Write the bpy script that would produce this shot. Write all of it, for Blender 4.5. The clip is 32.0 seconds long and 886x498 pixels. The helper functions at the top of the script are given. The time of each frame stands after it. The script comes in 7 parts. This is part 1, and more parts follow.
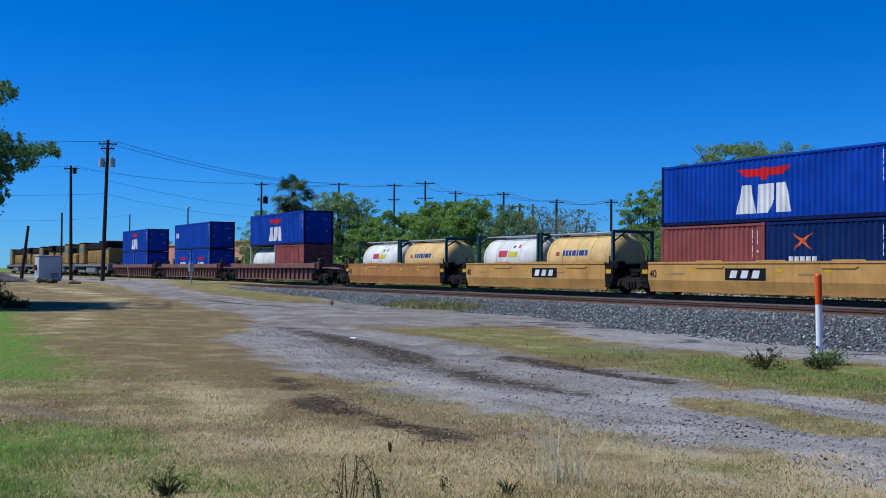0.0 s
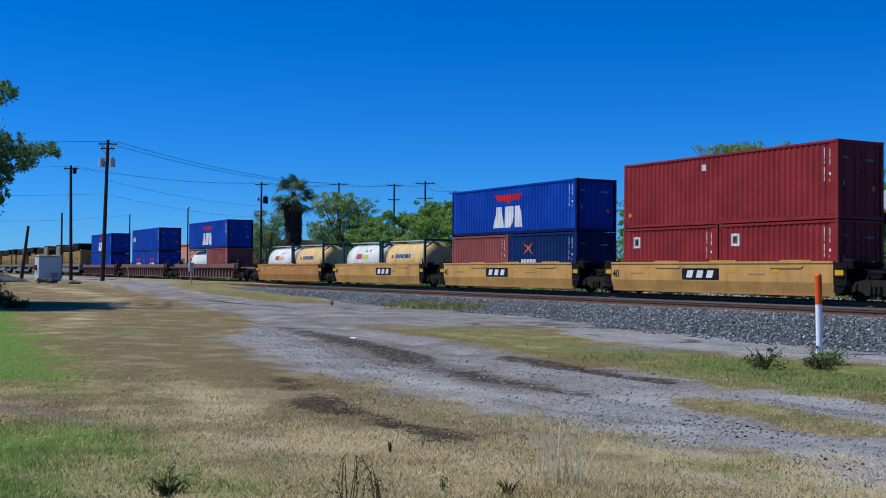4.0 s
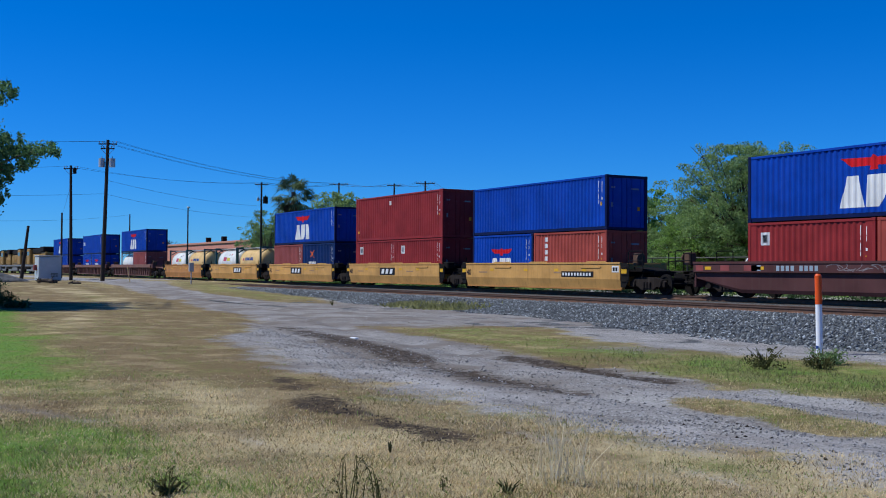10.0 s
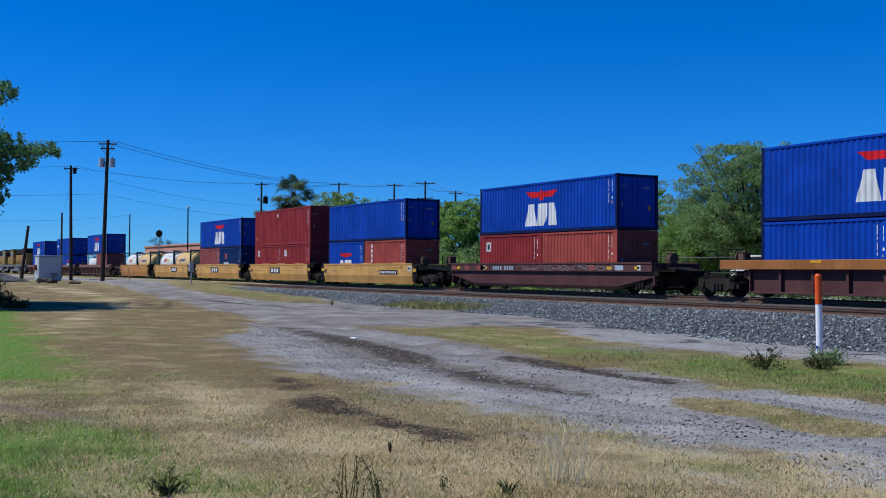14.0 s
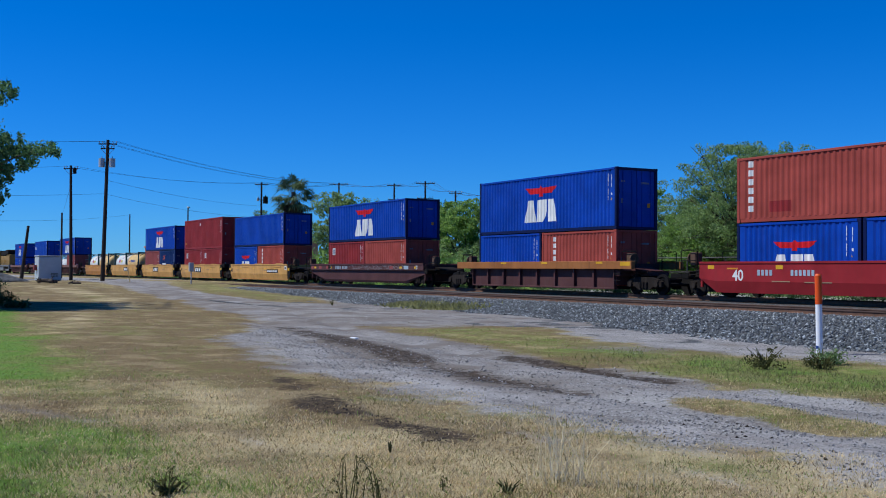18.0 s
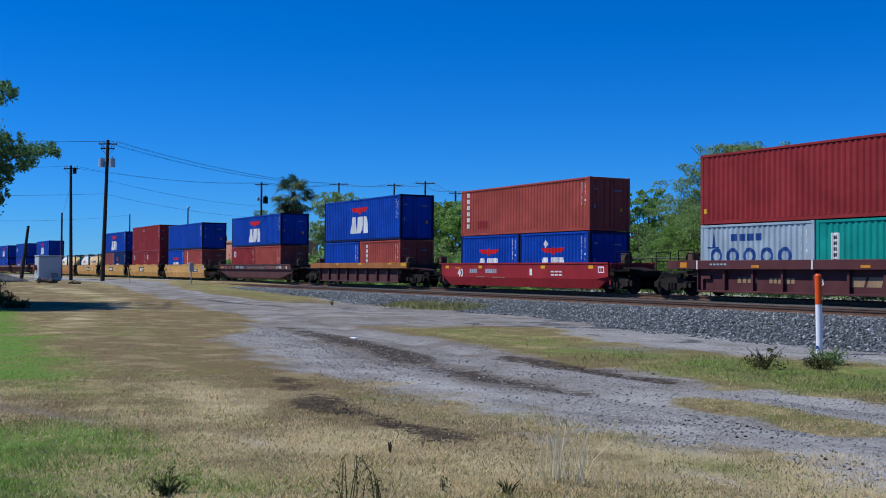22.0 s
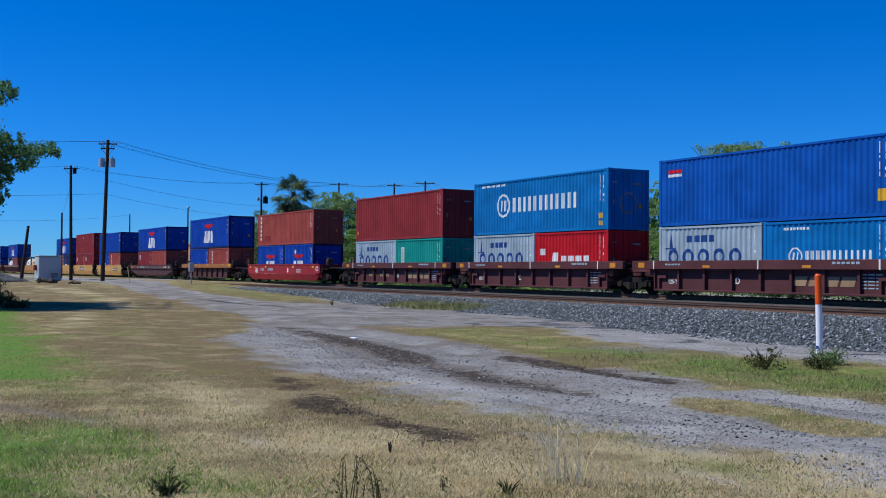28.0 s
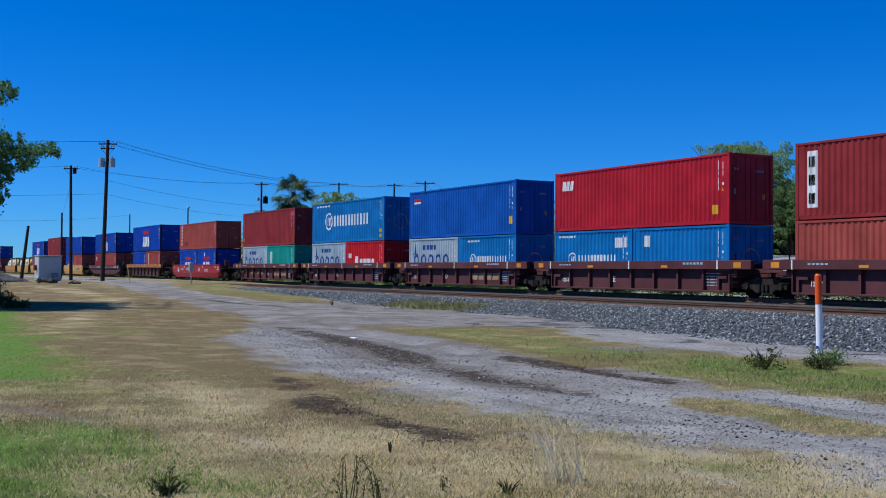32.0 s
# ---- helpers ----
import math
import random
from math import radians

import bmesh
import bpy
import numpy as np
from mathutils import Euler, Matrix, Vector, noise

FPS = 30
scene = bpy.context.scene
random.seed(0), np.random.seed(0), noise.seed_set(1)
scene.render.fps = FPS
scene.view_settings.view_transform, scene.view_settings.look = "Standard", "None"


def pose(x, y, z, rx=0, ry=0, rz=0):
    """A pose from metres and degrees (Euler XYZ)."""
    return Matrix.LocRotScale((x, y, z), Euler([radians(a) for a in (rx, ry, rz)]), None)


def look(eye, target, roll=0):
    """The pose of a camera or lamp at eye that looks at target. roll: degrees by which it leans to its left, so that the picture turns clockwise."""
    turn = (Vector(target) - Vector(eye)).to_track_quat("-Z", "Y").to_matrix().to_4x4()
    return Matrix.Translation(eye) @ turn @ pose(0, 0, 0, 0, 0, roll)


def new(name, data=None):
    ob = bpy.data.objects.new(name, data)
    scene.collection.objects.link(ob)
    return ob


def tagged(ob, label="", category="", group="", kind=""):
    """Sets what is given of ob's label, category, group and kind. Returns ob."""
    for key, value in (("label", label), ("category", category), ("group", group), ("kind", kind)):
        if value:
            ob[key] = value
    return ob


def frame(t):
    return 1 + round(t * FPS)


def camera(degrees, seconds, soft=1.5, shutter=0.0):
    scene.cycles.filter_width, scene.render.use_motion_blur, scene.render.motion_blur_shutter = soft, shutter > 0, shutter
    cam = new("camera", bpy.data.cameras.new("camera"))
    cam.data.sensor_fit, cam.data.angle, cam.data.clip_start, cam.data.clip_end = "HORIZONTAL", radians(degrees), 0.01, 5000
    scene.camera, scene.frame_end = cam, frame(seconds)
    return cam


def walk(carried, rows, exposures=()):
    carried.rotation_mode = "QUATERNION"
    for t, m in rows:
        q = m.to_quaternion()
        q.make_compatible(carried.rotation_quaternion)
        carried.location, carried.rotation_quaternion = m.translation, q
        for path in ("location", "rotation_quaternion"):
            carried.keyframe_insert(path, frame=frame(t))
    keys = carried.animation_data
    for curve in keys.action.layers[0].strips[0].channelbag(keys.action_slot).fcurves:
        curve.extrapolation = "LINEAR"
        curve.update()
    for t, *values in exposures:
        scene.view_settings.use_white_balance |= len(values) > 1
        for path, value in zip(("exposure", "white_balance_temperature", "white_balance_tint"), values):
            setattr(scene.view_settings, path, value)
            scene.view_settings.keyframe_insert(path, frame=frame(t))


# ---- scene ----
# ---- camera: a still camera on a stand, beside a gravel lane along the railway ----
EYE = Vector((0.0, 0.0, 1.644))
YAW, PITCH = 1.0613, 0.0199
AIM = EYE + 10 * Vector((-math.sin(YAW) * math.cos(PITCH), math.cos(YAW) * math.cos(PITCH), math.sin(PITCH)))
cam = camera(43.85, 32.0, 1.0)
walk(cam, [(0.0, look(EYE, AIM, 0.40)), (32.0, look(EYE, AIM, 0.40))], [(0.0, 0.0), (32.0, 0.0)])

# ---- sky and sun: clear spring day, sun behind the camera's shoulder ----
SUN_TO = Vector((-0.50, -0.86, 0.0)).normalized()
SUN_EL = radians(53)
world = bpy.data.worlds.new("clear_sky")
scene.world = world
world.use_nodes = True
wt = world.node_tree
sky = wt.nodes.new("ShaderNodeTexSky")
sky.sky_type, sky.sun_disc = "NISHITA", False
sky.sun_elevation = SUN_EL
sky.sun_rotation = math.atan2(SUN_TO.x, SUN_TO.y)
sky.altitude = 1500
sky.air_density, sky.dust_density, sky.ozone_density = 1.0, 0.0, 3.0
hs = wt.nodes.new("ShaderNodeHueSaturation")
hs.inputs["Saturation"].default_value = 1.08
tint = wt.nodes.new("ShaderNodeMix")
tint.data_type, tint.blend_type = "RGBA", "MULTIPLY"
tint.inputs[0].default_value, tint.inputs[7].default_value = 1.0, (0.22, 0.525, 1.04, 1)
wt.links.new(sky.outputs[0], tint.inputs[6])
wt.links.new(tint.outputs[2], hs.inputs["Color"])
wt.links.new(hs.outputs[0], wt.nodes["Background"].inputs[0])
wt.nodes["Background"].inputs[1].default_value = 0.118
sun = new("sun", bpy.data.lights.new("sun", "SUN"))
sun.data.energy, sun.data.angle, sun.data.color = 4.5, radians(0.53), (0.97, 0.965, 0.90)
sun_from = SUN_TO * math.cos(SUN_EL) + Vector((0, 0, math.sin(SUN_EL)))
sun.matrix_world = look(sun_from * 100, (0, 0, 0))

# ---- materials ----
MATS = {}


def nd(t, kind, **kw):
    n = t.nodes.new("ShaderNode" + kind)
    for k, v in kw.items():
        n.inputs[k.replace("_", " ")].default_value = v
    return n


def ramp(t, src, stops):
    n = t.nodes.new("ShaderNodeValToRGB")
    el = n.color_ramp.elements
    while len(el) < len(stops):
        el.new(0.5)
    for e, (p, c) in zip(el, stops):
        e.position, e.color = p, (c, c, c, 1) if not isinstance(c, tuple) else (*c, 1)
    t.links.new(src, n.inputs[0])
    return n.outputs[0]


def mix(t, a, b, fac, mode="MIX"):
    n = t.nodes.new("ShaderNodeMix")
    n.data_type, n.blend_type = "RGBA", mode
    for sock, v in ((n.inputs[0], fac), (n.inputs[6], a), (n.inputs[7], b)):
        if hasattr(v, "is_output"):
            t.links.new(v, sock)
        elif isinstance(v, tuple):
            sock.default_value = (*v, 1)
        else:
            sock.default_value = v
    return n.outputs[2]


def noise_of(t, vec, scale, detail=4.0, rough=0.6):
    n = nd(t, "TexNoise", Scale=scale, Detail=detail, Roughness=rough)
    t.links.new(vec, n.inputs["Vector"])
    return n.outputs[0]


def stretched(t, vec, sx, sy, sz):
    m = t.nodes.new("ShaderNodeMapping")
    m.inputs["Scale"].default_value = (sx, sy, sz)
    t.links.new(vec, m.inputs[0])
    return m.outputs[0]


def basis(name):
    m = bpy.data.materials.new(name)
    m.use_nodes = True
    t = m.node_tree
    tc = t.nodes.new("ShaderNodeTexCoord")
    return m, t, t.nodes["Principled BSDF"], tc.outputs["Object"]


def bump(t, bsdf, h, strength, dist):
    b = nd(t, "Bump", Strength=strength, Distance=dist)
    t.links.new(h, b.inputs["Height"])
    t.links.new(b.outputs[0], bsdf.inputs["Normal"])


def paint(name, col, rough=0.45, dirt=(0.09, 0.06, 0.04), wear=0.35, scale=1.0, metal=0.0, streak=0.5):
    """Weathered painted steel: fading, vertical streaks and grime."""
    if name in MATS:
        return MATS[name]
    m, t, b, co = basis(name)
    info = t.nodes.new("ShaderNodeObjectInfo")
    add = t.nodes.new("ShaderNodeVectorMath")
    comb = t.nodes.new("ShaderNodeCombineXYZ")
    mul = t.nodes.new("ShaderNodeMath")
    mul.operation = "MULTIPLY"
    mul.inputs[1].default_value = 37.0
    t.links.new(info.outputs["Random"], mul.inputs[0])
    t.links.new(mul.outputs[0], comb.inputs[0])
    t.links.new(co, add.inputs[0])
    t.links.new(comb.outputs[0], add.inputs[1])
    co = add.outputs[0]
    big = noise_of(t, co, 0.7 * scale, 3)
    fine = noise_of(t, co, 14 * scale, 5, 0.7)
    strk = noise_of(t, stretched(t, co, 7, 7, 0.35), 1.0 * scale, 4, 0.65)
    dark = tuple(c * 0.72 for c in col)
    pale = tuple(min(1, c * 1.12 + 0.003) for c in col)
    c = mix(t, dark, pale, ramp(t, big, [(0.3, 0.0), (0.72, 1.0)]))
    c = mix(t, c, dirt, ramp(t, strk, [(0.52, 0.0), (0.8, streak * wear)]))
    c = mix(t, c, dirt, ramp(t, fine, [(0.6, 0.0), (0.8, wear * 0.7)]))
    t.links.new(c, b.inputs["Base Color"])
    t.links.new(ramp(t, fine, [(0.2, max(0.05, rough - 0.12)), (0.8, min(1, rough + 0.2))]), b.inputs["Roughness"])
    b.inputs["Metallic"].default_value = metal
    b.inputs["Specular IOR Level"].default_value = 0.13
    bump(t, b, fine, 0.12, 0.01)
    MATS[name] = m
    return m


def plain(name, col, rough=0.7, var=0.2, scale=6.0, metal=0.0, rel=0.2):
    if name in MATS:
        return MATS[name]
    m, t, b, co = basis(name)
    n1, n2 = noise_of(t, co, scale, 5), noise_of(t, co, scale * 9, 3)
    lo, hi = tuple(c * (1 - var) for c in col), tuple(min(1, c * (1 + var)) for c in col)
    c = mix(t, lo, hi, ramp(t, n1, [(0.3, 0.0), (0.7, 1.0)]))
    c = mix(t, c, tuple(c * 0.6 for c in col), ramp(t, n2, [(0.55, 0.0), (0.8, var)]))
    t.links.new(c, b.inputs["Base Color"])
    b.inputs["Roughness"].default_value, b.inputs["Metallic"].default_value = rough, metal
    b.inputs["Specular IOR Level"].default_value = 0.3
    bump(t, b, n2, rel, 0.02)
    MATS[name] = m
    return m


def foliage(name, lo, hi, trans=0.35, rough=0.6):
    """Leaves: each leaf takes its own tone, some light passes through."""
    m, t, b, co = basis(name)
    geo = t.nodes.new("ShaderNodeNewGeometry")
    c = mix(t, lo, hi, geo.outputs["Random Per Island"])
    big = noise_of(t, co, 0.5, 3)
    c = mix(t, c, tuple(x * 0.7 for x in lo), ramp(t, big, [(0.4, 0.0), (0.75, 0.5)]))
    t.links.new(c, b.inputs["Base Color"])
    b.inputs["Roughness"].default_value = rough
    b.inputs["Specular IOR Level"].default_value = 0.25
    tr = t.nodes.new("ShaderNodeBsdfTranslucent")
    t.links.new(c, tr.inputs[0])
    ms = t.nodes.new("ShaderNodeMixShader")
    ms.inputs[0].default_value = trans
    t.links.new(b.outputs[0], ms.inputs[1])
    t.links.new(tr.outputs[0], ms.inputs[2])
    t.links.new(ms.outputs[0], t.nodes["Material Output"].inputs[0])
    MATS[name] = m
    return m


def grass_blade(name, lo, hi, brown, olive, trans=0.45, rough=0.75):
    """Grass blades whose tone drifts over the turf: straw, dead brown and olive patches."""
    m = foliage(name, lo, hi, trans, rough)
    t = m.node_tree
    co = t.nodes["Texture Coordinate"].outputs["Object"]
    b = t.nodes["Principled BSDF"]
    c = b.inputs["Base Color"].links[0].from_socket
    n1, n2 = noise_of(t, co, 0.9, 5, 0.65), noise_of(t, stretched(t, co, 1, 1, 1), 2.3, 4, 0.65)
    c = mix(t, c, brown, ramp(t, n1, [(0.46, 0.0), (0.60, 0.8)]))
    c = mix(t, c, olive, ramp(t, n2, [(0.48, 0.0), (0.62, 0.75)]))
    t.links.new(c, b.inputs["Base Color"])
    t.links.new(c, t.nodes["Translucent BSDF"].inputs[0])
    return m


BLUE = paint("deep_blue_paint", (0.0005, 0.050, 0.375), 0.42, wear=0.25)
NAVY = paint("navy_paint", (0.002, 0.022, 0.11), 0.45, wear=0.25)
MIDBLUE = paint("mid_blue_paint", (0.001, 0.085, 0.40), 0.42, wear=0.2)
CYAN = paint("sea_blue_paint", (0.0005, 0.158, 0.45), 0.42, wear=0.2)
MAROON = paint("oxide_red_paint", (0.262, 0.026, 0.029), 0.5, wear=0.3)
OXIDE = paint("faded_brown_red_paint", (0.345, 0.064, 0.050), 0.55, wear=0.35)
PINKISH = paint("faded_rose_brown_paint", (0.27, 0.070, 0.068), 0.6, wear=0.3)
BRIGHTRED = paint("bright_red_paint", (0.50, 0.008, 0.016), 0.42, wear=0.2)
CRIMSON = paint("crimson_paint", (0.42, 0.012, 0.026), 0.42, wear=0.25)
GREY = paint("pale_grey_paint", (0.32, 0.41, 0.49), 0.5, wear=0.4)
TEAL = paint("teal_green_paint", (0.004, 0.275, 0.235), 0.45, wear=0.25)
YELLOW = paint("ochre_yellow_car_paint", (0.56, 0.31, 0.098), 0.55, dirt=(0.12, 0.06, 0.032), wear=0.85)
YELLOWOLD = paint("rusty_ochre_car_paint", (0.43, 0.20, 0.065), 0.6, dirt=(0.12, 0.055, 0.03), wear=0.9)
CARRED = paint("red_car_paint", (0.30, 0.022, 0.028), 0.5, wear=0.35)
CARBROWN = paint("brown_car_paint", (0.088, 0.036, 0.036), 0.6, dirt=(0.10, 0.075, 0.065), wear=0.8, scale=0.8)
CARPURPLE = paint("mineral_brown_car_paint", (0.10, 0.034, 0.038), 0.6, wear=0.45)
DARKBLUE = paint("dark_blue_rail_paint", (0.001, 0.008, 0.06), 0.5, wear=0.3)
ORANGE = paint("orange_brown_paint", (0.33, 0.13, 0.042), 0.6, dirt=(0.07, 0.035, 0.022), wear=0.9)
BLACKISH = paint("grimy_black_steel", (0.0075, 0.007, 0.0075), 0.85, dirt=(0.022, 0.016, 0.013), wear=0.5)
GRIME = paint("grimy_brown_steel", (0.015, 0.011, 0.0095), 0.85, dirt=(0.035, 0.024, 0.018), wear=0.6)
DUSTY = paint("dusty_cast_steel", (0.022, 0.017, 0.015), 0.85, dirt=(0.12, 0.095, 0.08), wear=0.8)
SCRAWL = paint("faded_graffiti_paint", (0.24, 0.22, 0.235), 0.6, wear=0.8)
GEARBROWN = paint("brown_brake_gear", (0.11, 0.065, 0.045), 0.7, wear=0.6)
WHITE = paint("white_marking_paint", (0.72, 0.74, 0.75), 0.5, wear=0.25)
REDMARK = paint("red_marking_paint", (0.62, 0.012, 0.02), 0.5, wear=0.2)
BLUEMARK = paint("blue_marking_paint", (0.015, 0.06, 0.24), 0.5, wear=0.2)
ORMARK = paint("orange_marking_paint", (0.70, 0.13, 0.03), 0.5, wear=0.2)
YELMARK = paint("yellow_reflector", (0.66, 0.37, 0.025), 0.4, wear=0.2)
ORPATCH = paint("orange_reflector", (0.62, 0.25, 0.03), 0.45, wear=0.4)
TANMARK = paint("worn_tan_lettering", (0.32, 0.21, 0.13), 0.6, wear=0.6)
BLACKMARK = paint("black_panel_paint", (0.012, 0.012, 0.014), 0.5, wear=0.2)
DIMMARK = paint("dull_pale_marking", (0.20, 0.22, 0.27), 0.6, wear=0.4)
DUSTBROWN = paint("dusty_brown_car_paint", (0.185, 0.098, 0.085), 0.7, dirt=(0.07, 0.045, 0.04), wear=0.7)
LOCOYEL = paint("armour_yellow_paint", (0.30, 0.185, 0.06), 0.6, wear=0.8)
LOCOGREY = paint("harbour_grey_paint", (0.17, 0.18, 0.19), 0.55, wear=0.4)
TANKWHITE = paint("white_tank_cladding", (0.68, 0.70, 0.68), 0.4, wear=0.35)
TANKYEL = paint("cream_yellow_tank_cladding", (0.66, 0.46, 0.20), 0.45, wear=0.35)
RAILTOP = paint("worn_rail_steel", (0.105, 0.066, 0.052), 0.6, metal=0.0, wear=0.3)
RUST = plain("rusty_rail_side", (0.135, 0.072, 0.048), 0.85, 0.35, 5)
TIE = plain("weathered_tie_wood", (0.065, 0.047, 0.037), 0.9, 0.3, 4)
POLEWOOD = plain("creosote_pole_wood", (0.030, 0.022, 0.018), 0.85, 0.3, 3)
BARK = plain("tree_bark", (0.085, 0.065, 0.05), 0.9, 0.3, 5)
GALV = plain("galvanised_steel", (0.42, 0.44, 0.46), 0.5, 0.12, 3, 0.3)
CABGREY = plain("pale_cabinet_paint", (0.42, 0.48, 0.50), 0.5, 0.08, 2)
WIRE = plain("cable_black", (0.035, 0.04, 0.055), 0.6, 0.1, 3)
POSTWHITE = plain("white_marker_plastic", (0.74, 0.76, 0.80), 0.45, 0.06, 4, rel=0.05)
POSTORANGE = plain("orange_marker_plastic", (0.72, 0.085, 0.010), 0.45, 0.08, 4, rel=0.05)
GLASS = plain("dark_window_glass", (0.02, 0.025, 0.03), 0.08, 0.1, 2, rel=0.0)
STUCCO = plain("pink_stucco", (0.52, 0.22, 0.17), 0.9, 0.12, 1.5)
TINROOF = plain("pale_tin_roof", (0.34, 0.39, 0.45), 0.5, 0.12, 1.5, 0.2)
HUTWOOD = plain("dark_brown_boards", (0.07, 0.038, 0.025), 0.85, 0.3, 4)

# ---- mesh helpers ----


def box(bm, x0, x1, y0, y1, z0, z1, bev=0.0):
    v = [bm.verts.new((x, y, z)) for x in (x0, x1) for y in (y0, y1) for z in (z0, z1)]
    f = [bm.faces.new([v[i] for i in q]) for q in ((0, 1, 3, 2), (4, 6, 7, 5), (0, 4, 5, 1), (2, 3, 7, 6), (0, 2, 6, 4), (1, 5, 7, 3))]
    if bev:
        edges = list({e for q in f for e in q.edges})
        bmesh.ops.bevel(bm, geom=edges, offset=bev, segments=1, affect="EDGES", profile=0.5)
    return bm


def tube(bm, p0, p1, r0, r1=None, seg=8, caps=True):
    p0, p1 = Vector(p0), Vector(p1)
    r1 = r0 if r1 is None else r1
    d = (p1 - p0).normalized()
    a = d.orthogonal().normalized()
    c = d.cross(a)
    rings = []
    for p, r in ((p0, r0), (p1, r1)):
        rings.append([bm.verts.new(p + (a * math.cos(k) + c * math.sin(k)) * r) for k in (2 * math.pi * i / seg for i in range(seg))])
    for i in range(seg):
        j = (i + 1) % seg
        bm.faces.new((rings[0][i], rings[0][j], rings[1][j], rings[1][i]))
    if caps:
        bm.faces.new(rings[0][::-1])
        bm.faces.new(rings[1])
    return bm


def hose(bm, pts, radii, seg=5):
    """One bent rod through the points."""
    rows = []
    for i, p in enumerate(pts):
        d = (Vector(pts[min(i + 1, len(pts) - 1)]) - Vector(pts[max(i - 1, 0)])).normalized()
        a = d.cross(Vector((0.31, 0.2, 0.93)) if abs(d.z) < 0.9 else Vector((1, 0.1, 0))).normalized()
        c = d.cross(a)
        r = radii[i] if isinstance(radii, (list, tuple)) else radii
        rows.append([bm.verts.new(Vector(p) + (a * math.cos(k) + c * math.sin(k)) * r) for k in (2 * math.pi * j / seg for j in range(seg))])
    for p, q in zip(rows, rows[1:]):
        for j in range(seg):
            bm.faces.new((p[j], p[(j + 1) % seg], q[(j + 1) % seg], q[j]))
    bm.faces.new(rows[0][::-1])
    bm.faces.new(rows[-1])
    return bm


def prism(bm, poly, axis, a, b):
    """A closed outline (u, v) drawn out along an axis: y takes (x, z), x takes (y, z), z takes (x, y)."""
    def at(u, v, w):
        return {"y": (u, w, v), "x": (w, u, v), "z": (u, v, w)}[axis]
    r = [[bm.verts.new(at(u, v, w)) for u, v in poly] for w in (a, b)]
    n = len(poly)
    bm.faces.new(r[0])
    bm.faces.new(r[1][::-1])
    for i in range(n):
        j = (i + 1) % n
        bm.faces.new((r[0][j], r[0][i], r[1][i], r[1][j]))
    return bm


CACHE = {}


def to_mesh(name, bm, smooth=False):
    bmesh.ops.recalc_face_normals(bm, faces=bm.faces)
    me = bpy.data.meshes.new(name)
    bm.to_mesh(me)
    bm.free()
    if smooth:
        for p in me.polygons:
            p.use_smooth = True
    return me


def part(name, bm, material, parent, label="", at=None, smooth=False):
    me = bm if isinstance(bm, bpy.types.Mesh) else to_mesh(name, bm, smooth)
    if not me.materials:
        me.materials.append(material)
    ob = new(name, me)
    ob.parent = parent
    if at is not None:
        ob.location = at
    if label:
        tagged(ob, label)
    return ob


def shared(key, material, make):
    k = (key, material.name)
    if k not in CACHE:
        me = to_mesh(str(key).split(":")[0], make(bmesh.new()))
        me.materials.append(material)
        CACHE[k] = me
    return CACHE[k]


def thing(name, at, label, category, group="", kind=""):
    ob = new(name)
    ob.empty_display_size = 0.3
    ob.location = at
    return tagged(ob, label, category, group, kind)


# ---- plan ----
YC = 32.87     # centre of the line that the train runs on
YS = 27.97     # centre of the near siding
RZ = 0.65      # rail top of the train's line
SZ = 0.53      # rail top of the siding
GAUGE = 0.755  # half the distance between rail centres


def smoothstep(a, b, x):
    u = np.clip((x - a) / (b - a), 0, 1)
    return u * u * (3 - 2 * u)


def travel(t):
    """Metres that the train has gone at t seconds, as it gathers speed."""
    u = t / 16.0 - 1.0
    return 5.2789 * t + 5.9274 * (u * u - 1) - 0.3027 * (u ** 3 - u) + 0.0349 * (u ** 4 - 1)


MOVERS = []  # (thing, x at the start, y, z)
WHEELSETS = []  # (wheelset, its x and z in the truck, its radius)

# ---- ground ----


def fbm(x, y, s, seed=0):
    """Smooth value noise of an array of places, in 0 to 1."""
    rng = np.random.RandomState(seed)
    tab = rng.rand(256, 256)
    out, amp, tot = 0, 1.0, 0
    for o in range(4):
        u, v = x * s * 2 ** o + 17.3 * o, y * s * 2 ** o + 5.1 * o
        i, j = np.floor(u).astype(int), np.floor(v).astype(int)
        a, b = u - i, v - j
        a, b = a * a * (3 - 2 * a), b * b * (3 - 2 * b)
        g = lambda p, q: tab[(i + p) % 256, (j + q) % 256]
        out = out + amp * ((g(0, 0) * (1 - a) + g(1, 0) * a) * (1 - b) + (g(0, 1) * (1 - a) + g(1, 1) * a) * b)
        tot += amp
        amp *= 0.5
    return out / tot


def bed(x, y):
    """How far the ballast bed covers a place: its near toe lies closer where the lane is wide."""
    toe = 19.3 + 3.3 * smoothstep(-20, -34, x) + 2.2 * smoothstep(-48, -57, x) + 1.0 * (fbm(x, y, 0.25, 9) - 0.5)
    return toe


def ground_z(x, y):
    far = 0.55 * smoothstep(-52, -92, x)
    behind = 0.72 * smoothstep(36, 42, y)
    z = np.maximum(far, behind)
    rough = 0.05 * (fbm(x, y, 0.5, 3) - 0.5) + 0.03 * (fbm(x, y, 2.0, 4) - 0.5)
    ruts = -0.05 * np.exp(-((y - lane_mid(x) + 0.9) / 0.35) ** 2) - 0.05 * np.exp(-((y - lane_mid(x) - 1.1) / 0.35) ** 2)
    return z + rough + ruts * (np.abs(x) < 130)


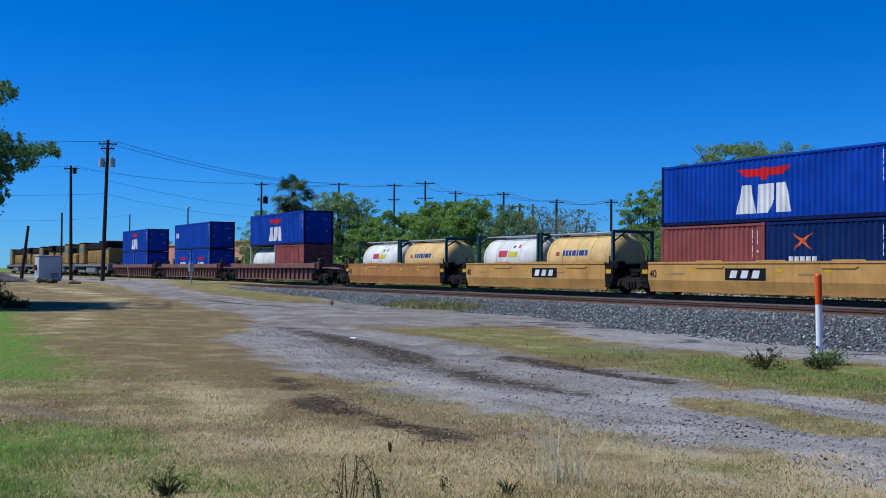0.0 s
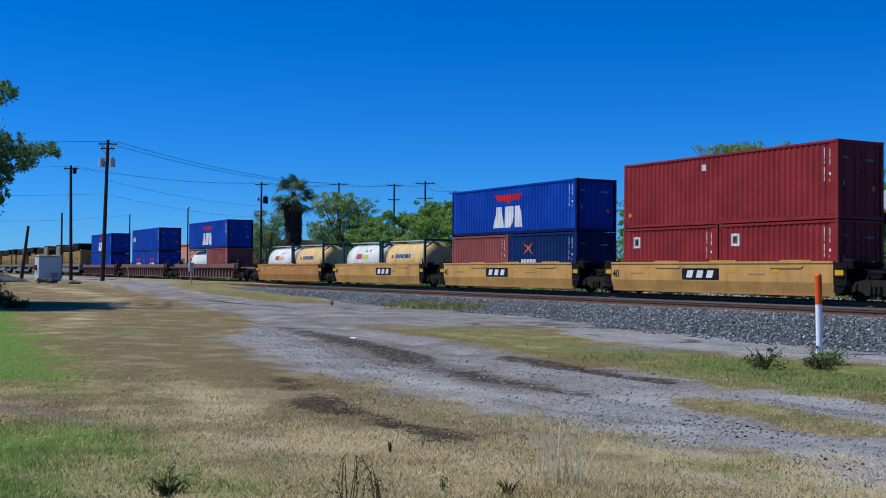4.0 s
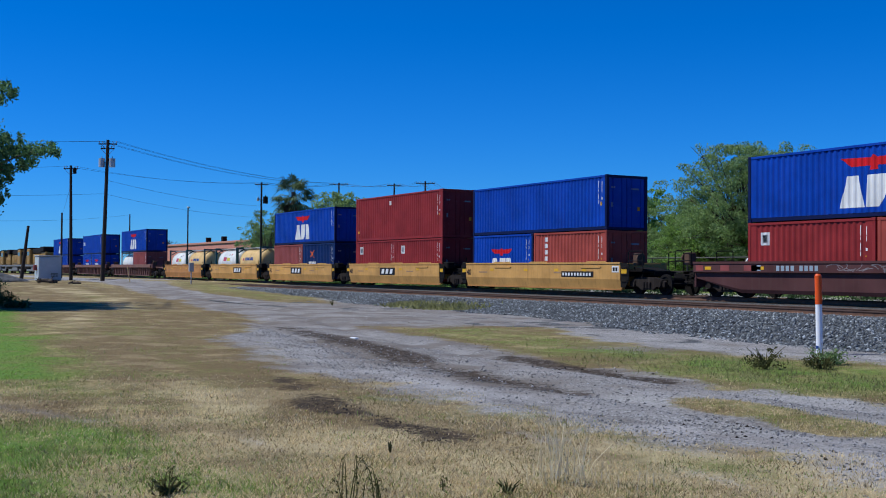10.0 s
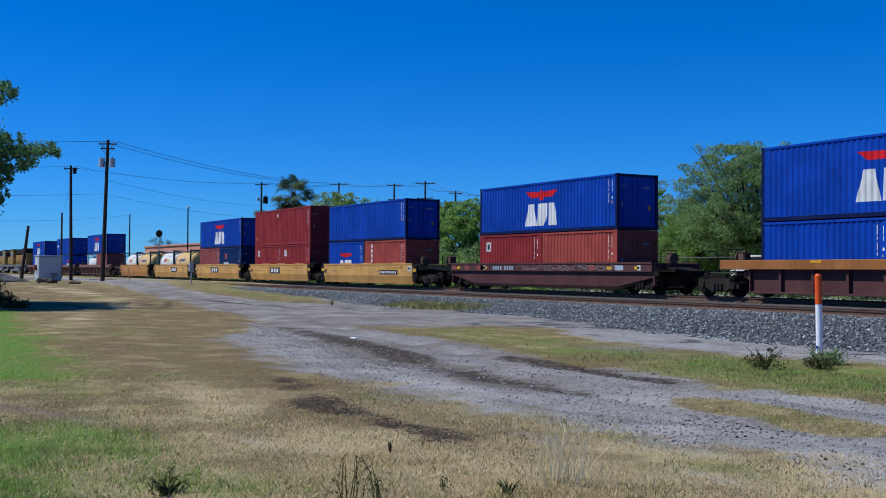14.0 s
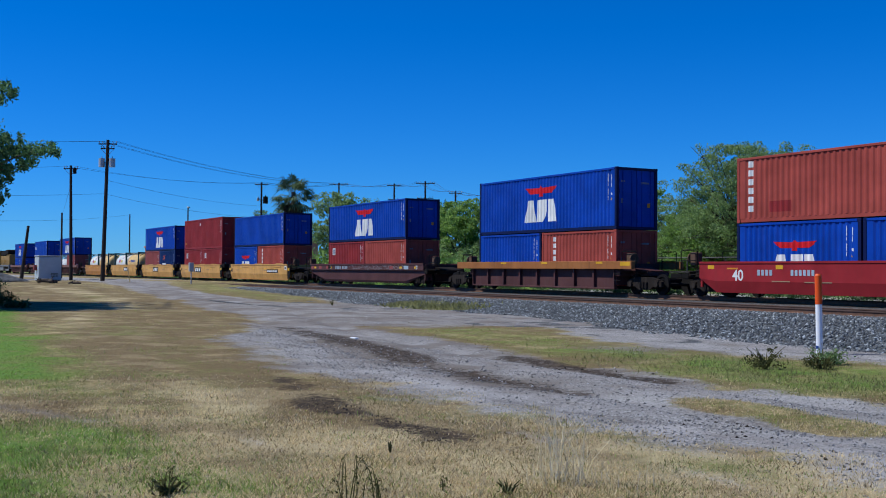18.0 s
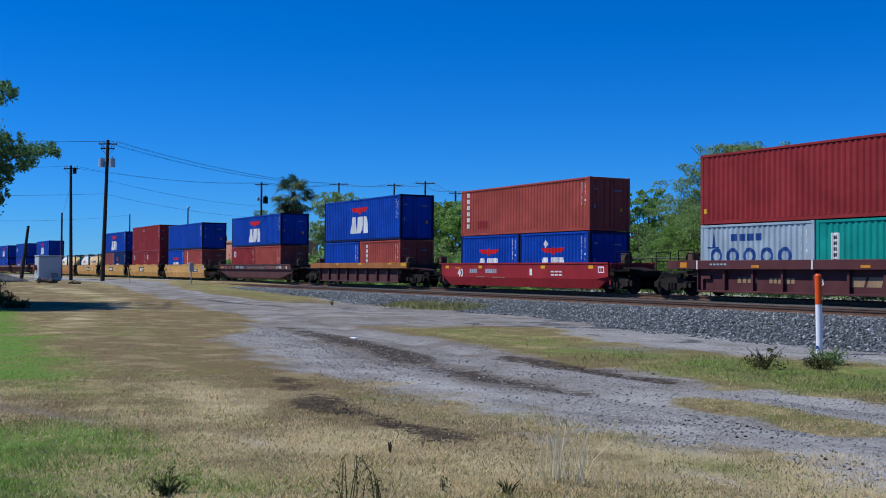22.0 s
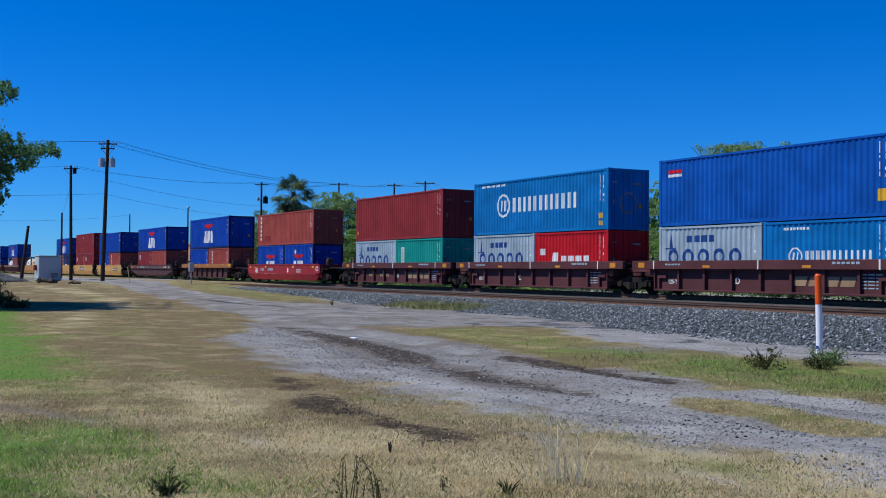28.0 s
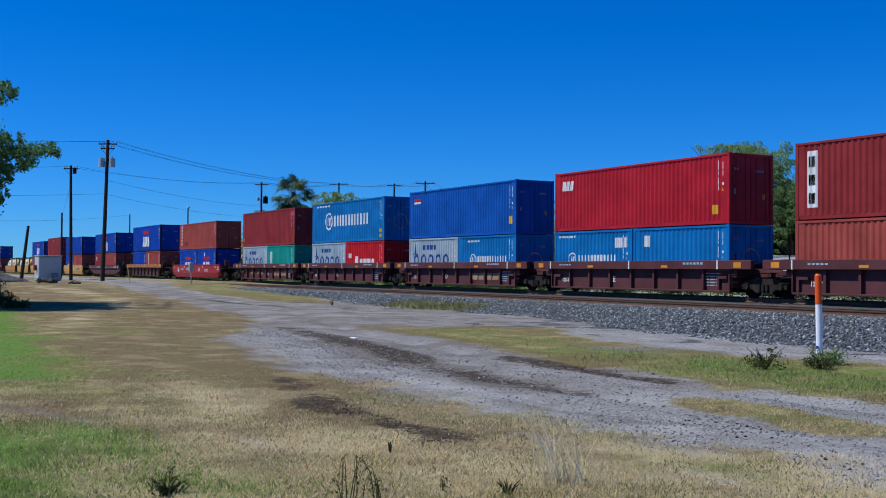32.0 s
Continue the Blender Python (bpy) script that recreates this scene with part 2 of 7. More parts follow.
def lane_mid(x):
    """The gravel lane: straight beside the railway, then it bears away towards the crossing."""
    return 10.0 + 6.2 * smoothstep(-16, -52, x) + 7.5 * smoothstep(-48, -100, x)


def lane_half(x):
    return 2.8 + 0.7 * smoothstep(-18, -45, x) - 1.6 * smoothstep(-60, -95, x)


def blob(x, y, cx, cy, rx, ry, turn=0.0):
    c, s = math.cos(turn), math.sin(turn)
    u, v = (x - cx) * c + (y - cy) * s, -(x - cx) * s + (y - cy) * c
    return np.exp(-((u / rx) ** 2 + (v / ry) ** 2) ** 1.5)


def along(x, y, pts, half):
    """How near a place lies to a bent line on the ground: 1 on it, falling off over half metres."""
    best = np.full(np.shape(x), 1e9)
    for (ax, ay), (bx, by) in zip(pts, pts[1:]):
        ux, uy = bx - ax, by - ay
        k = np.clip(((x - ax) * ux + (y - ay) * uy) / (ux * ux + uy * uy), 0, 1)
        best = np.minimum(best, (x - ax - k * ux) ** 2 + (y - ay - k * uy) ** 2)
    return np.exp(-best / half ** 2)


def run(x, pts):
    return np.interp(x, [p[0] for p in pts], [p[1] for p in pts])


def patchy(x, y, s, seed, lo=0.44, hi=0.64):
    """Patches of noise with plain insides and ragged rims."""
    return smoothstep(lo, hi, fbm(x, y, s, seed))


# the lane's near edge, its far edge, and the back of the grass strip beyond it
NEAR_EDGE = ((-110, 20.5), (-85, 18.4), (-53.2, 15.4), (-36.4, 12.6), (-30.8, 10.9), (-25.2, 8.1), (-20.6, 7.2), (-16.7, 7.0), (-12.5, 6.85), (-10.2, 7.2), (-7.6, 7.35), (-5.0, 7.3))
FAR_EDGE = ((-30.0, 13.6), (-26.4, 13.2), (-23.3, 13.0), (-19.1, 12.3), (-15.4, 11.55), (-12.6, 11.6), (-9.5, 11.85), (-5.0, 12.3))
STRIP_BACK = ((-31.0, 15.2), (-29.3, 16.7), (-27.8, 18.0), (-25.8, 18.2), (-22.2, 16.8), (-19.6, 16.3), (-17.7, 15.6), (-15.6, 16.5), (-13.6, 17.0), (-8.0, 17.6))
RUT_A = ((-30.2, 11.6), (-26.2, 10.9), (-23.0, 10.4), (-20.5, 10.1), (-18.3, 9.6), (-16.2, 9.2), (-14.5, 8.85), (-12.5, 8.9))
RUT_B = ((-24.3, 13.2), (-20.9, 12.4), (-17.9, 11.45), (-16.7, 11.4), (-14.9, 11.2), (-13.1, 11.2))
STONY = ((-24.5, 8.2), (-20.7, 7.7), (-19.4, 8.1), (-16.5, 7.7), (-13.4, 7.6), (-10.9, 7.8), (-8.3, 7.8), (-6.5, 7.9))
TRODDEN = ((-28.3, 7.0), (-21.3, 6.2), (-17.9, 6.0), (-15.8, 6.0), (-13.4, 5.6), (-11.6, 5.4), (-9.5, 5.4), (-8.4, 5.5))


def gravel_mask(x, y):
    n = (fbm(x, y, 0.35, 5) - 0.5) * 2.2 + (fbm(x, y, 1.6, 6) - 0.5) * 2.0
    m = smoothstep(-0.75, 0.75, y - run(x, NEAR_EDGE) + n * 0.75)
    far = lane_mid(x) + lane_half(x)
    m = m * np.where(x < -58, 1 - smoothstep(-0.8, 0.8, y - far + n * 0.9), 1.0) * (y < 40)
    strip = smoothstep(-0.45, 0.45, y - run(x, FAR_EDGE) + n * 0.5) * smoothstep(-0.6, 0.6, run(x, STRIP_BACK) - y + n * 0.7) * smoothstep(-31, -26, x + n * 2.0)
    strip = strip * (1 - 0.55 * soft(x, y, -18.6, 14.9, 1.5, 1.2))
    island = np.maximum(blob(x, y, -10.0, 9.75, 1.15, 0.52, 0.0), blob(x, y, -8.6, 9.62, 1.0, 0.50, -0.08))
    grass = np.maximum.reduce([island, blob(x, y, -46.5, 25.0, 3.2, 1.0, 0.2), blob(x, y, -71, 23.4, 22, 2.6, -0.10)])
    m = m * (1 - smoothstep(0.25, 0.6, grass + n * 0.14)) * (1 - strip)
    cross = smoothstep(3.5, 2.0, np.abs(x + 108 + 0.5 * (y - 20))) * (y > 12)
    bare = np.maximum.reduce([0.75 * soft(x, y, -9.0, 6.1, 1.0, 0.22), 0.8 * soft(x, y, -6.8, 6.2, 0.8, 0.2), 0.55 * soft(x, y, -10.2, 3.6, 0.7, 0.2), 0.8 * along(x, y, ((-14.4, 1.7), (-13.4, 2.1), (-12.2, 2.5)), 0.2)]) * 0.62
    return np.clip(np.maximum.reduce([m, cross, bare]), 0, 1)


def stain_mask(x, y):
    n = 0.5 * patchy(x, y, 1.3, 7, 0.36, 0.64) + 0.5 * patchy(x, y, 3.4, 17, 0.36, 0.64)
    d = np.maximum.reduce([1.35 * along(x, y, RUT_A[1:5], 0.42), 0.6 * along(x, y, RUT_A, 0.55), 1.1 * along(x, y, RUT_B[2:], 0.30), 0.3 * along(x, y, RUT_B, 0.5),
                           1.0 * along(x, y, ((-13.1, 5.45), (-12.2, 5.2), (-11.3, 5.35)), 0.34), 1.0 * along(x, y, ((-10.9, 5.3), (-10.2, 5.3)), 0.27), 1.2 * along(x, y, ((-10.1, 5.42), (-9.4, 5.36)), 0.30),
                           0.5 * along(x, y, TRODDEN[3:], 0.5), 0.35 * blob(x, y, -14.9, 5.5, 0.8, 0.3), 0.4 * blob(x, y, -17.3, 5.1, 0.7, 0.16), 0.3 * blob(x, y, -9.9, 3.6, 0.8, 0.2)])
    return np.clip(smoothstep(0.22, 0.80, d * (0.6 + 0.9 * n)), 0, 1)


def soft(x, y, cx, cy, rx, ry, turn=0.0):
    c, s = math.cos(turn), math.sin(turn)
    u, v = (x - cx) * c + (y - cy) * s, -(x - cx) * s + (y - cy) * c
    return np.exp(-((u / rx) ** 2 + (v / ry) ** 2))


def green_mask(x, y):
    # greener turf on the verge by the tree, along the foot of the bank and in the foreground corner
    g = 1.5 * along(x, y, ((-46, 5.7), (-42, 5.2), (-30, 3.6), (-22, 2.9), (-18, 2.3)), 0.85) + 0.5 * patchy(x, y, 0.5, 27) * along(x, y, ((-42, 6.2), (-29, 4.8), (-19, 3.5), (-15.5, 2.7)), 0.9) \
        + 1.35 * along(x, y, ((-11.6, 1.3), (-9.6, 1.25), (-8.0, 1.0)), 0.55) + 0.75 * along(x, y, ((-12.0, 2.0), (-10.4, 2.4), (-8.8, 2.3), (-7.9, 2.7)), 0.55) + 0.3 * soft(x, y, -7.6, 3.7, 1.2, 0.6) \
        + 0.30 * along(x, y, ((-31.5, 7.2), (-28, 6.8)), 0.8) + 0.25 * soft(x, y, -18.5, 4.2, 2.0, 0.5) + 0.30 * patchy(x, y, 0.7, 44) * soft(x, y, -23, 6.4, 7, 1.2, -0.12) + 0.30 * soft(x, y, -12.2, 6.2, 2.2, 0.4) + 0.40 * along(x, y, ((-10.4, 6.9), (-8.6, 6.9), (-6.6, 6.8)), 0.35) + 0.35 * along(x, y, ((-6.9, 6.4), (-6.0, 6.6)), 0.4) \
        + 0.75 * soft(x, y, -12.0, 13.6, 4.6, 2.4, 0.0) + 0.55 * soft(x, y, -19.5, 14.2, 6, 1.7) + 0.42 * soft(x, y, -25, 15.5, 3.5, 1.8) + 0.3 * soft(x, y, -55, 11.5, 14, 1.2, -0.14) \
        + 0.50 * soft(x, y, -71, 23.4, 22, 3, -0.10) + 0.6 * soft(x, y, -46.5, 25.0, 3.4, 1.2, 0.2) + 1.15 * (y > 37) + 0.45 * soft(x, y, -9.2, 9.7, 2, 0.6)
    return np.clip(g * (0.58 + 0.42 * patchy(x, y, 0.55, 8) + 0.38 * patchy(x, y, 1.7, 29)) + 0.22 * patchy(x, y, 1.1, 28, 0.5, 0.66), 0, 1.5)


def brown_mask(x, y):
    """Trampled brown turf along the lane's near edge and round the stains; damp soil in the lane's ruts."""
    m = np.maximum.reduce([1.15 * along(x, y, TRODDEN, 0.80), 0.65 * along(x, y, ((-31, 8.2), (-26, 7.4), (-21, 6.6), (-16, 6.5)), 1.1), 0.8 * along(x, y, ((-25.8, 4.6), (-22.7, 4.9), (-19.4, 5.1)), 0.45),
                           0.6 * soft(x, y, -17.3, 5.2, 1.4, 0.35), 0.65 * along(x, y, ((-14.6, 1.8), (-12.0, 2.55)), 0.35), 0.6 * soft(x, y, -10.2, 3.6, 0.8, 0.25), 0.6 * soft(x, y, -8.0, 5.7, 1.5, 0.4), 0.55 * soft(x, y, -18.6, 14.8, 2.2, 1.4), 0.4 * soft(x, y, -8.3, 9.3, 0.8, 0.3), 0.65 * soft(x, y, -55, 11.5, 25, 2.8, -0.12), 0.55 * soft(x, y, -27, 6.6, 9, 1.5, -0.13), 0.4 * soft(x, y, -18.5, 4.4, 3.5, 0.8, -0.1)])
    lane = np.maximum.reduce([0.95 * along(x, y, RUT_A, 0.75), 0.8 * along(x, y, RUT_B, 0.65), 0.55 * soft(x, y, -35, 15.2, 8, 2.2, -0.2), 0.8 * along(x, y, ((-100, 22), (-80, 20.5), (-60, 17.5), (-45, 15.6), (-31, 12.4)), 2.0), 0.62 * smoothstep(-11.5, -18.5, x) * smoothstep(0.4, 2.0, y - run(x, NEAR_EDGE)) * smoothstep(-75, -60, x) * np.where(x > -27, y < run(x, FAR_EDGE) + 0.6, y < 23)])
    m = np.maximum(m, lane) * (0.55 + 0.75 * patchy(x, y, 0.8, 37)) + (0.75 * patchy(x, y, 0.8, 38, 0.47, 0.62) * (0.35 + 0.65 * patchy(x, y, 0.22, 36)) + 0.35 * patchy(x, y, 2.2, 35, 0.5, 0.64)) * (1 - 0.7 * soft(x, y, -7.6, 4.6, 2.4, 1.4)) * (1 - 0.85 * gravel_mask(x, y))
    return np.clip(m, 0, 1)


def straw_mask(x, y):
    """Thicker pale straw left by the mower near the stand and in drifts further off; clean pale stone on the lane."""
    m = 1.2 * soft(x, y, -8.0, 4.3, 1.9, 1.0) + 0.75 * along(x, y, ((-14.6, 4.2), (-12.6, 4.1), (-11.4, 3.4)), 0.5) + 0.55 * soft(x, y, -6.8, 5.2, 1.2, 0.6) + 0.6 * along(x, y, ((-80, 13.0), (-60, 13.4), (-45, 10.0)), 1.2) + 0.5 * soft(x, y, -38.0, 7.4, 5.0, 0.6, -0.13)
    m = m + 0.55 * along(x, y, STONY, 0.42) * (0.35 + 0.65 * smoothstep(-18, -11, x)) + 0.5 * along(x, y, ((-13, 10.3), (-9.5, 11.2), (-6.5, 11.5)), 0.5) + 0.45 * soft(x, y, -7.5, 8.5, 1.6, 0.6) + 0.4 * along(x, y, ((-24, 18.4), (-19, 17.2), (-14.5, 17.9)), 0.6)
    near = 0.8 * (1 - smoothstep(8.5, 13.5, np.hypot(x, y)))
    return np.clip((m + near) * (0.35 + 0.9 * patchy(x, y, 0.9, 41)) + 0.35 * patchy(x, y, 1.4, 43, 0.5, 0.68), 0, 1)


def lines(*runs):
    out = []
    for a, b, n in runs:
        out += list(np.linspace(a, b, n, endpoint=False))
    return np.array(out)


gx = lines((-4500, -600, 8), (-600, -200, 14), (-200, -70, 110), (-70, -32, 130), (-32, -3, 190), (-3, 30, 30), (30, 200, 12), (200, 3000, 7))
gy = lines((-3000, -100, 6), (-100, -6, 12), (-6, 0.5, 13), (0.5, 20, 130), (20, 36, 60), (36, 60, 20), (60, 300, 12), (300, 4500, 8))
GX, GY = np.meshgrid(gx, gy, indexing="ij")
GZ = ground_z(GX, GY)
nx, ny = GX.shape
idx = np.arange(nx * ny).reshape(nx, ny)
quads = np.stack([idx[:-1, :-1], idx[1:, :-1], idx[1:, 1:], idx[:-1, 1:]], -1).reshape(-1, 4)
me = bpy.data.meshes.new("ground")
me.from_pydata(np.stack([GX, GY, GZ], -1).reshape(-1, 3).tolist(), [], quads.tolist())
for nm, fn in (("gravel", gravel_mask), ("stain", stain_mask), ("green", green_mask), ("brown", brown_mask), ("straw", straw_mask)):
    a = me.attributes.new(nm, "FLOAT", "POINT")
    a.data.foreach_set("value", np.ascontiguousarray(fn(GX, GY).reshape(-1), dtype=np.float32))
for p in me.polygons:
    p.use_smooth = True


def ground_material():
    m, t, b, co = basis("verge_ground")
    def mask(nm):
        a = t.nodes.new("ShaderNodeAttribute")
        a.attribute_name = nm
        return a.outputs["Fac"]
    n_mid = noise_of(t, co, 3.0, 6, 0.7)
    n_clump = noise_of(t, co, 8.0, 5, 0.7)
    n_fine, n_grit = noise_of(t, co, 22, 6, 0.75), noise_of(t, co, 70, 3, 0.6)
    # dry turf
    n_wide = noise_of(t, stretched(t, co, 0.9, 1.3, 1), 1.0, 7, 0.75)
    dry = mix(t, (0.19, 0.158, 0.068), (0.44, 0.372, 0.185), ramp(t, n_mid, [(0.28, 0.0), (0.72, 1.0)]))
    dry = mix(t, dry, (0.135, 0.11, 0.052), ramp(t, n_fine, [(0.5, 0.0), (0.72, 0.85)]))
    dry = mix(t, dry, (0.60, 0.52, 0.31), ramp(t, n_grit, [(0.54, 0.0), (0.74, 0.5)]))
    dry = mix(t, dry, (0.135, 0.125, 0.046), ramp(t, n_wide, [(0.44, 0.0), (0.66, 0.85)]))
    dry = mix(t, dry, (0.54, 0.40, 0.205), ramp(t, n_wide, [(0.30, 0.8), (0.50, 0.0)]))
    dry = mix(t, dry, (0.125, 0.095, 0.052), ramp(t, n_clump, [(0.52, 0.0), (0.68, 0.7)]))
    dry = mix(t, dry, (0.58, 0.50, 0.29), ramp(t, n_clump, [(0.30, 0.55), (0.45, 0.0)]))
    brn = nd(t, "Math")
    brn.operation = "MULTIPLY_ADD"
    brn.inputs[1].default_value = 1.4
    t.links.new(mix(t, n_mid, n_clump, 0.5), brn.inputs[0])
    t.links.new(mask("brown"), brn.inputs[2])
    dry = mix(t, dry, mix(t, (0.080, 0.055, 0.033), (0.25, 0.175, 0.09), ramp(t, n_fine, [(0.3, 0.0), (0.7, 1.0)])), ramp(t, brn.outputs[0], [(0.72, 0.0), (1.2, 0.8)]))
    dry = mix(t, dry, mix(t, (0.36, 0.285, 0.15), (0.68, 0.58, 0.36), ramp(t, n_fine, [(0.3, 0.0), (0.7, 1.0)])), ramp(t, mask("straw"), [(0.1, 0.0), (0.9, 0.8)]))
    grn = mix(t, (0.095, 0.125, 0.03), (0.275, 0.285, 0.085), ramp(t, n_mid, [(0.3, 0.0), (0.7, 1.0)]))
    vivid = nd(t, "Math")
    vivid.operation = "MULTIPLY_ADD"
    vivid.inputs[1].default_value, vivid.inputs[2].default_value = 1.3, -0.75
    vivid.use_clamp = True
    t.links.new(mask("green"), vivid.inputs[0])
    grn = mix(t, grn, mix(t, (0.05, 0.15, 0.018), (0.20, 0.36, 0.06), n_fine), vivid.outputs[0])
    grn = mix(t, grn, (0.36, 0.32, 0.15), ramp(t, n_grit, [(0.55, 0.0), (0.70, 0.5)]))
    grn = mix(t, grn, (0.06, 0.075, 0.020), ramp(t, n_fine, [(0.5, 0.0), (0.75, 0.7)]))
    grn = mix(t, grn, (0.05, 0.075, 0.02), ramp(t, n_clump, [(0.50, 0.0), (0.66, 0.7)]))
    ga = nd(t, "Math")
    ga.operation = "MULTIPLY_ADD"
    ga.inputs[1].default_value = 2.2
    t.links.new(mix(t, n_mid, mix(t, n_clump, n_fine, 0.4), 0.5), ga.inputs[0])
    t.links.new(mask("green"), ga.inputs[2])
    gh = nd(t, "Math")
    gh.operation = "MULTIPLY"
    gh.inputs[1].default_value = 0.4
    t.links.new(ga.outputs[0], gh.inputs[0])
    turf = mix(t, dry, grn, ramp(t, gh.outputs[0], [(0.50, 0.0), (0.80, 0.95)]))
    # gravel: grey crushed stone in pale dust
    def pebbles(scale, lo, hi):
        v = nd(t, "TexVoronoi", Scale=scale)
        t.links.new(co, v.inputs["Vector"])
        g = t.nodes.new("ShaderNodeRGBToBW")
        t.links.new(v.outputs["Color"], g.inputs[0])
        # tone drops towards each pebble's rim, crevice shade put into the colour
        return mix(t, mix(t, lo, hi, ramp(t, g.outputs[0], [(0.15, 0.0), (0.85, 1.0)])), (0.07, 0.067, 0.065), ramp(t, v.outputs["Distance"], [(0.45, 0.0), (0.8, 0.6)])), v.outputs["Distance"]
    peb_a, dist_a = pebbles(24.0, (0.125, 0.123, 0.122), (0.54, 0.535, 0.53))
    peb_b, dist_b = pebbles(52.0, (0.14, 0.136, 0.132), (0.50, 0.49, 0.48))
    grv = mix(t, peb_b, peb_a, ramp(t, n_mid, [(0.40, 0.0), (0.58, 1.0)]))
    grv = mix(t, grv, mix(t, (0.22, 0.215, 0.212), (0.40, 0.395, 0.395), n_fine), ramp(t, noise_of(t, co, 0.7, 5, 0.6), [(0.42, 0.0), (0.62, 0.5)]))
    grv = mix(t, grv, (0.12, 0.11, 0.105), ramp(t, n_grit, [(0.60, 0.0), (0.74, 0.7)]))
    grv = mix(t, grv, (0.29, 0.275, 0.255), ramp(t, n_mid, [(0.46, 0.0), (0.70, 0.6)]))
    grv = mix(t, grv, (0.115, 0.102, 0.094), ramp(t, noise_of(t, stretched(t, co, 0.16, 1.3, 1), 1.0, 6, 0.72), [(0.50, 0.0), (0.66, 0.5)]))
    n_drift = noise_of(t, stretched(t, co, 0.35, 0.8, 1), 1.0, 5, 0.65)
    grv = mix(t, grv, mix(t, (0.13, 0.108, 0.088), (0.24, 0.20, 0.165), n_fine), ramp(t, n_drift, [(0.54, 0.0), (0.68, 0.5)]))
    grv = mix(t, grv, mix(t, (0.32, 0.315, 0.31), (0.52, 0.51, 0.50), n_fine), ramp(t, n_drift, [(0.36, 0.5), (0.49, 0.0)]))
    grv = mix(t, grv, mix(t, (0.10, 0.086, 0.074), (0.235, 0.205, 0.18), n_fine), ramp(t, mask("brown"), [(0.15, 0.0), (0.85, 0.85)]))
    grv = mix(t, grv, mix(t, (0.34, 0.325, 0.32), (0.58, 0.565, 0.56), n_fine), ramp(t, mask("straw"), [(0.15, 0.0), (0.9, 0.65)]))
    gm = nd(t, "Math")
    gm.operation = "ADD"
    t.links.new(mask("gravel"), gm.inputs[0])
    off = nd(t, "Math")
    off.operation = "MULTIPLY_ADD"
    off.inputs[1].default_value, off.inputs[2].default_value = 2.6, -1.3
    t.links.new(mix(t, n_fine, n_mid, 0.55), off.inputs[0])
    t.links.new(off.outputs[0], gm.inputs[1])
    c = mix(t, turf, grv, ramp(t, gm.outputs[0], [(0.22, 0.0), (0.78, 1.0)]))
    st = mix(t, (0.018, 0.014, 0.011), (0.085, 0.062, 0.045), ramp(t, n_mid, [(0.3, 0.0), (0.7, 1.0)]))
    sm = nd(t, "Math")
    sm.operation = "MULTIPLY_ADD"
    sm.inputs[1].default_value = 1.8
    t.links.new(ramp(t, mix(t, n_fine, n_clump, 0.6), [(0.33, 0.0), (0.67, 1.0)]), sm.inputs[0])
    t.links.new(mask("stain"), sm.inputs[2])
    sh = nd(t, "Math")
    sh.operation = "MULTIPLY"
    sh.inputs[1].default_value = 0.4
    t.links.new(sm.outputs[0], sh.inputs[0])
    keep = nd(t, "Math")
    keep.operation = "MULTIPLY"
    t.links.new(ramp(t, sh.outputs[0], [(0.47, 0.0), (0.76, 0.95)]), keep.inputs[0])
    t.links.new(ramp(t, mask("stain"), [(0.03, 0.0), (0.25, 1.0)]), keep.inputs[1])
    c = mix(t, c, st, keep.outputs[0])
    t.links.new(c, b.inputs["Base Color"])
    b.inputs["Roughness"].default_value = 0.95
    b.inputs["Specular IOR Level"].default_value = 0.1
    hgt = mix(t, mix(t, n_fine, n_grit, 0.4), n_clump, 0.4)
    bump(t, b, hgt, 0.9, 0.07)
    return m


me.materials.append(ground_material())
ground = tagged(new("ground", me), "mown dry grass verge with a grey gravel lane and oily stains", "ground", kind="structure")

# ---- ballast bed, ties and rails ----


def ballast_z(x, y):
    """The stone bed: level under the siding, a step up under the main line, falling to the lane."""
    toe = bed(x, y)
    lo = ground_z(x, y) - 0.03
    up = smoothstep(0, 1, (y - toe) / (26.0 - toe))
    top = 0.345 + 0.10 * smoothstep(29.6, 31.2, y)
    back = 1 - smoothstep(35.2, 37.5, y)
    h = np.maximum(lo, 0) + (top - np.maximum(lo, 0)) * np.clip(up, 0, 1) * back - 0.03 * (1 - np.clip(up * 8, 0, 1))
    return h + 0.03 * (fbm(x, y, 1.3, 21) - 0.5)


bx = lines((-420, -110, 60), (-110, -60, 70), (-60, -12, 160), (-12, 40, 30))
by = lines((17.5, 27, 44), (27, 38, 34))
BX, BY = np.meshgrid(bx, by, indexing="ij")
far_off = np.where(BX < -62, np.maximum(BY, 24.6), BY)
BZ = ballast_z(BX, far_off) + 0.02
n1, n2 = BX.shape
idx = np.arange(n1 * n2).reshape(n1, n2)
quads = np.stack([idx[:-1, :-1], idx[1:, :-1], idx[1:, 1:], idx[:-1, 1:]], -1).reshape(-1, 4)
me = bpy.data.meshes.new("ballast_bed")
me.from_pydata(np.stack([BX, far_off, BZ], -1).reshape(-1, 3).tolist(), [], quads.tolist())


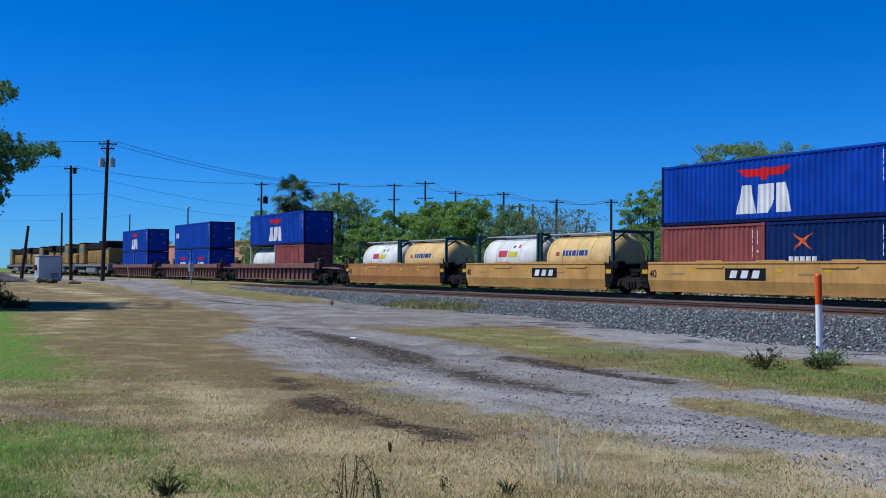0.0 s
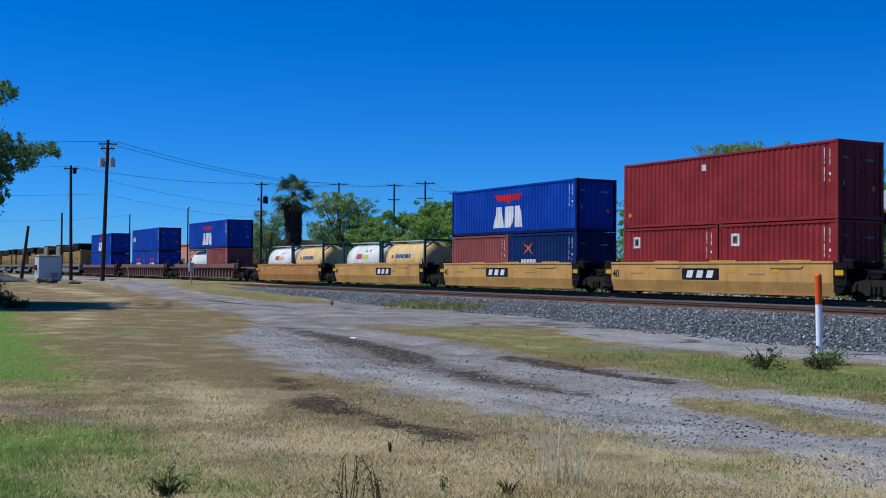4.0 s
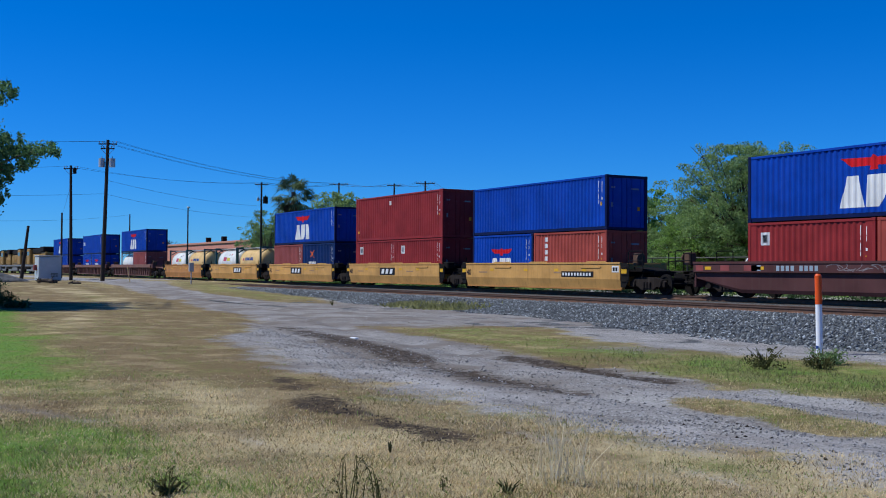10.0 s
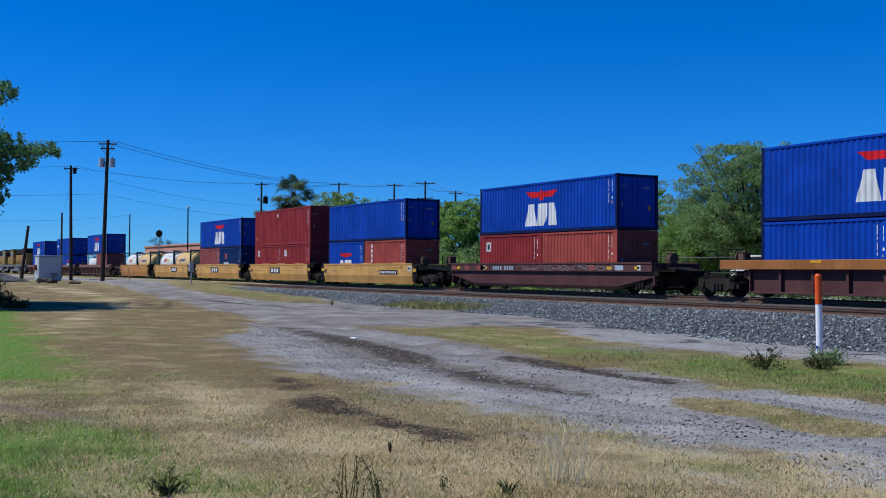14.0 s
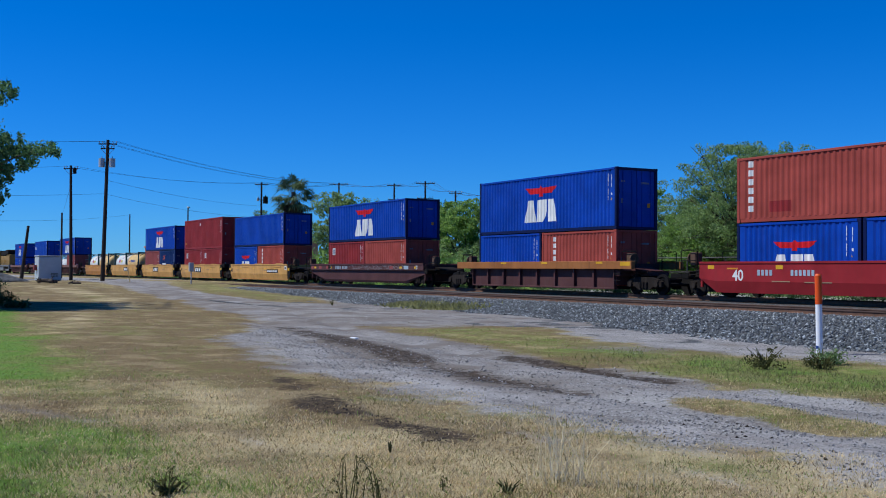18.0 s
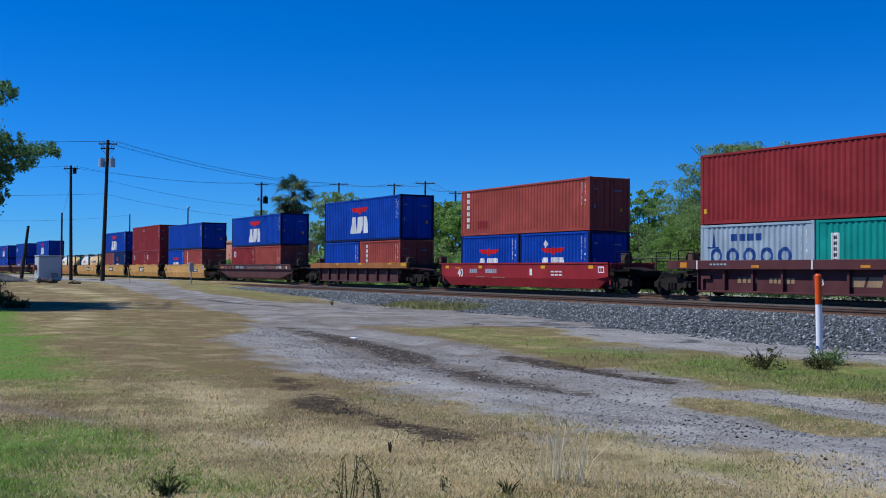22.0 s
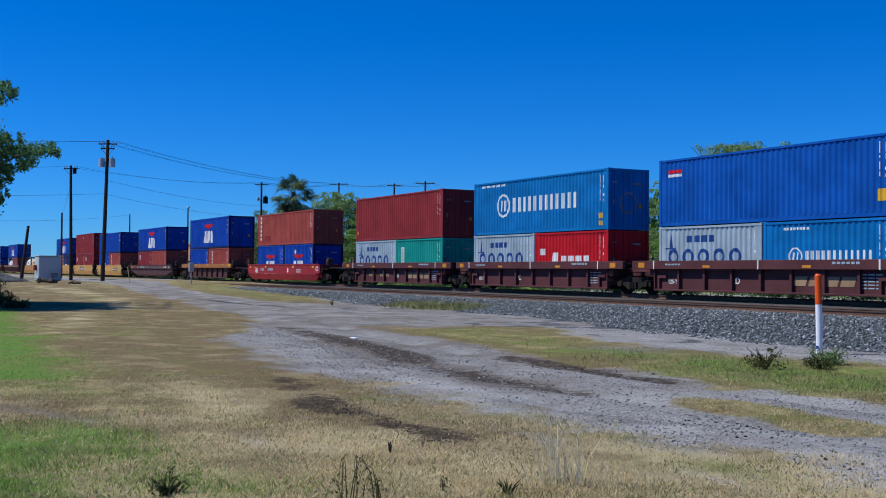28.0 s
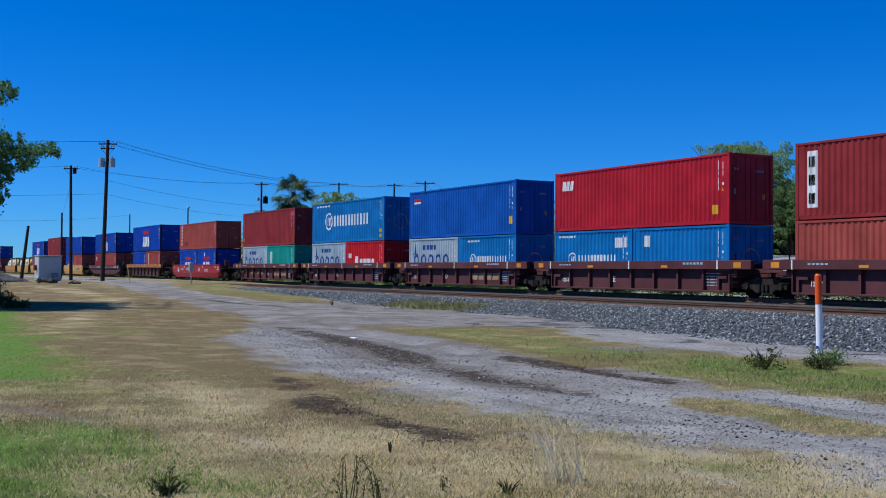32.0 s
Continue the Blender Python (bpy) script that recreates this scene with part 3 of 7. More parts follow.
def ballast_material():
    m, t, b, co = basis("crushed_stone_ballast")
    vor = nd(t, "TexVoronoi", Scale=11.0)
    t.links.new(co, vor.inputs["Vector"])
    big = noise_of(t, co, 0.8, 4)
    bw = t.nodes.new("ShaderNodeRGBToBW")
    t.links.new(vor.outputs["Color"], bw.inputs[0])
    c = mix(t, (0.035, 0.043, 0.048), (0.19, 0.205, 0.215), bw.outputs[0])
    # near-black between the stones: the shade of the gaps put into the colour
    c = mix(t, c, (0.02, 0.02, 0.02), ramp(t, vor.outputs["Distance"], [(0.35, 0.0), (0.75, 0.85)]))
    c = mix(t, c, (0.12, 0.10, 0.085), ramp(t, big, [(0.45, 0.0), (0.75, 0.4)]))
    oil = t.nodes.new("ShaderNodeAttribute")
    oil.attribute_name = "oily"
    c = mix(t, c, (0.032, 0.024, 0.020), oil.outputs["Fac"])
    t.links.new(c, b.inputs["Base Color"])
    b.inputs["Roughness"].default_value = 0.9
    inv = t.nodes.new("ShaderNodeInvert")
    t.links.new(vor.outputs["Distance"], inv.inputs[1])
    bump(t, b, inv.outputs[0], 1.0, 0.06)
    return m


a = me.attributes.new("oily", "FLOAT", "POINT")
oily = np.exp(-((BY - 28.0) / 1.35) ** 4) + np.exp(-((BY - 32.9) / 1.6) ** 4)
a.data.foreach_set("value", np.ascontiguousarray(np.clip(oily * (0.55 + 0.6 * fbm(BX, BY, 0.4, 51)), 0, 0.92).reshape(-1), dtype=np.float32))
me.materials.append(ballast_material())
ballast = tagged(new("ballast_bed", me), "raised bed of grey crushed stone under two tracks", "ballast", kind="structure")



def stone_material():
    m, t, b, co = basis("loose_ballast_stone")
    geo = t.nodes.new("ShaderNodeNewGeometry")
    c = mix(t, (0.026, 0.034, 0.042), (0.45, 0.50, 0.54), ramp(t, geo.outputs["Random Per Island"], [(0.0, 0.0), (0.70, 0.19), (0.92, 0.5), (1.0, 1.0)]))
    c = mix(t, c, (0.13, 0.12, 0.11), ramp(t, noise_of(t, co, 18, 3), [(0.45, 0.0), (0.75, 0.3)]))
    t.links.new(c, b.inputs["Base Color"])
    b.inputs["Roughness"].default_value = 0.85
    return m


STONEMAT = stone_material()


def scatter_stones(name, n, sample, size, label, seed):
    """Loose stones as one mesh: jittered octahedra, each its own island."""
    rng = np.random.RandomState(seed)
    x, y, z = sample(rng, n)
    n = len(x)
    base = np.array([(1, 0, 0), (-1, 0, 0), (0, 1, 0), (0, -1, 0), (0, 0, 1), (0, 0, -1)], float)
    tri = np.array([(0, 2, 4), (2, 1, 4), (1, 3, 4), (3, 0, 4), (2, 0, 5), (1, 2, 5), (3, 1, 5), (0, 3, 5)])
    v = base[None] * rng.uniform(0.6, 1.25, (n, 6, 1)) + rng.normal(0, 0.22, (n, 6, 3))
    q = rng.uniform(0, 2 * np.pi, n)
    cz, sz = np.cos(q)[:, None], np.sin(q)[:, None]
    v = np.stack([v[..., 0] * cz - v[..., 1] * sz, v[..., 0] * sz + v[..., 1] * cz, v[..., 2] * 0.75], -1)
    s = size * rng.uniform(0.55, 1.5, (n, 1, 1)) ** 1.3
    v = v * s + np.stack([x, y, z + s[:, 0, 0] * 0.25], -1)[:, None]
    f = (tri[None] + 6 * np.arange(n)[:, None, None]).reshape(-1, 3)
    me = bpy.data.meshes.new(name)
    me.vertices.add(n * 6)
    me.vertices.foreach_set("co", v.reshape(-1).astype(np.float32))
    me.loops.add(len(f) * 3)
    me.loops.foreach_set("vertex_index", f.reshape(-1).astype(np.int32))
    me.polygons.add(len(f))
    me.polygons.foreach_set("loop_start", np.arange(0, len(f) * 3, 3, dtype=np.int32))
    me.update(calc_edges=True)
    me.materials.append(STONEMAT)
    return tagged(new(name, me), label, "stones", kind="stuff")


def bed_sample(rng, n):
    x = -14 - 62 * rng.rand(n) ** 1.4
    toe = bed(x, np.full(n, 22.0))
    y = toe - 0.35 + (26.95 - toe) * rng.rand(n) ** 0.85
    y = np.where(rng.rand(n) < 0.05, 27.3 + 2.6 * rng.rand(n), y)
    return x, y, ballast_z(x, y) + 0.02


scatter_stones("ballast_stones", 62000, bed_sample, 0.036, "loose grey angular ballast stones on the track bed", 31)


def lane_sample(rng, n):
    x = -4.5 - 40 * rng.rand(n) ** 1.7
    y = 4.5 + 16 * rng.rand(n)
    keep = gravel_mask(x, y) * (0.35 + fbm(x, y, 0.8, 33)) * (1 - 0.7 * brown_mask(x, y)) > rng.uniform(0.45, 1.0, n)
    x, y = x[keep], y[keep]
    return x, y, ground_z(x, y)


lane_gravel = scatter_stones("lane_gravel", 62000, lane_sample, 0.0085, "small loose grey gravel scattered over the lane", 32)


LANESTONE = STONEMAT.copy()
LANESTONE.name = "loose_lane_stone"
for nn in LANESTONE.node_tree.nodes:
    if nn.bl_idname == "ShaderNodeMix" and abs(nn.inputs[7].default_value[0] - 0.45) < 0.001:
        nn.inputs[6].default_value, nn.inputs[7].default_value = (0.13, 0.128, 0.128, 1), (0.60, 0.60, 0.61, 1)


def spread_sample(rng, n):
    x = -5.5 - 30 * rng.rand(n) ** 1.5
    y = lane_mid(x) + rng.uniform(-1.25, 1.1, n) * lane_half(x)
    keep = gravel_mask(x, y) * smoothstep(0.36, 0.62, fbm(x, y, 0.45, 39)) * (0.4 + fbm(x, y, 1.7, 40)) * (1 - 0.75 * brown_mask(x, y)) > rng.uniform(0.1, 0.95, n)
    x, y = x[keep], y[keep]
    return x, y, ground_z(x, y)


scatter_stones("lane_stones", 15000, spread_sample, 0.0115, "loose grey crushed stone on the lane", 38).data.materials[0] = LANESTONE


def near_edge_sample(rng, n):
    x = -6.5 - 24 * rng.rand(n)
    y = lane_mid(x) - 1.3 + rng.normal(0, 0.75, n)
    keep = gravel_mask(x, y) * (0.2 + fbm(x, y, 0.6, 34)) > rng.uniform(0.35, 0.9, n)
    x, y = x[keep], y[keep]
    return x, y, ground_z(x, y)


scatter_stones("lane_stones", 2800, near_edge_sample, 0.015, "loose grey stones along the edge of the lane", 36).data.materials[0] = LANESTONE


lane_gravel.data.materials[0] = LANESTONE


def clod_sample(rng, n):
    c = np.array([(-7.9, 8.2), (-15.0, 11.2), (-8.0, 8.6), (-14.2, 11.3), (-6.6, 7.9)])[rng.randint(0, 5, n)]
    x, y = c[:, 0] + rng.normal(0, 0.75, n), c[:, 1] + rng.normal(0, 0.28, n)
    return x, y, ground_z(x, y)


CLODMAT = plain("dark_clod", (0.045, 0.036, 0.03), 0.95, 0.3, 20)
clods = scatter_stones("dark_clods", 52, clod_sample, 0.017, "dark clods of soil and cinder on the gravel lane", 35)
clods.data.materials[0] = CLODMAT


def crumb_sample(rng, n):
    c = np.array([(-12.3, 5.4), (-11.9, 5.25), (-10.7, 5.35), (-10.2, 5.3), (-9.6, 5.2)])[rng.randint(0, 5, n)]
    x, y = c[:, 0] + rng.normal(0, 0.45, n), c[:, 1] + rng.normal(0, 0.14, n)
    return x, y, ground_z(x, y)


crumbs = scatter_stones("soil_crumbs", 260, crumb_sample, 0.010, "dark crumbs of burnt soil on the bare patches", 37)
crumbs.data.materials[0] = CLODMAT


def rail_bm(x0, x1, part_of):
    """A flat-bottomed rail drawn along x; head and web-and-foot are two pieces."""
    bm = bmesh.new()
    if part_of == "head":
        prof = [(-0.036, -0.038), (0.036, -0.038), (0.036, -0.008), (0.026, 0.0), (-0.026, 0.0), (-0.036, -0.008)]
    else:
        prof = [(-0.072, -0.172), (0.072, -0.172), (0.072, -0.160), (0.010, -0.138), (0.009, -0.0385), (-0.009, -0.0385), (-0.010, -0.138), (-0.072, -0.160)]
    return prism(bm, prof, "x", x0, x1)


def track(name, yc, zt, label):
    tr = thing(name, (0, yc, zt), label, "railway track", kind="structure")
    for s in (-1, 1):
        r = part("rail", rail_bm(-430, 45, "web"), RUST, tr, at=(0, s * GAUGE, 0))
        part("rail_head", rail_bm(-430, 45, "head"), RAILTOP, r, "steel rail head polished by wheels")
    def tie(bm):
        return box(bm, -0.11, 0.11, -1.28, 1.28, -0.34, -0.176, 0.012)
    rest = bmesh.new()
    rng = random.Random(5)
    for i in range(300):
        o = part("tie", shared("tie:", TIE, tie), TIE, tr, at=(-8.0 - 0.53 * i, rng.uniform(-0.04, 0.04), rng.uniform(-0.008, 0.004)))
        o.rotation_euler[2] = rng.uniform(-0.02, 0.02)
    for i in range(300, 620):
        box(rest, -8.11 - 0.53 * i, -7.89 - 0.53 * i, -1.28, 1.28, -0.34, -0.176)
    ob = part("far_ties", rest, TIE, tr)
    tagged(ob, kind="stuff")
    return tr


track("siding_track", YS, SZ, "near siding with rusty rails on weathered ties")
track("main_track", YC, RZ, "main line with worn rails on weathered ties")

# ---- train: containers ----
CORR = 0.278


def corr_profile(length, flat=0.12, depth=0.036):
    """Points (x, y) of the corrugated wall, outer face at y = 0, valleys inward."""
    n = int((length - 2 * flat) / CORR)
    x0 = -n * CORR / 2
    pts = [(-length / 2, 0.0)]
    for i in range(n):
        a = x0 + i * CORR
        pts += [(a + 0.036, 0.0), (a + 0.104, depth), (a + 0.174, depth), (a + 0.242, 0.0)]
    pts.append((length / 2, 0.0))
    return pts


def corr_depth(x, length):
    pts = corr_profile(length)
    for (a, d), (b, e) in zip(pts, pts[1:]):
        if a <= x <= b:
            return d + (e - d) * (x - a) / max(b - a, 1e-6)
    return 0.0


def wall_bm(bm, length, z0, z1):
    pts = corr_profile(length)
    poly = [(x, y) for x, y in pts] + [(length / 2, 0.06), (-length / 2, 0.06)]
    r = [[bm.verts.new((x, y, z)) for x, y in poly] for z in (z0, z1)]
    n = len(poly)
    for i in range(n - 1):
        bm.faces.new((r[0][i], r[0][i + 1], r[1][i + 1], r[1][i]))
    m = len(pts)
    for k in (0, 1):
        for i in range(m - 1):
            # caps as strips, so that no face is concave
            a, b = poly[i], poly[i + 1]
            va = bm.verts.new((a[0], 0.06, (z0, z1)[k]))
            vb = bm.verts.new((b[0], 0.06, (z0, z1)[k]))
            bm.faces.new((r[k][i], r[k][i + 1], vb, va))
    return bm


def mark(parent, name, polys, material, length, wall_y, label=""):
    """Painted sign work on a corrugated wall: outlines (x, z) cut at each fold and laid 3 mm proud of the steel."""
    bm = bmesh.new()
    for poly in polys:
        bm.faces.new([bm.verts.new((x, 0, z)) for x, z in poly])
    bmesh.ops.remove_doubles(bm, verts=bm.verts, dist=0.001)
    lo, hi = min(p[0] for q in polys for p in q), max(p[0] for q in polys for p in q)
    for x, _ in corr_profile(length):
        if lo < x < hi:
            bmesh.ops.bisect_plane(bm, geom=bm.verts[:] + bm.edges[:] + bm.faces[:], plane_co=(x, 0, 0), plane_no=(1, 0, 0))
    for v in bm.verts:
        v.co.y = wall_y + corr_depth(v.co.x, length) - 0.004
    for f in bm.faces:
        if f.normal.y > 0:
            f.normal_flip()
    me = bpy.data.meshes.new(name)
    bm.to_mesh(me)
    bm.free()
    me.materials.append(material)
    ob = new(name, me)
    ob.parent = parent
    if label:
        tagged(ob, label)
    return ob


def rect(x0, x1, z0, z1, lean=0.0):
    return [(x0, z0), (x1, z0), (x1 + lean, z1), (x0 + lean, z1)]


def end_mark(parent, name, x, y0, y1, z0, z1, material, label=""):
    bm = bmesh.new()
    box(bm, x, x + 0.004, y0, y1, z0, z1)
    return part(name, bm, material, parent, label)


W2 = 1.219


def container(x_right, z, length, height, body, label, marks=(), plates=True, frame_mat=None):
    """A corrugated steel box: corrugated sides, roof, framed ends, doors with lock rods at the rear end."""
    c = thing("shipping_container", (x_right - length / 2, YC, RZ + z), label, "shipping container", "containers on the train")
    L, H = length, height
    fm = frame_mat or (DARKBLUE if body is BLUE else body)
    k = "%.2f %.2f" % (L, H)
    wall = shared("wall:" + k, body, lambda bm: wall_bm(bm, L - 0.30, 0.17, H - 0.11))
    w = part("side_wall", wall, body, c, at=(0, -W2 + 0.022, 0))
    w2 = part("side_wall", wall, body, c, at=(0, W2 - 0.022, 0))
    w2.rotation_euler[2] = math.pi
    for s in (-1, 1):
        part("top_rail", shared("top_rail:" + k, body, lambda bm: box(bm, -L / 2 + 0.14, L / 2 - 0.14, -0.035, 0.035, H - 0.11, H - 0.02, 0.006)), body, c, at=(0, s * (W2 - 0.035), 0))
        part("bottom_rail", shared("bottom_rail:" + k, fm, lambda bm: box(bm, -L / 2 + 0.14, L / 2 - 0.14, -0.03, 0.03, 0.02, 0.17, 0.006)), fm, c, at=(0, s * (W2 - 0.065), 0))
        for e in (-1, 1):
            part("corner_post", shared("corner_post:" + k, fm, lambda bm: box(bm, -0.075, 0.075, -0.075, 0.075, 0.12, H - 0.12, 0.012)), fm, c, at=(e * (L / 2 - 0.077), s * (W2 - 0.077), 0))
            for zz in (0.0, H - 0.118):
                part("corner_casting", shared("corner_casting:", fm, lambda bm: box(bm, -0.089, 0.089, -0.081, 0.081, 0, 0.118, 0.01)), fm, c, at=(e * (L / 2 - 0.089), s * (W2 - 0.081), zz))
    def roof(bm):
        n = int((L - 0.3) / 0.21)
        for i in range(n):
            a = -L / 2 + 0.15 + i * (L - 0.3) / n
            box(bm, a + 0.02, a + 0.15, -W2 + 0.08, W2 - 0.08, H - 0.025, H - 0.006)
        box(bm, -L / 2 + 0.14, L / 2 - 0.14, -W2 + 0.07, W2 - 0.07, H - 0.05, H - 0.0251)
        return bm
    part("roof", shared("roof:" + k, body, roof), body, c)
    part("floor", shared("floor:" + k, GRIME, lambda bm: box(bm, -L / 2 + 0.16, L / 2 - 0.16, -W2 + 0.07, W2 - 0.07, 0.10, 0.16)), GRIME, c)
    for e in (-1, 1):
        part("end_header", shared("end_header:" + k, fm, lambda bm: box(bm, -0.05, 0.05, -W2 + 0.152, W2 - 0.152, H - 0.13, H - 0.01, 0.008)), fm, c, at=(e * (L / 2 - 0.06), 0, 0))
        part("end_sill", shared("end_sill:" + k, fm, lambda bm: box(bm, -0.05, 0.05, -W2 + 0.152, W2 - 0.152, 0.01, 0.14, 0.008)), fm, c, at=(e * (L / 2 - 0.06), 0, 0))
    def front(bm):
        box(bm, -0.02, 0.0, -W2 + 0.153, W2 - 0.153, 0.141, H - 0.131)
        for i in range(8):
            y = -0.95 + i * 0.262
            box(bm, -0.045, -0.021, y, y + 0.13, 0.15, H - 0.14)
        return bm
    part("front_wall", shared("front_wall:" + k, body, front), body, c, at=(-L / 2 + 0.07, 0, 0))
    def leaf(bm):
        box(bm, -0.03, 0.0, 0.012, W2 - 0.153, 0.141, H - 0.131)
        for zz in np.linspace(0.30, H - 0.75, 5):
            box(bm, 0.001, 0.022, 0.06, W2 - 0.22, zz, zz + 0.24)
        return bm
    for s in (-1, 1):
        d = part("door", shared("door:" + k, body, leaf), body, c, at=(L / 2 - 0.06, 0, 0))
        if s < 0:
            d.rotation_euler[0] = 0
            d.scale = (1, -1, 1)
        for y in (0.30, 0.82):
            part("lock_rod", shared("lock_rod:" + k, body, lambda bm: tube(bm, (0, 0, 0.06), (0, 0, H - 0.06), 0.017, seg=6)), body, d, "", at=(0.035, y, 0))
    if plates:
        for x, w, lo, hi in ((0.66, 0.030, 0.48, 0.54), (0.66, 0.030, 0.56, 0.66), (0.66, 0.030, 0.70, 0.74), (0.66, 0.030, 0.76, 0.90), (0.40, 0.030, 0.68, 0.75), (0.40, 0.030, 0.77, 0.88), (0.42, 0.08, 0.55, 0.59)):
            mark(c, "stencil", [rect(L / 2 - x, L / 2 - x + w, H * lo, H * hi)], WHITE, L - 0.30, -W2 + 0.022, "thin white stencilled bar")
        end_mark(c, "door_plate", L / 2 - 0.035, -0.93, -0.70, H * 0.76, H * 0.79, DIMMARK)
        end_mark(c, "door_plate", L / 2 - 0.035, 0.25, 0.72, H * 0.74, H * 0.77, DIMMARK)
        end_mark(c, "door_plate", L / 2 - 0.035, -0.93, -0.80, H * 0.42, H * 0.50, DIMMARK)
        end_mark(c, "door_plate", L / 2 - 0.035, 0.62, 0.78, H * 0.36, H * 0.43, ORPATCH, "small orange door sticker")
        small = 0.10 if L > 10 else 0.07
        mark(c, "sticker", [[(L / 2 - 0.45, H * 0.47), (L / 2 - 0.45 + small, H * 0.47), (L / 2 - 0.45 + small / 2, H * 0.47 + small * 1.2)]], YELMARK, L - 0.30, -W2 + 0.022, "small yellow warning sticker")
        if body is CYAN:
            bm = bmesh.new()
            for k in range(24):
                p, q = 2 * math.pi * k / 24, 2 * math.pi * (k + 1) / 24
                prism(bm, [(r * math.cos(w), H * 0.44 + r * math.sin(w)) for r, w in ((0.52, p), (0.52, q), (0.42, q), (0.42, p))], "x", L / 2 - 0.034, L / 2 - 0.030)
            part("door_emblem", bm, DIMMARK, c, "faded ring emblem on the doors")
    for name, polys, material, lab in marks:
        for group in ([[p] for p in polys] if name == "block_sign" else [polys]):
            mark(c, name, group, material, L - 0.30, -W2 + 0.022, lab)
    MOVERS.append(c)
    return c


def wing(cx, z, s=1.0):
    return [(cx - 1.25 * s, z + 0.34 * s), (cx - 0.85 * s, z + 0.05 * s), (cx + 0.85 * s, z + 0.05 * s), (cx + 1.25 * s, z + 0.34 * s), (cx + 0.12 * s, z + 0.30 * s), (cx, z + 0.40 * s), (cx - 0.12 * s, z + 0.30 * s)], \
        [(cx - 0.16 * s, z - 0.08 * s), (cx + 0.16 * s, z - 0.08 * s), (cx + 0.13 * s, z + 0.049 * s), (cx - 0.13 * s, z + 0.049 * s)]


def eagle_blocks(cx, z, s=1.0):
    """A red spread-wing emblem over three white blocks."""
    def put(*pts):
        return [(cx + u * s, z + v * s) for u, v in pts]
    return [("emblem", list(wing(cx, z + 1.39 * s, 1.14 * s)), REDMARK, "red spread-wing emblem"),
            ("block_sign", [put((-1.48, 0), (-0.40, 0), (-0.66, 1.13), (-1.14, 1.13)),
                            put((-0.32, 0), (0.24, 0), (0.56, 0.50), (0.56, 1.13), (-0.26, 1.13)),
                            put((0.64, 0), (1.42, 0), (1.14, 1.13), (0.64, 1.13))], WHITE, "big white block sign")]


def block_row(cx, z, n, w, h, gap, material, name="block_sign", label="row of plain blocks", lean=0.0):
    tot = n * w + (n - 1) * gap
    return [(name, [rect(cx - tot / 2 + i * (w + gap), cx - tot / 2 + i * (w + gap) + w, z, z + h, lean) for i in range(n)], material, label)]


def ring(cx, z, r, width):
    n = 20
    out = []
    for i in range(n):
        a, b = 2 * math.pi * i / n, 2 * math.pi * (i + 1) / n
        out.append([(cx + q * math.cos(w), z + q * math.sin(w)) for q, w in ((r, a), (r, b), (r - width, b), (r - width, a))])
    return [q[::-1] for q in out]


def ring_sign(cx, z, s=1.0):
    r = [("emblem", ring(cx - 2.02 * s, z + 0.27 * s, 0.44 * s, 0.085 * s) + [rect(cx - 2.20 * s, cx - 2.09 * s, z + 0.06 * s, z + 0.46 * s, 0.05), rect(cx - 1.97 * s, cx - 1.86 * s, z + 0.06 * s, z + 0.46 * s, 0.05)], WHITE, "white ring emblem")]
    for i in range(6):
        x = cx + (-1.37 + 0.68 * i) * s
        r += [("block_sign", [rect(x, x + 0.17 * s, z, z + 0.53 * s), rect(x + 0.34 * s, x + 0.51 * s, z, z + 0.53 * s)], WHITE, "white upright bar")]
    return r


def stack_sign(x, z, n, w, h, gap, material=WHITE):
    return [("block_sign", [rect(x, x + w, z - i * (h + gap) - h, z - i * (h + gap)) for i in range(n)], material, "upright stack of small blocks")]


def grey_line_sign():
    return [("emblem", [[(-2.62, 1.62), (-1.98, 1.62), (-1.98, 1.68), (-2.62, 1.68)], [(-2.34, 1.68), (-2.18, 1.68), (-2.28, 2.32)]], BLUEMARK, "small dark blue sail emblem")] \
        + block_row(-0.45, 1.90, 4, 0.34, 0.28, 0.10, BLUEMARK) + [("emblem", ring(-2.12 + 0.92 * i, 1.29, 0.34, 0.15), BLUEMARK, "thick dark blue ring") for i in range(5)]


def small_tag(x, z, w, h, material, label="small square placard"):
    return [("placard", [rect(x, x + w, z, z + h)], material, label)]


L40, L20 = 12.192, 6.058
H8, H9 = 2.591, 2.896
FLOOR = 0.37
UP = FLOOR + H8 + 0.012


def pair(x_right, left, right):
    """Two short boxes end to end in the well."""
    for (mat, lab, marks), xr in ((left, x_right - L20 - 0.075), (right, x_right)):
        container(xr, FLOOR, L20, H8, mat, lab, marks)


def load(x_right, top, left, right):
    h, mat, lab, marks = top
    if left:
        pair(x_right, left, right)
    container(x_right, UP, L40, h, mat, lab, marks)


BLUE40 = (H8, BLUE, "deep blue stacked container with red emblem and white blocks", eagle_blocks(-0.13, 0.36, 1.0))
BLUE40B = (H9, BLUE, "deep blue tall stacked container with red emblem and white blocks", eagle_blocks(-0.13, 0.55, 1.0))
RED20 = (MAROON, "short oxide red corrugated container in a well car", small_tag(-2.35, 1.70, 0.42, 0.50, WHITE) + small_tag(-2.28, 1.80, 0.28, 0.30, BLUEMARK))
OX20 = (OXIDE, "short faded brown-red container with upright white blocks", stack_sign(-2.05, 2.35, 6, 0.24, 0.22, 0.10))
BLU20 = (BLUE, "short deep blue container with red emblem, in a well car", eagle_blocks(-0.05, 0.48, 0.76))
BLU20P = (BLUE, "short plain deep blue container in a well car", ())
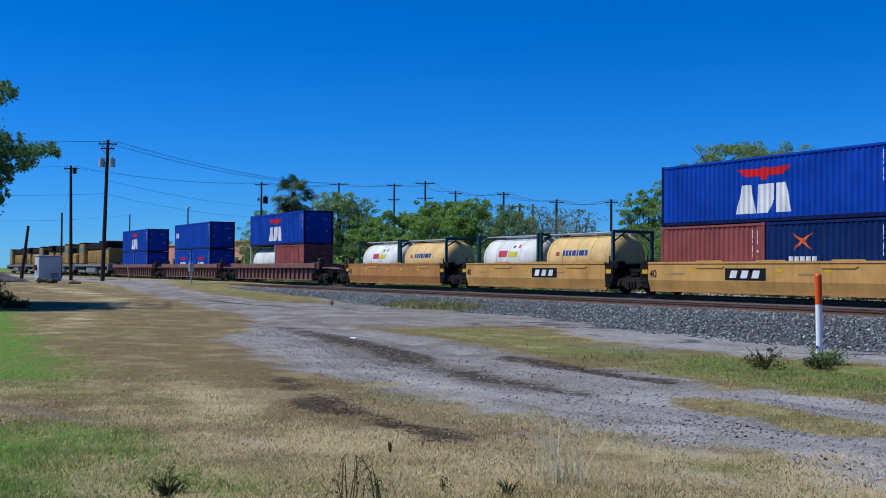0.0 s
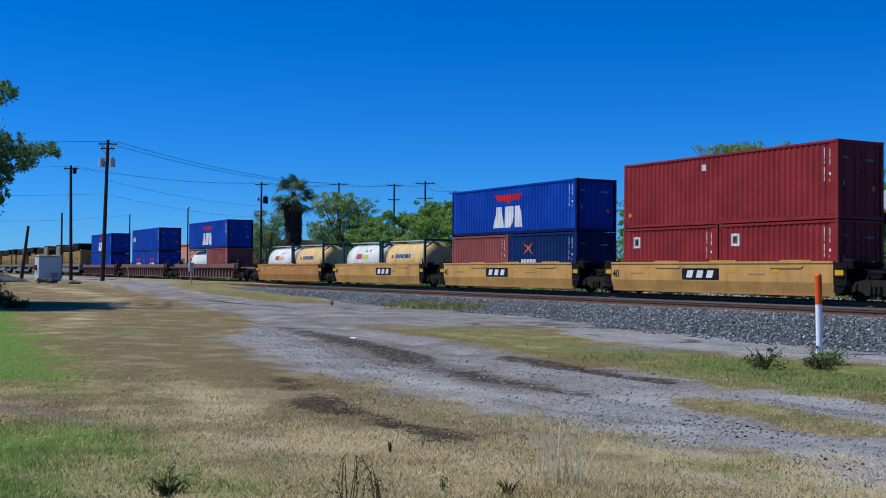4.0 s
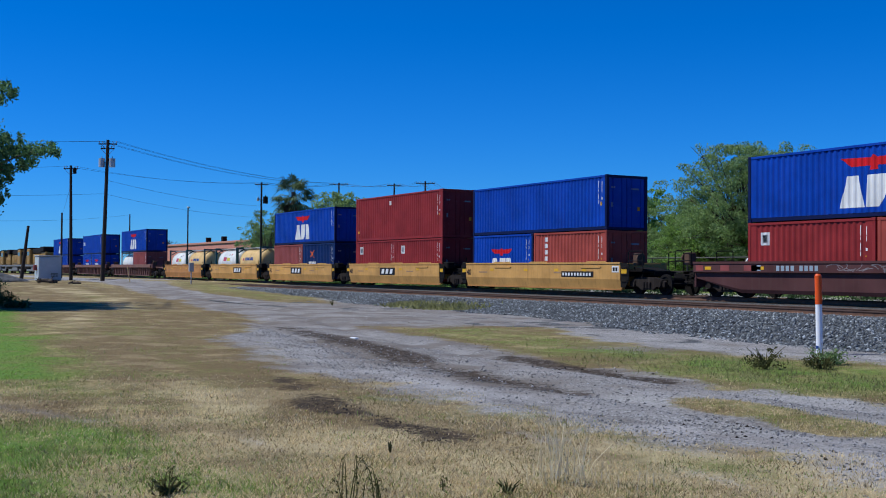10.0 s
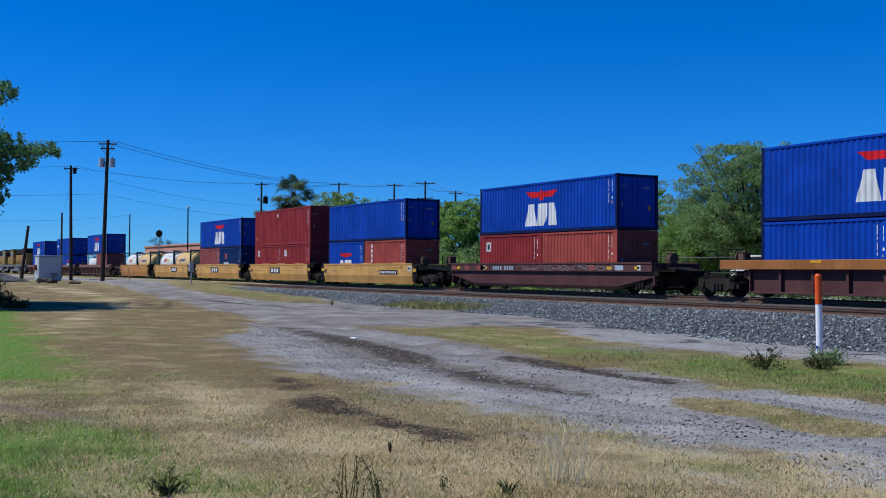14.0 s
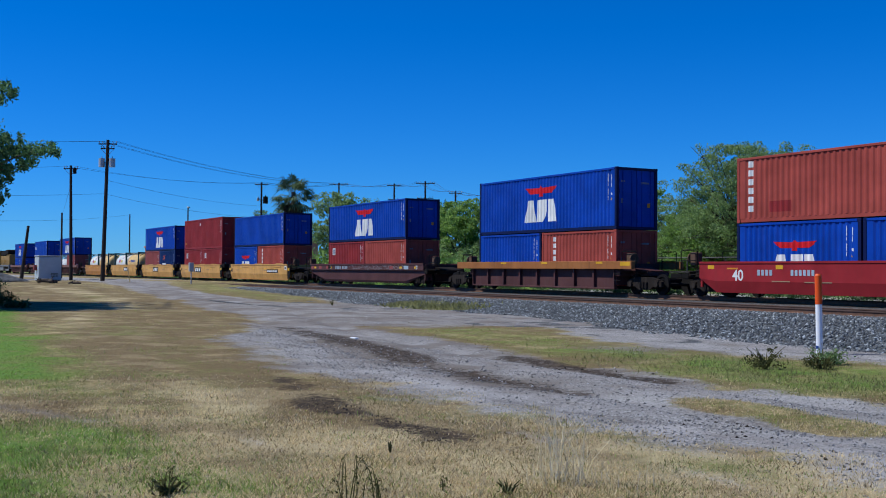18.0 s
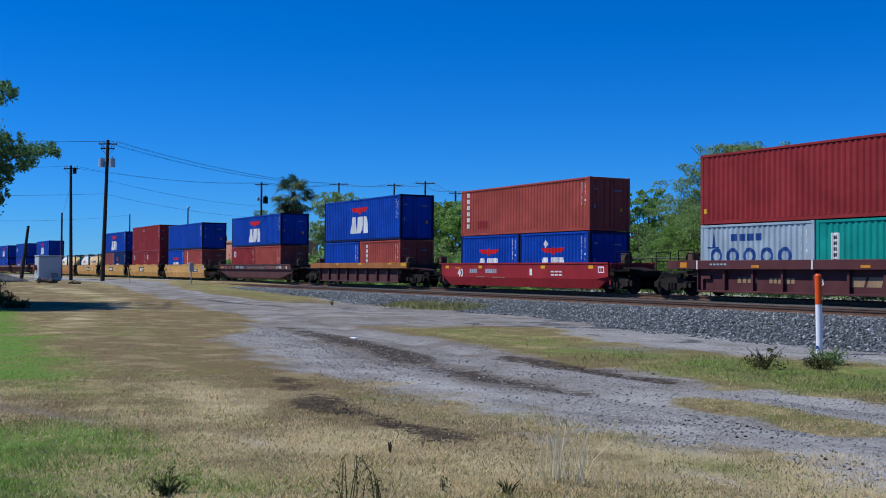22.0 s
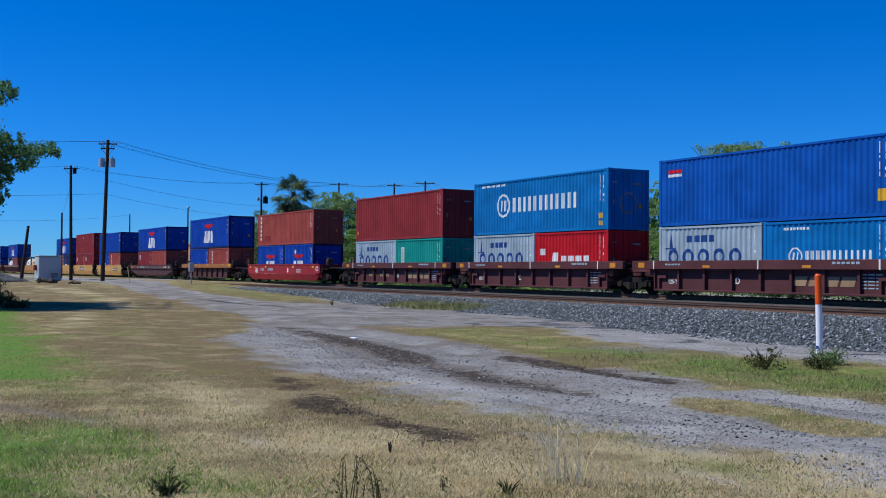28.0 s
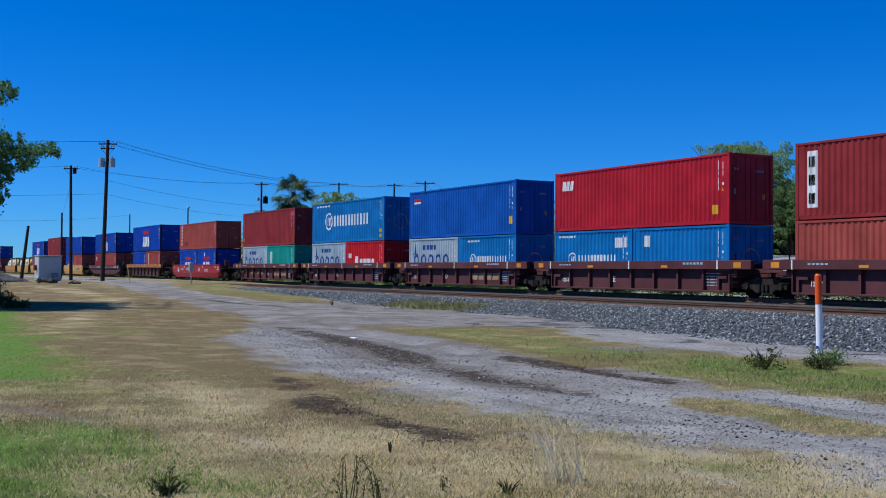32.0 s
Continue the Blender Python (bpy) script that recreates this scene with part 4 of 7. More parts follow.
load(-125.38, BLUE40, BLU20P, BLU20P)
load(-102.01, (H8, BLUE, "deep blue stacked container with a small white sign", block_row(-5.2, 1.2, 3, 0.26, 0.5, 0.06, WHITE)), BLU20, BLU20)
load(-78.41, BLUE40, None, None)
container(-78.41, FLOOR, L20, H8, PINKISH, "short faded rose-brown container in a well car", ())
load(-24.99, BLUE40, (PINKISH, "short faded rose-brown container in a well car", ()),
     (NAVY, "short navy container with an orange star emblem", [("emblem", [[(-1.73, 1.48), (-1.25, 1.75), (-0.77, 1.48), (-1.14, 1.83), (-0.74, 2.14), (-1.25, 1.92), (-1.76, 2.14), (-1.36, 1.83)]], ORMARK, "orange four-pointed star")] + block_row(-1.25, 1.06, 5, 0.22, 0.20, 0.06, WHITE)))
load(-9.17, (H9, MAROON, "oxide red stacked container with one small white placard", small_tag(-1.0, 2.25, 0.22, 0.26, WHITE) + small_tag(-5.75, 0.5, 0.14, 0.16, YELMARK)), RED20, RED20)
load(6.53, (H8, BLUE, "plain deep blue corrugated container, stacked on top", small_tag(5.55, 1.15, 0.16, 0.18, YELMARK)), BLU20, OX20)
load(27.74, (H8, BLUE, BLUE40[2], eagle_blocks(-0.13, 0.36, 1.0)), RED20, (OXIDE, "short faded brown-red container in a well car", ()))
load(48.88, BLUE40B, BLU20P, OX20)
load(68.76, (H8, OXIDE, "faded brown-red stacked container with upright white blocks", stack_sign(-5.5, 2.42, 6, 0.26, 0.24, 0.11) + small_tag(-4.4, 0.38, 1.1, 0.42, MAROON)), BLU20, (BLUE, BLU20[1], BLU20[2] + [("placard", [[(-0.9, 2.02), (-0.7, 1.8), (-0.5, 2.02), (-0.7, 2.24)]], WHITE, "white diamond placard")]))
load(88.58, (H9, MAROON, "oxide red high corrugated container, stacked on top", small_tag(-5.9, 0.45, 0.16, 0.2, YELMARK)), (GREY, "short pale grey container with dark blue rings", grey_line_sign()),
     (TEAL, "short teal green container with a white upright placard", small_tag(-2.35, 0.9, 0.36, 1.2, WHITE, "upright white placard") + stack_sign(-2.26, 2.0, 5, 0.18, 0.14, 0.07, TEAL)))
load(104.38, (H9, CYAN, "sea blue stacked container with white ring emblem and blocks", ring_sign(-0.15, 1.15, 1.45) + block_row(-4.1, 2.60, 14, 0.12, 0.11, 0.06, WHITE) + small_tag(5.3, 0.55, 0.3, 0.26, YELMARK) + small_tag(5.3, 0.22, 0.3, 0.22, YELMARK)), (GREY, "short pale grey container with dark blue rings", grey_line_sign()),
     (BRIGHTRED, "short bright red container with white blocks, in a well car", small_tag(-2.6, 1.46, 0.42, 0.32, WHITE) + block_row(-1.30, 1.12, 1, 0.46, 0.46, 0.1, WHITE, lean=0.06) + block_row(0.36, 1.14, 4, 0.46, 0.27, 0.16, WHITE)))
load(120.15, (H9, MIDBLUE, "mid blue stacked container with small red and white sign", [("block_sign", [rect(-5.55, -4.7, 2.28, 2.42)], REDMARK, "small red bar sign"), ("block_sign", [rect(-5.55, -4.7, 2.12, 2.24)], WHITE, "small white bar sign")] + small_tag(5.35, 0.55, 0.36, 0.42, YELMARK)), (GREY, "short pale grey container with dark blue rings", grey_line_sign()),
     (CYAN, "short sea blue container with white ring emblem and blocks", ring_sign(0.10, 1.06, 0.76) + block_row(-1.4, 2.25, 8, 0.11, 0.10, 0.05, WHITE)))
load(135.89, (H9, CRIMSON, "crimson stacked container with small white slanted blocks", block_row(-5.06, 1.99, 3, 0.25, 0.46, 0.07, WHITE, lean=0.08) + small_tag(5.08, 0.42, 0.36, 0.38, YELMARK)), (CYAN, "short sea blue container with white ring emblem and blocks", ring_sign(-0.08, 1.04, 0.74) + block_row(-2.0, 2.28, 9, 0.10, 0.10, 0.05, WHITE) + block_row(2.18, 1.75, 3, 0.24, 0.46, 0.06, WHITE)),
     (CYAN, "short plain sea blue container with a white placard", small_tag(-2.3, 1.75, 0.36, 0.5, WHITE)))
container(151.53, FLOOR, L40, H8, OXIDE, "long faded brown-red container in a well car", ())
container(151.53, UP, L40, H9, MAROON, "oxide red stacked container with a white upright panel", small_tag(-5.55, 0.45, 0.5, 2.1, WHITE, "upright white panel") + stack_sign(-5.46, 2.35, 3, 0.32, 0.40, 0.28, BLACKMARK))


def tank_container(x_right, shell, frame_mat, label, marks):
    """A tank in a 20-foot frame: barrel with domed ends, bands, walkway, end frames with braces."""
    c = thing("tank_container", (x_right - L20 / 2, YC, RZ + FLOOR), label, "tank container", "tank containers on the train")
    H, R, zc = H8 - 0.13, 1.12, 1.28
    def barrel(bm):
        prof = [(-2.86, 0.05), (-2.84, 0.45), (-2.76, 0.80), (-2.62, 1.02), (-2.45, R), (2.45, R), (2.62, 1.02), (2.76, 0.80), (2.84, 0.45), (2.86, 0.05)]
        seg, rows = 40, []
        for x, r in prof:
            rows.append([bm.verts.new((x, r * math.sin(a), zc + r * math.cos(a))) for a in (2 * math.pi * i / seg for i in range(seg))])
        for p, q in zip(rows, rows[1:]):
            for i in range(seg):
                bm.faces.new((p[i], p[(i + 1) % seg], q[(i + 1) % seg], q[i]))
        bm.faces.new(rows[0])
        bm.faces.new(rows[-1][::-1])
        return bm
    k = ("barrel:", shell.name)
    if k not in CACHE:
        me = to_mesh("barrel", barrel(bmesh.new()), True)
        me.materials.append(shell)
        CACHE[k] = me
    part("barrel", CACHE[k], shell, c)
    for x in (-2.3, -1.15, 0.0, 1.15, 2.3):
        def band(bm):
            seg = 40
            r0 = [[bm.verts.new((x2, rr * math.sin(a), zc + rr * math.cos(a))) for a in (2 * math.pi * i / seg for i in range(seg))] for x2, rr in ((-0.03, R + 0.001), (-0.03, R + 0.012), (0.03, R + 0.012), (0.03, R + 0.001))]
            for p, q in zip(r0, r0[1:]):
                for i in range(seg):
                    bm.faces.new((p[i], p[(i + 1) % seg], q[(i + 1) % seg], q[i]))
            return bm
        part("band", shared("band:", shell, band), shell, c, at=(x, 0, 0))
    for e in (-1, 1):
        def frame_end(bm):
            for s in (-1, 1):
                box(bm, -0.07, 0.07, s * 1.145 - 0.07, s * 1.145 + 0.07, 0, H8, 0.01)
                tube(bm, (0, s * 1.05, 0.5), (0, s * 0.45, 0.12), 0.04, seg=6)
                tube(bm, (0, s * 1.05, H8 - 0.5), (0, s * 0.45, H8 - 0.12), 0.04, seg=6)
            box(bm, -0.06, 0.06, -1.074, 1.074, 0.01, 0.14, 0.01)
            box(bm, -0.06, 0.06, -1.074, 1.074, H8 - 0.14, H8 - 0.01, 0.01)
            return bm
        part("end_frame", shared("end_frame:", frame_mat, frame_end), frame_mat, c, at=(e * (L20 / 2 - 0.08), 0, 0))
    for s in (-1, 1):
        part("side_beam", shared("side_beam:", frame_mat, lambda bm: box(bm, -2.87, 2.87, -0.05, 0.05, 0.05, 0.17, 0.01)), frame_mat, c, at=(0, s * 1.15, 0))
        part("top_rail", shared("top_rail_tank:", GALV, lambda bm: tube(bm, (-2.87, 0, 0), (2.87, 0, 0), 0.03, seg=6)), GALV, c, at=(0, s * 0.62, H8 - 0.09))
    part("walkway", shared("walkway:", GALV, lambda bm: box(bm, -2.85, 2.85, -0.45, -0.05, H8 - 0.115, H8 - 0.085)), GALV, c)
    part("manhole", shared("manhole:", GALV, lambda bm: tube(bm, (0.3, 0.25, zc + R - 0.05), (0.3, 0.25, zc + R + 0.12), 0.28, seg=16)), GALV, c)
    for name, x0, x1, a0, a1, material in marks:
        bm = bmesh.new()
        seg = 6
        rows = []
        for i in range(seg + 1):
            a = a0 + (a1 - a0) * i / seg
            rows.append([bm.verts.new((x, -(R + 0.004) * math.cos(a), zc + (R + 0.004) * math.sin(a))) for x in (x0, x1)])
        for p, q in zip(rows, rows[1:]):
            bm.faces.new((p[0], p[1], q[1], q[0]))
        part(name, bm, material, c)
    MOVERS.append(c)
    return c


TEALF = paint("teal_frame_paint", (0.012, 0.06, 0.075), 0.55, wear=0.4)
DULLRED = paint("pale_red_marking", (0.45, 0.06, 0.10), 0.5, wear=0.3)
OLIVEY = paint("pale_yellow_marking", (0.55, 0.50, 0.05), 0.5, wear=0.3)
for xr in (-56.30, -40.55):
    tank_container(xr - L20 - 0.1, TANKWHITE, TEALF, "white tank in a teal steel frame, in a well car", [("block_sign", -0.95, -0.1, 0.10, 0.42, DULLRED), ("block_sign", 0.05, 0.9, 0.10, 0.36, OLIVEY), ("placard", 0.8, 1.0, 0.55, 0.75, DULLRED), ("placard", 0.3, 0.5, 0.55, 0.70, TEALF)])
    tank_container(xr, TANKYEL, TEALF, "cream yellow tank in a teal steel frame, in a well car", [("block_sign", -1.15, -0.95, 0.12, 0.36, BLUEMARK), ("block_sign", -0.88, -0.68, 0.12, 0.36, BLUEMARK), ("block_sign", -0.61, -0.41, 0.12, 0.36, BLUEMARK), ("block_sign", -0.34, 0.15, 0.12, 0.36, BLUEMARK), ("block_sign", 0.22, 0.62, 0.12, 0.36, BLUEMARK), ("block_sign", 0.69, 0.9, 0.12, 0.36, BLUEMARK), ("placard", -1.7, -1.4, 0.12, 0.3, DULLRED)])
tank_container(-78.41 - L20 - 0.1, TANKWHITE, GALV, "white tank in a steel frame, in a well car", [])

# ---- train: well cars ----


def bogie(parent, x):
    """A three-piece freight truck: side frames, bolster, springs and two wheelsets that turn."""
    b = part("truck", shared("bolster:", BLACKISH, lambda bm: box(bm, -0.22, 0.22, -1.0, 1.0, 0.42, 0.72, 0.03)), BLACKISH, parent, "grimy three-piece truck", at=(x, 0, 0))
    def side(bm):
        outer = [(-1.18, 0.36), (-1.18, 0.58), (-0.86, 0.70), (-0.45, 0.78), (0.45, 0.78), (0.86, 0.70), (1.18, 0.58), (1.18, 0.36), (0.62, 0.36), (0.40, 0.22), (-0.40, 0.22), (-0.62, 0.36)]
        prism(bm, outer, "y", -0.08, 0.08)
        for s in (-1, 1):
            tube(bm, (s * 0.89, -0.17, 0.455), (s * 0.89, 0.02, 0.455), 0.12, seg=10)
            box(bm, s * 0.89 - 0.13, s * 0.89 + 0.13, -0.12, 0.1, 0.57, 0.66)
        for i in range(3):
            tube(bm, (-0.2 + 0.2 * i, -0.10, 0.30), (-0.2 + 0.2 * i, -0.10, 0.55), 0.08, seg=8)
        return bm
    for s in (-1, 1):
        o = part("side_frame", shared("side_frame:", DUSTY, side), DUSTY, b, at=(0, s * 1.02, 0))
        if s > 0:
            o.rotation_euler[2] = math.pi
    def ws(bm):
        for s in (-1, 1):
            y = s * GAUGE
            rows = []
            for yy, r in ((-0.065, 0.02), (-0.065, 0.30), (-0.065, 0.455), (0.065, 0.455), (0.068, 0.34), (0.03, 0.32), (0.03, 0.14), (0.09, 0.12), (0.09, 0.02)):
                rows.append([bm.verts.new((r * math.cos(a), y - s * yy * -1, r * math.sin(a))) for a in (2 * math.pi * i / 20 for i in range(20))])
            for p, q in zip(rows, rows[1:]):
                for i in range(20):
                    bm.faces.new((p[i], p[(i + 1) % 20], q[(i + 1) % 20], q[i]))
            for i in range(4):
                a = math.pi / 4 + i * math.pi / 2
                tube(bm, (0.22 * math.cos(a), y + s * 0.02, 0.22 * math.sin(a)), (0.22 * math.cos(a), y + s * 0.075, 0.22 * math.sin(a)), 0.035, seg=6)
        tube(bm, (0, -1.12, 0), (0, 1.12, 0), 0.08, seg=10)
        return bm
    for s in (-1, 1):
        w = part("wheelset", shared("wheelset:", BLACKISH, ws), BLACKISH, b, at=(s * 0.89, 0, 0.457))
        WHEELSETS.append((w, s * 0.89, 0.457, 0.457))
    return b


def text_mesh(parent, s, x, y, z, size, material, label):
    """Stencilled characters on the near side of a car."""
    cu = bpy.data.curves.new("lettering", "FONT")
    cu.body, cu.size, cu.extrude, cu.offset = s, size, 0.002, 0.018 * size
    tmp = bpy.data.objects.new("lettering", cu)
    me = bpy.data.meshes.new_from_object(tmp)
    bpy.data.objects.remove(tmp)
    me.materials.clear()
    me.materials.append(material)
    ob = new("lettering", me)
    ob.parent, ob.location, ob.rotation_euler = parent, (x, y, z), (math.pi / 2, 0, 0)
    return tagged(ob, label)


def plate(parent, name, x0, x1, z0, z1, y, material, label="", lean=0.0):
    bm = bmesh.new()
    prism(bm, [(x0, z0), (x1, z0), (x1 + lean, z1), (x0 + lean, z1)], "y", y - 0.005, y)
    return part(name, bm, material, parent, label)


def bars(parent, x, z, n, w, h, gap, y, material, name="block_sign", lean=0.0, label=""):
    bm = bmesh.new()
    for i in range(n):
        a = x + i * (w + gap)
        prism(bm, [(a, z), (a + w, z), (a + w + lean, z + h), (a + lean, z + h)], "y", y - 0.009, y - 0.004)
        if name == "block_sign":
            part(name, bm, material, parent, label)
            bm = bmesh.new()
    return part(name, bm, material, parent, label) if name != "block_sign" else bm.free()


SIDE_Y = 1.38


def coupler(parent, x, d, dark=BLACKISH):
    bm = bmesh.new()
    box(bm, min(x, x + d * 1.0), max(x, x + d * 1.0), -0.09, 0.09, 0.74, 0.95, 0.02)
    box(bm, min(x + d * 1.0, x + d * 1.28), max(x + d * 1.0, x + d * 1.28), -0.16, 0.14, 0.70, 1.0, 0.04)
    part("coupler", bm, dark, parent, "grimy knuckle coupler")


def end_gear(parent, x, d, mat, full):
    """End structure over the truck: bolster beam, sloped shear plate, railings, brake gear, hoses."""
    bm = bmesh.new()
    prism(bm, [(x - d * 0.35, 0.78), (x + d * 1.5, 0.84), (x + d * 1.5, 1.02), (x - d * 0.35, 1.30)], "y", -0.62, 0.62)
    box(bm, min(x, x + d * 0.35), max(x, x + d * 0.35), -1.30, 1.30, 0.80, 1.12, 0.03)
    part("end_beam", bm, mat, parent)
    # grab irons on the near corner, a brake pipe with its hose, and a cut lever
    for k in range(3):
        z = 0.62 + 0.3 * k
        part("grab_iron", hose(bmesh.new(), [(x + d * 0.08, -1.32, z), (x + d * 0.08, -1.42, z), (x + d * 0.50, -1.42, z), (x + d * 0.50, -1.32, z)], 0.014, 5), DUSTY, parent)
    part("brake_pipe", hose(bmesh.new(), [(x + d * 0.30, -0.45, 1.05), (x + d * 1.15, -0.45, 1.0), (x + d * 1.40, -0.42, 0.80), (x + d * 1.50, -0.36, 0.45), (x + d * 1.62, -0.30, 0.38)], 0.030, 6), BLACKISH, parent, "black rubber brake hose")
    part("cut_lever", hose(bmesh.new(), [(x + d * 1.35, -1.25, 0.72), (x + d * 1.35, -1.15, 0.98), (x + d * 1.42, -0.25, 0.98), (x + d * 1.48, -0.12, 0.90)], 0.014, 5), DUSTY, parent)
    if full:
        bm = bmesh.new()
        for s in (-1, 1):
            p, q = x + d * 0.35, x + d * 1.35
            part("handrail", hose(bmesh.new(), [(p, s * 1.18, 1.08), (p, s * 1.18, 1.90), (p + d * 0.05, s * 1.18, 1.94), (q - d * 0.05, s * 1.18, 1.94), (q, s * 1.18, 1.90), (q, s * 1.18, 1.08)], 0.022, 6), BLACKISH, parent)
            part("mid_rail", tube(bmesh.new(), (p, s * 1.18, 1.5), (q, s * 1.18, 1.5), 0.02, seg=6), BLACKISH, parent)
        bm.free()
        bm = bmesh.new()
        box(bm, min(x + d * 0.2, x + d * 1.45), max(x + d * 0.2, x + d * 1.45), -1.32, 1.32, 1.03, 1.07)
        part("end_platform", bm, GRIME, parent, "grimy steel end platform")
        bm = bmesh.new()
        tube(bm, (x + d * 0.9, -0.95, 1.60), (x + d * 0.96, -0.95, 1.60), 0.24, seg=14)
        box(bm, min(x + d * 0.55, x + d * 0.9), max(x + d * 0.55, x + d * 0.9), -1.10, -0.70, 1.30, 1.85, 0.04)
        part("brake_gear", bm, GEARBROWN, parent, "brown hand brake housing and wheel")
    else:
        bm = bmesh.new()
        box(bm, min(x + d * 0.05, x + d * 0.75), max(x + d * 0.05, x + d * 0.75), -1.22, -0.75, 1.12, 1.52, 0.05)
        tube(bm, (x + d * 0.4, -0.7, 1.3), (x + d * 0.4, 0.7, 1.3), 0.10, seg=8)
        tube(bm, (x + d * 0.2, -1.25, 0.9), (x + d * 0.2, -1.25, 1.75), 0.03, seg=6)
        part("brake_gear", bm, BLACKISH, parent, "dark brake valve and pipes")


def smooth_side(bm, x0, x1, cut, banded=False):
    """Plate side sill: flat above, folded inward below, with the lower corners cut on the slope; or a proud band over a set-back web."""
    n = -SIDE_Y
    prof = [(n - 0.03, 1.45), (n - 0.03, 1.37), (n, 1.36), (n, 0.66), (n + 0.12, 0.20), (n + 0.30, 0.20), (n + 0.10, 0.70), (n + 0.10, 1.45)]
    if banded:
        prof = [(n - 0.03, 1.45), (n - 0.03, 1.36), (n, 1.35), (n, 1.02), (n + 0.13, 1.00), (n + 0.132, 0.34), (n + 0.20, 0.20), (n + 0.34, 0.20), (n + 0.158, 0.36), (n + 0.158, 1.45)]
    secs = []
    for x, lift in ((x0, 1), (x0 + cut, 0), (x1 - cut, 0), (x1, 1)):
        row = []
        for y, z in prof:
            if lift and z < 0.7:
                z = max(z, 0.78 if cut else 0.20) if cut else z
            row.append(bm.verts.new((x, y, z)))
        secs.append(row)
    m = len(prof)
    for a, b in zip(secs, secs[1:]):
        for i in range(m):
            bm.faces.new((a[i], a[(i + 1) % m], b[(i + 1) % m], b[i]))
    for row in (secs[0], secs[-1]):
        bm.faces.new(row)
    return bm


def ribbed_side(bm, x0, x1, ribs, chord=True):
    n = -SIDE_Y
    box(bm, x0, x1, n + 0.16, n + 0.20, 0.28, 1.13)
    for i in range(ribs + 1):
        x = x0 + (x1 - x0) * i / ribs
        w = 0.055
        box(bm, max(x0, x - w), min(x1, x + w), n + 0.02, n + 0.159, 0.285, 1.125)
    box(bm, x0, x1, n + 0.02, n + 0.26, 0.20, 0.279, 0.01)
    return bm


def well_car(style, x0, x1, label, trucks, ends, side_mat, extra=None, ribs=9, chord_mat=None, chord=None):
    """A well car or one unit of it: two side sills, cross beams, end gear, trucks."""
    xm = (x0 + x1) / 2
    c = thing("well_car", (xm, YC, RZ), label, "railway well car", "well cars of the train")
    a, b = x0 - xm, x1 - xm
    if style != "ribbed":
        me = shared("side:%.2f%s" % (b - a, bool(ends[2])), side_mat, lambda bm: smooth_side(bm, a, b, ends[2], style == "banded"))
        for s in (0, 1):
            o = part("side_sill", me, side_mat, c)
            if s:
                o.rotation_euler[2] = math.pi
    else:
        me = shared("side:%.2f %d" % (b - a, ribs), side_mat, lambda bm: ribbed_side(bm, a, b, ribs))
        ca, cb = (chord[0] - xm, chord[1] - xm)
        for s in (-1, 1):
            o = part("side_sill", me, side_mat, c)
            if s > 0:
                o.rotation_euler[2] = math.pi
            bm = bmesh.new()
            box(bm, ca, cb, -0.16, 0.05, 1.132, 1.50, 0.015)
            part("top_chord", bm, chord_mat or side_mat, c, at=(0, s * (SIDE_Y - 0.05), 0)).rotation_euler[2] = 0 if s < 0 else math.pi
    for i in range(7):
        part("cross_beam", shared("cross_beam:", GRIME, lambda bm: box(bm, -0.12, 0.12, -SIDE_Y + 0.28, SIDE_Y - 0.28, 0.205, 0.33, 0.01)), GRIME, c, at=(a + 0.4 + (b - a - 0.8) * i / 6, 0, 0))
    for s, full in ((-1, ends[0]), (1, ends[1])):
        if full is None:
            continue
        x = (a if s < 0 else b)
        bm = bmesh.new()
        box(bm, x - 0.06, x + 0.06, -SIDE_Y + 0.11, SIDE_Y - 0.11, 0.40, 1.40, 0.01)
        part("end_wall", bm, side_mat, c)
        end_gear(c, x, s, BLACKISH if side_mat in (YELLOW, YELLOWOLD) else GRIME if style != "ribbed" else side_mat, full)
    for x in trucks:
        bogie(c, x - xm)
        if x - xm < a - 0.2 and ends[0]:
            coupler(c, x - xm - 0.6, -1)
        if x - xm > b + 0.2 and ends[1]:
            coupler(c, x - xm + 0.6, 1)
    if extra:
        extra(c, a, b)
    MOVERS.append(c)
    return c


FY = -SIDE_Y - 0.001


def reflectors(c, xs, z, w=0.34, h=0.12):
    for x in xs:
        plate(c, "reflector", x, x + w, z, z + h, FY, YELMARK, "yellow reflector patch")


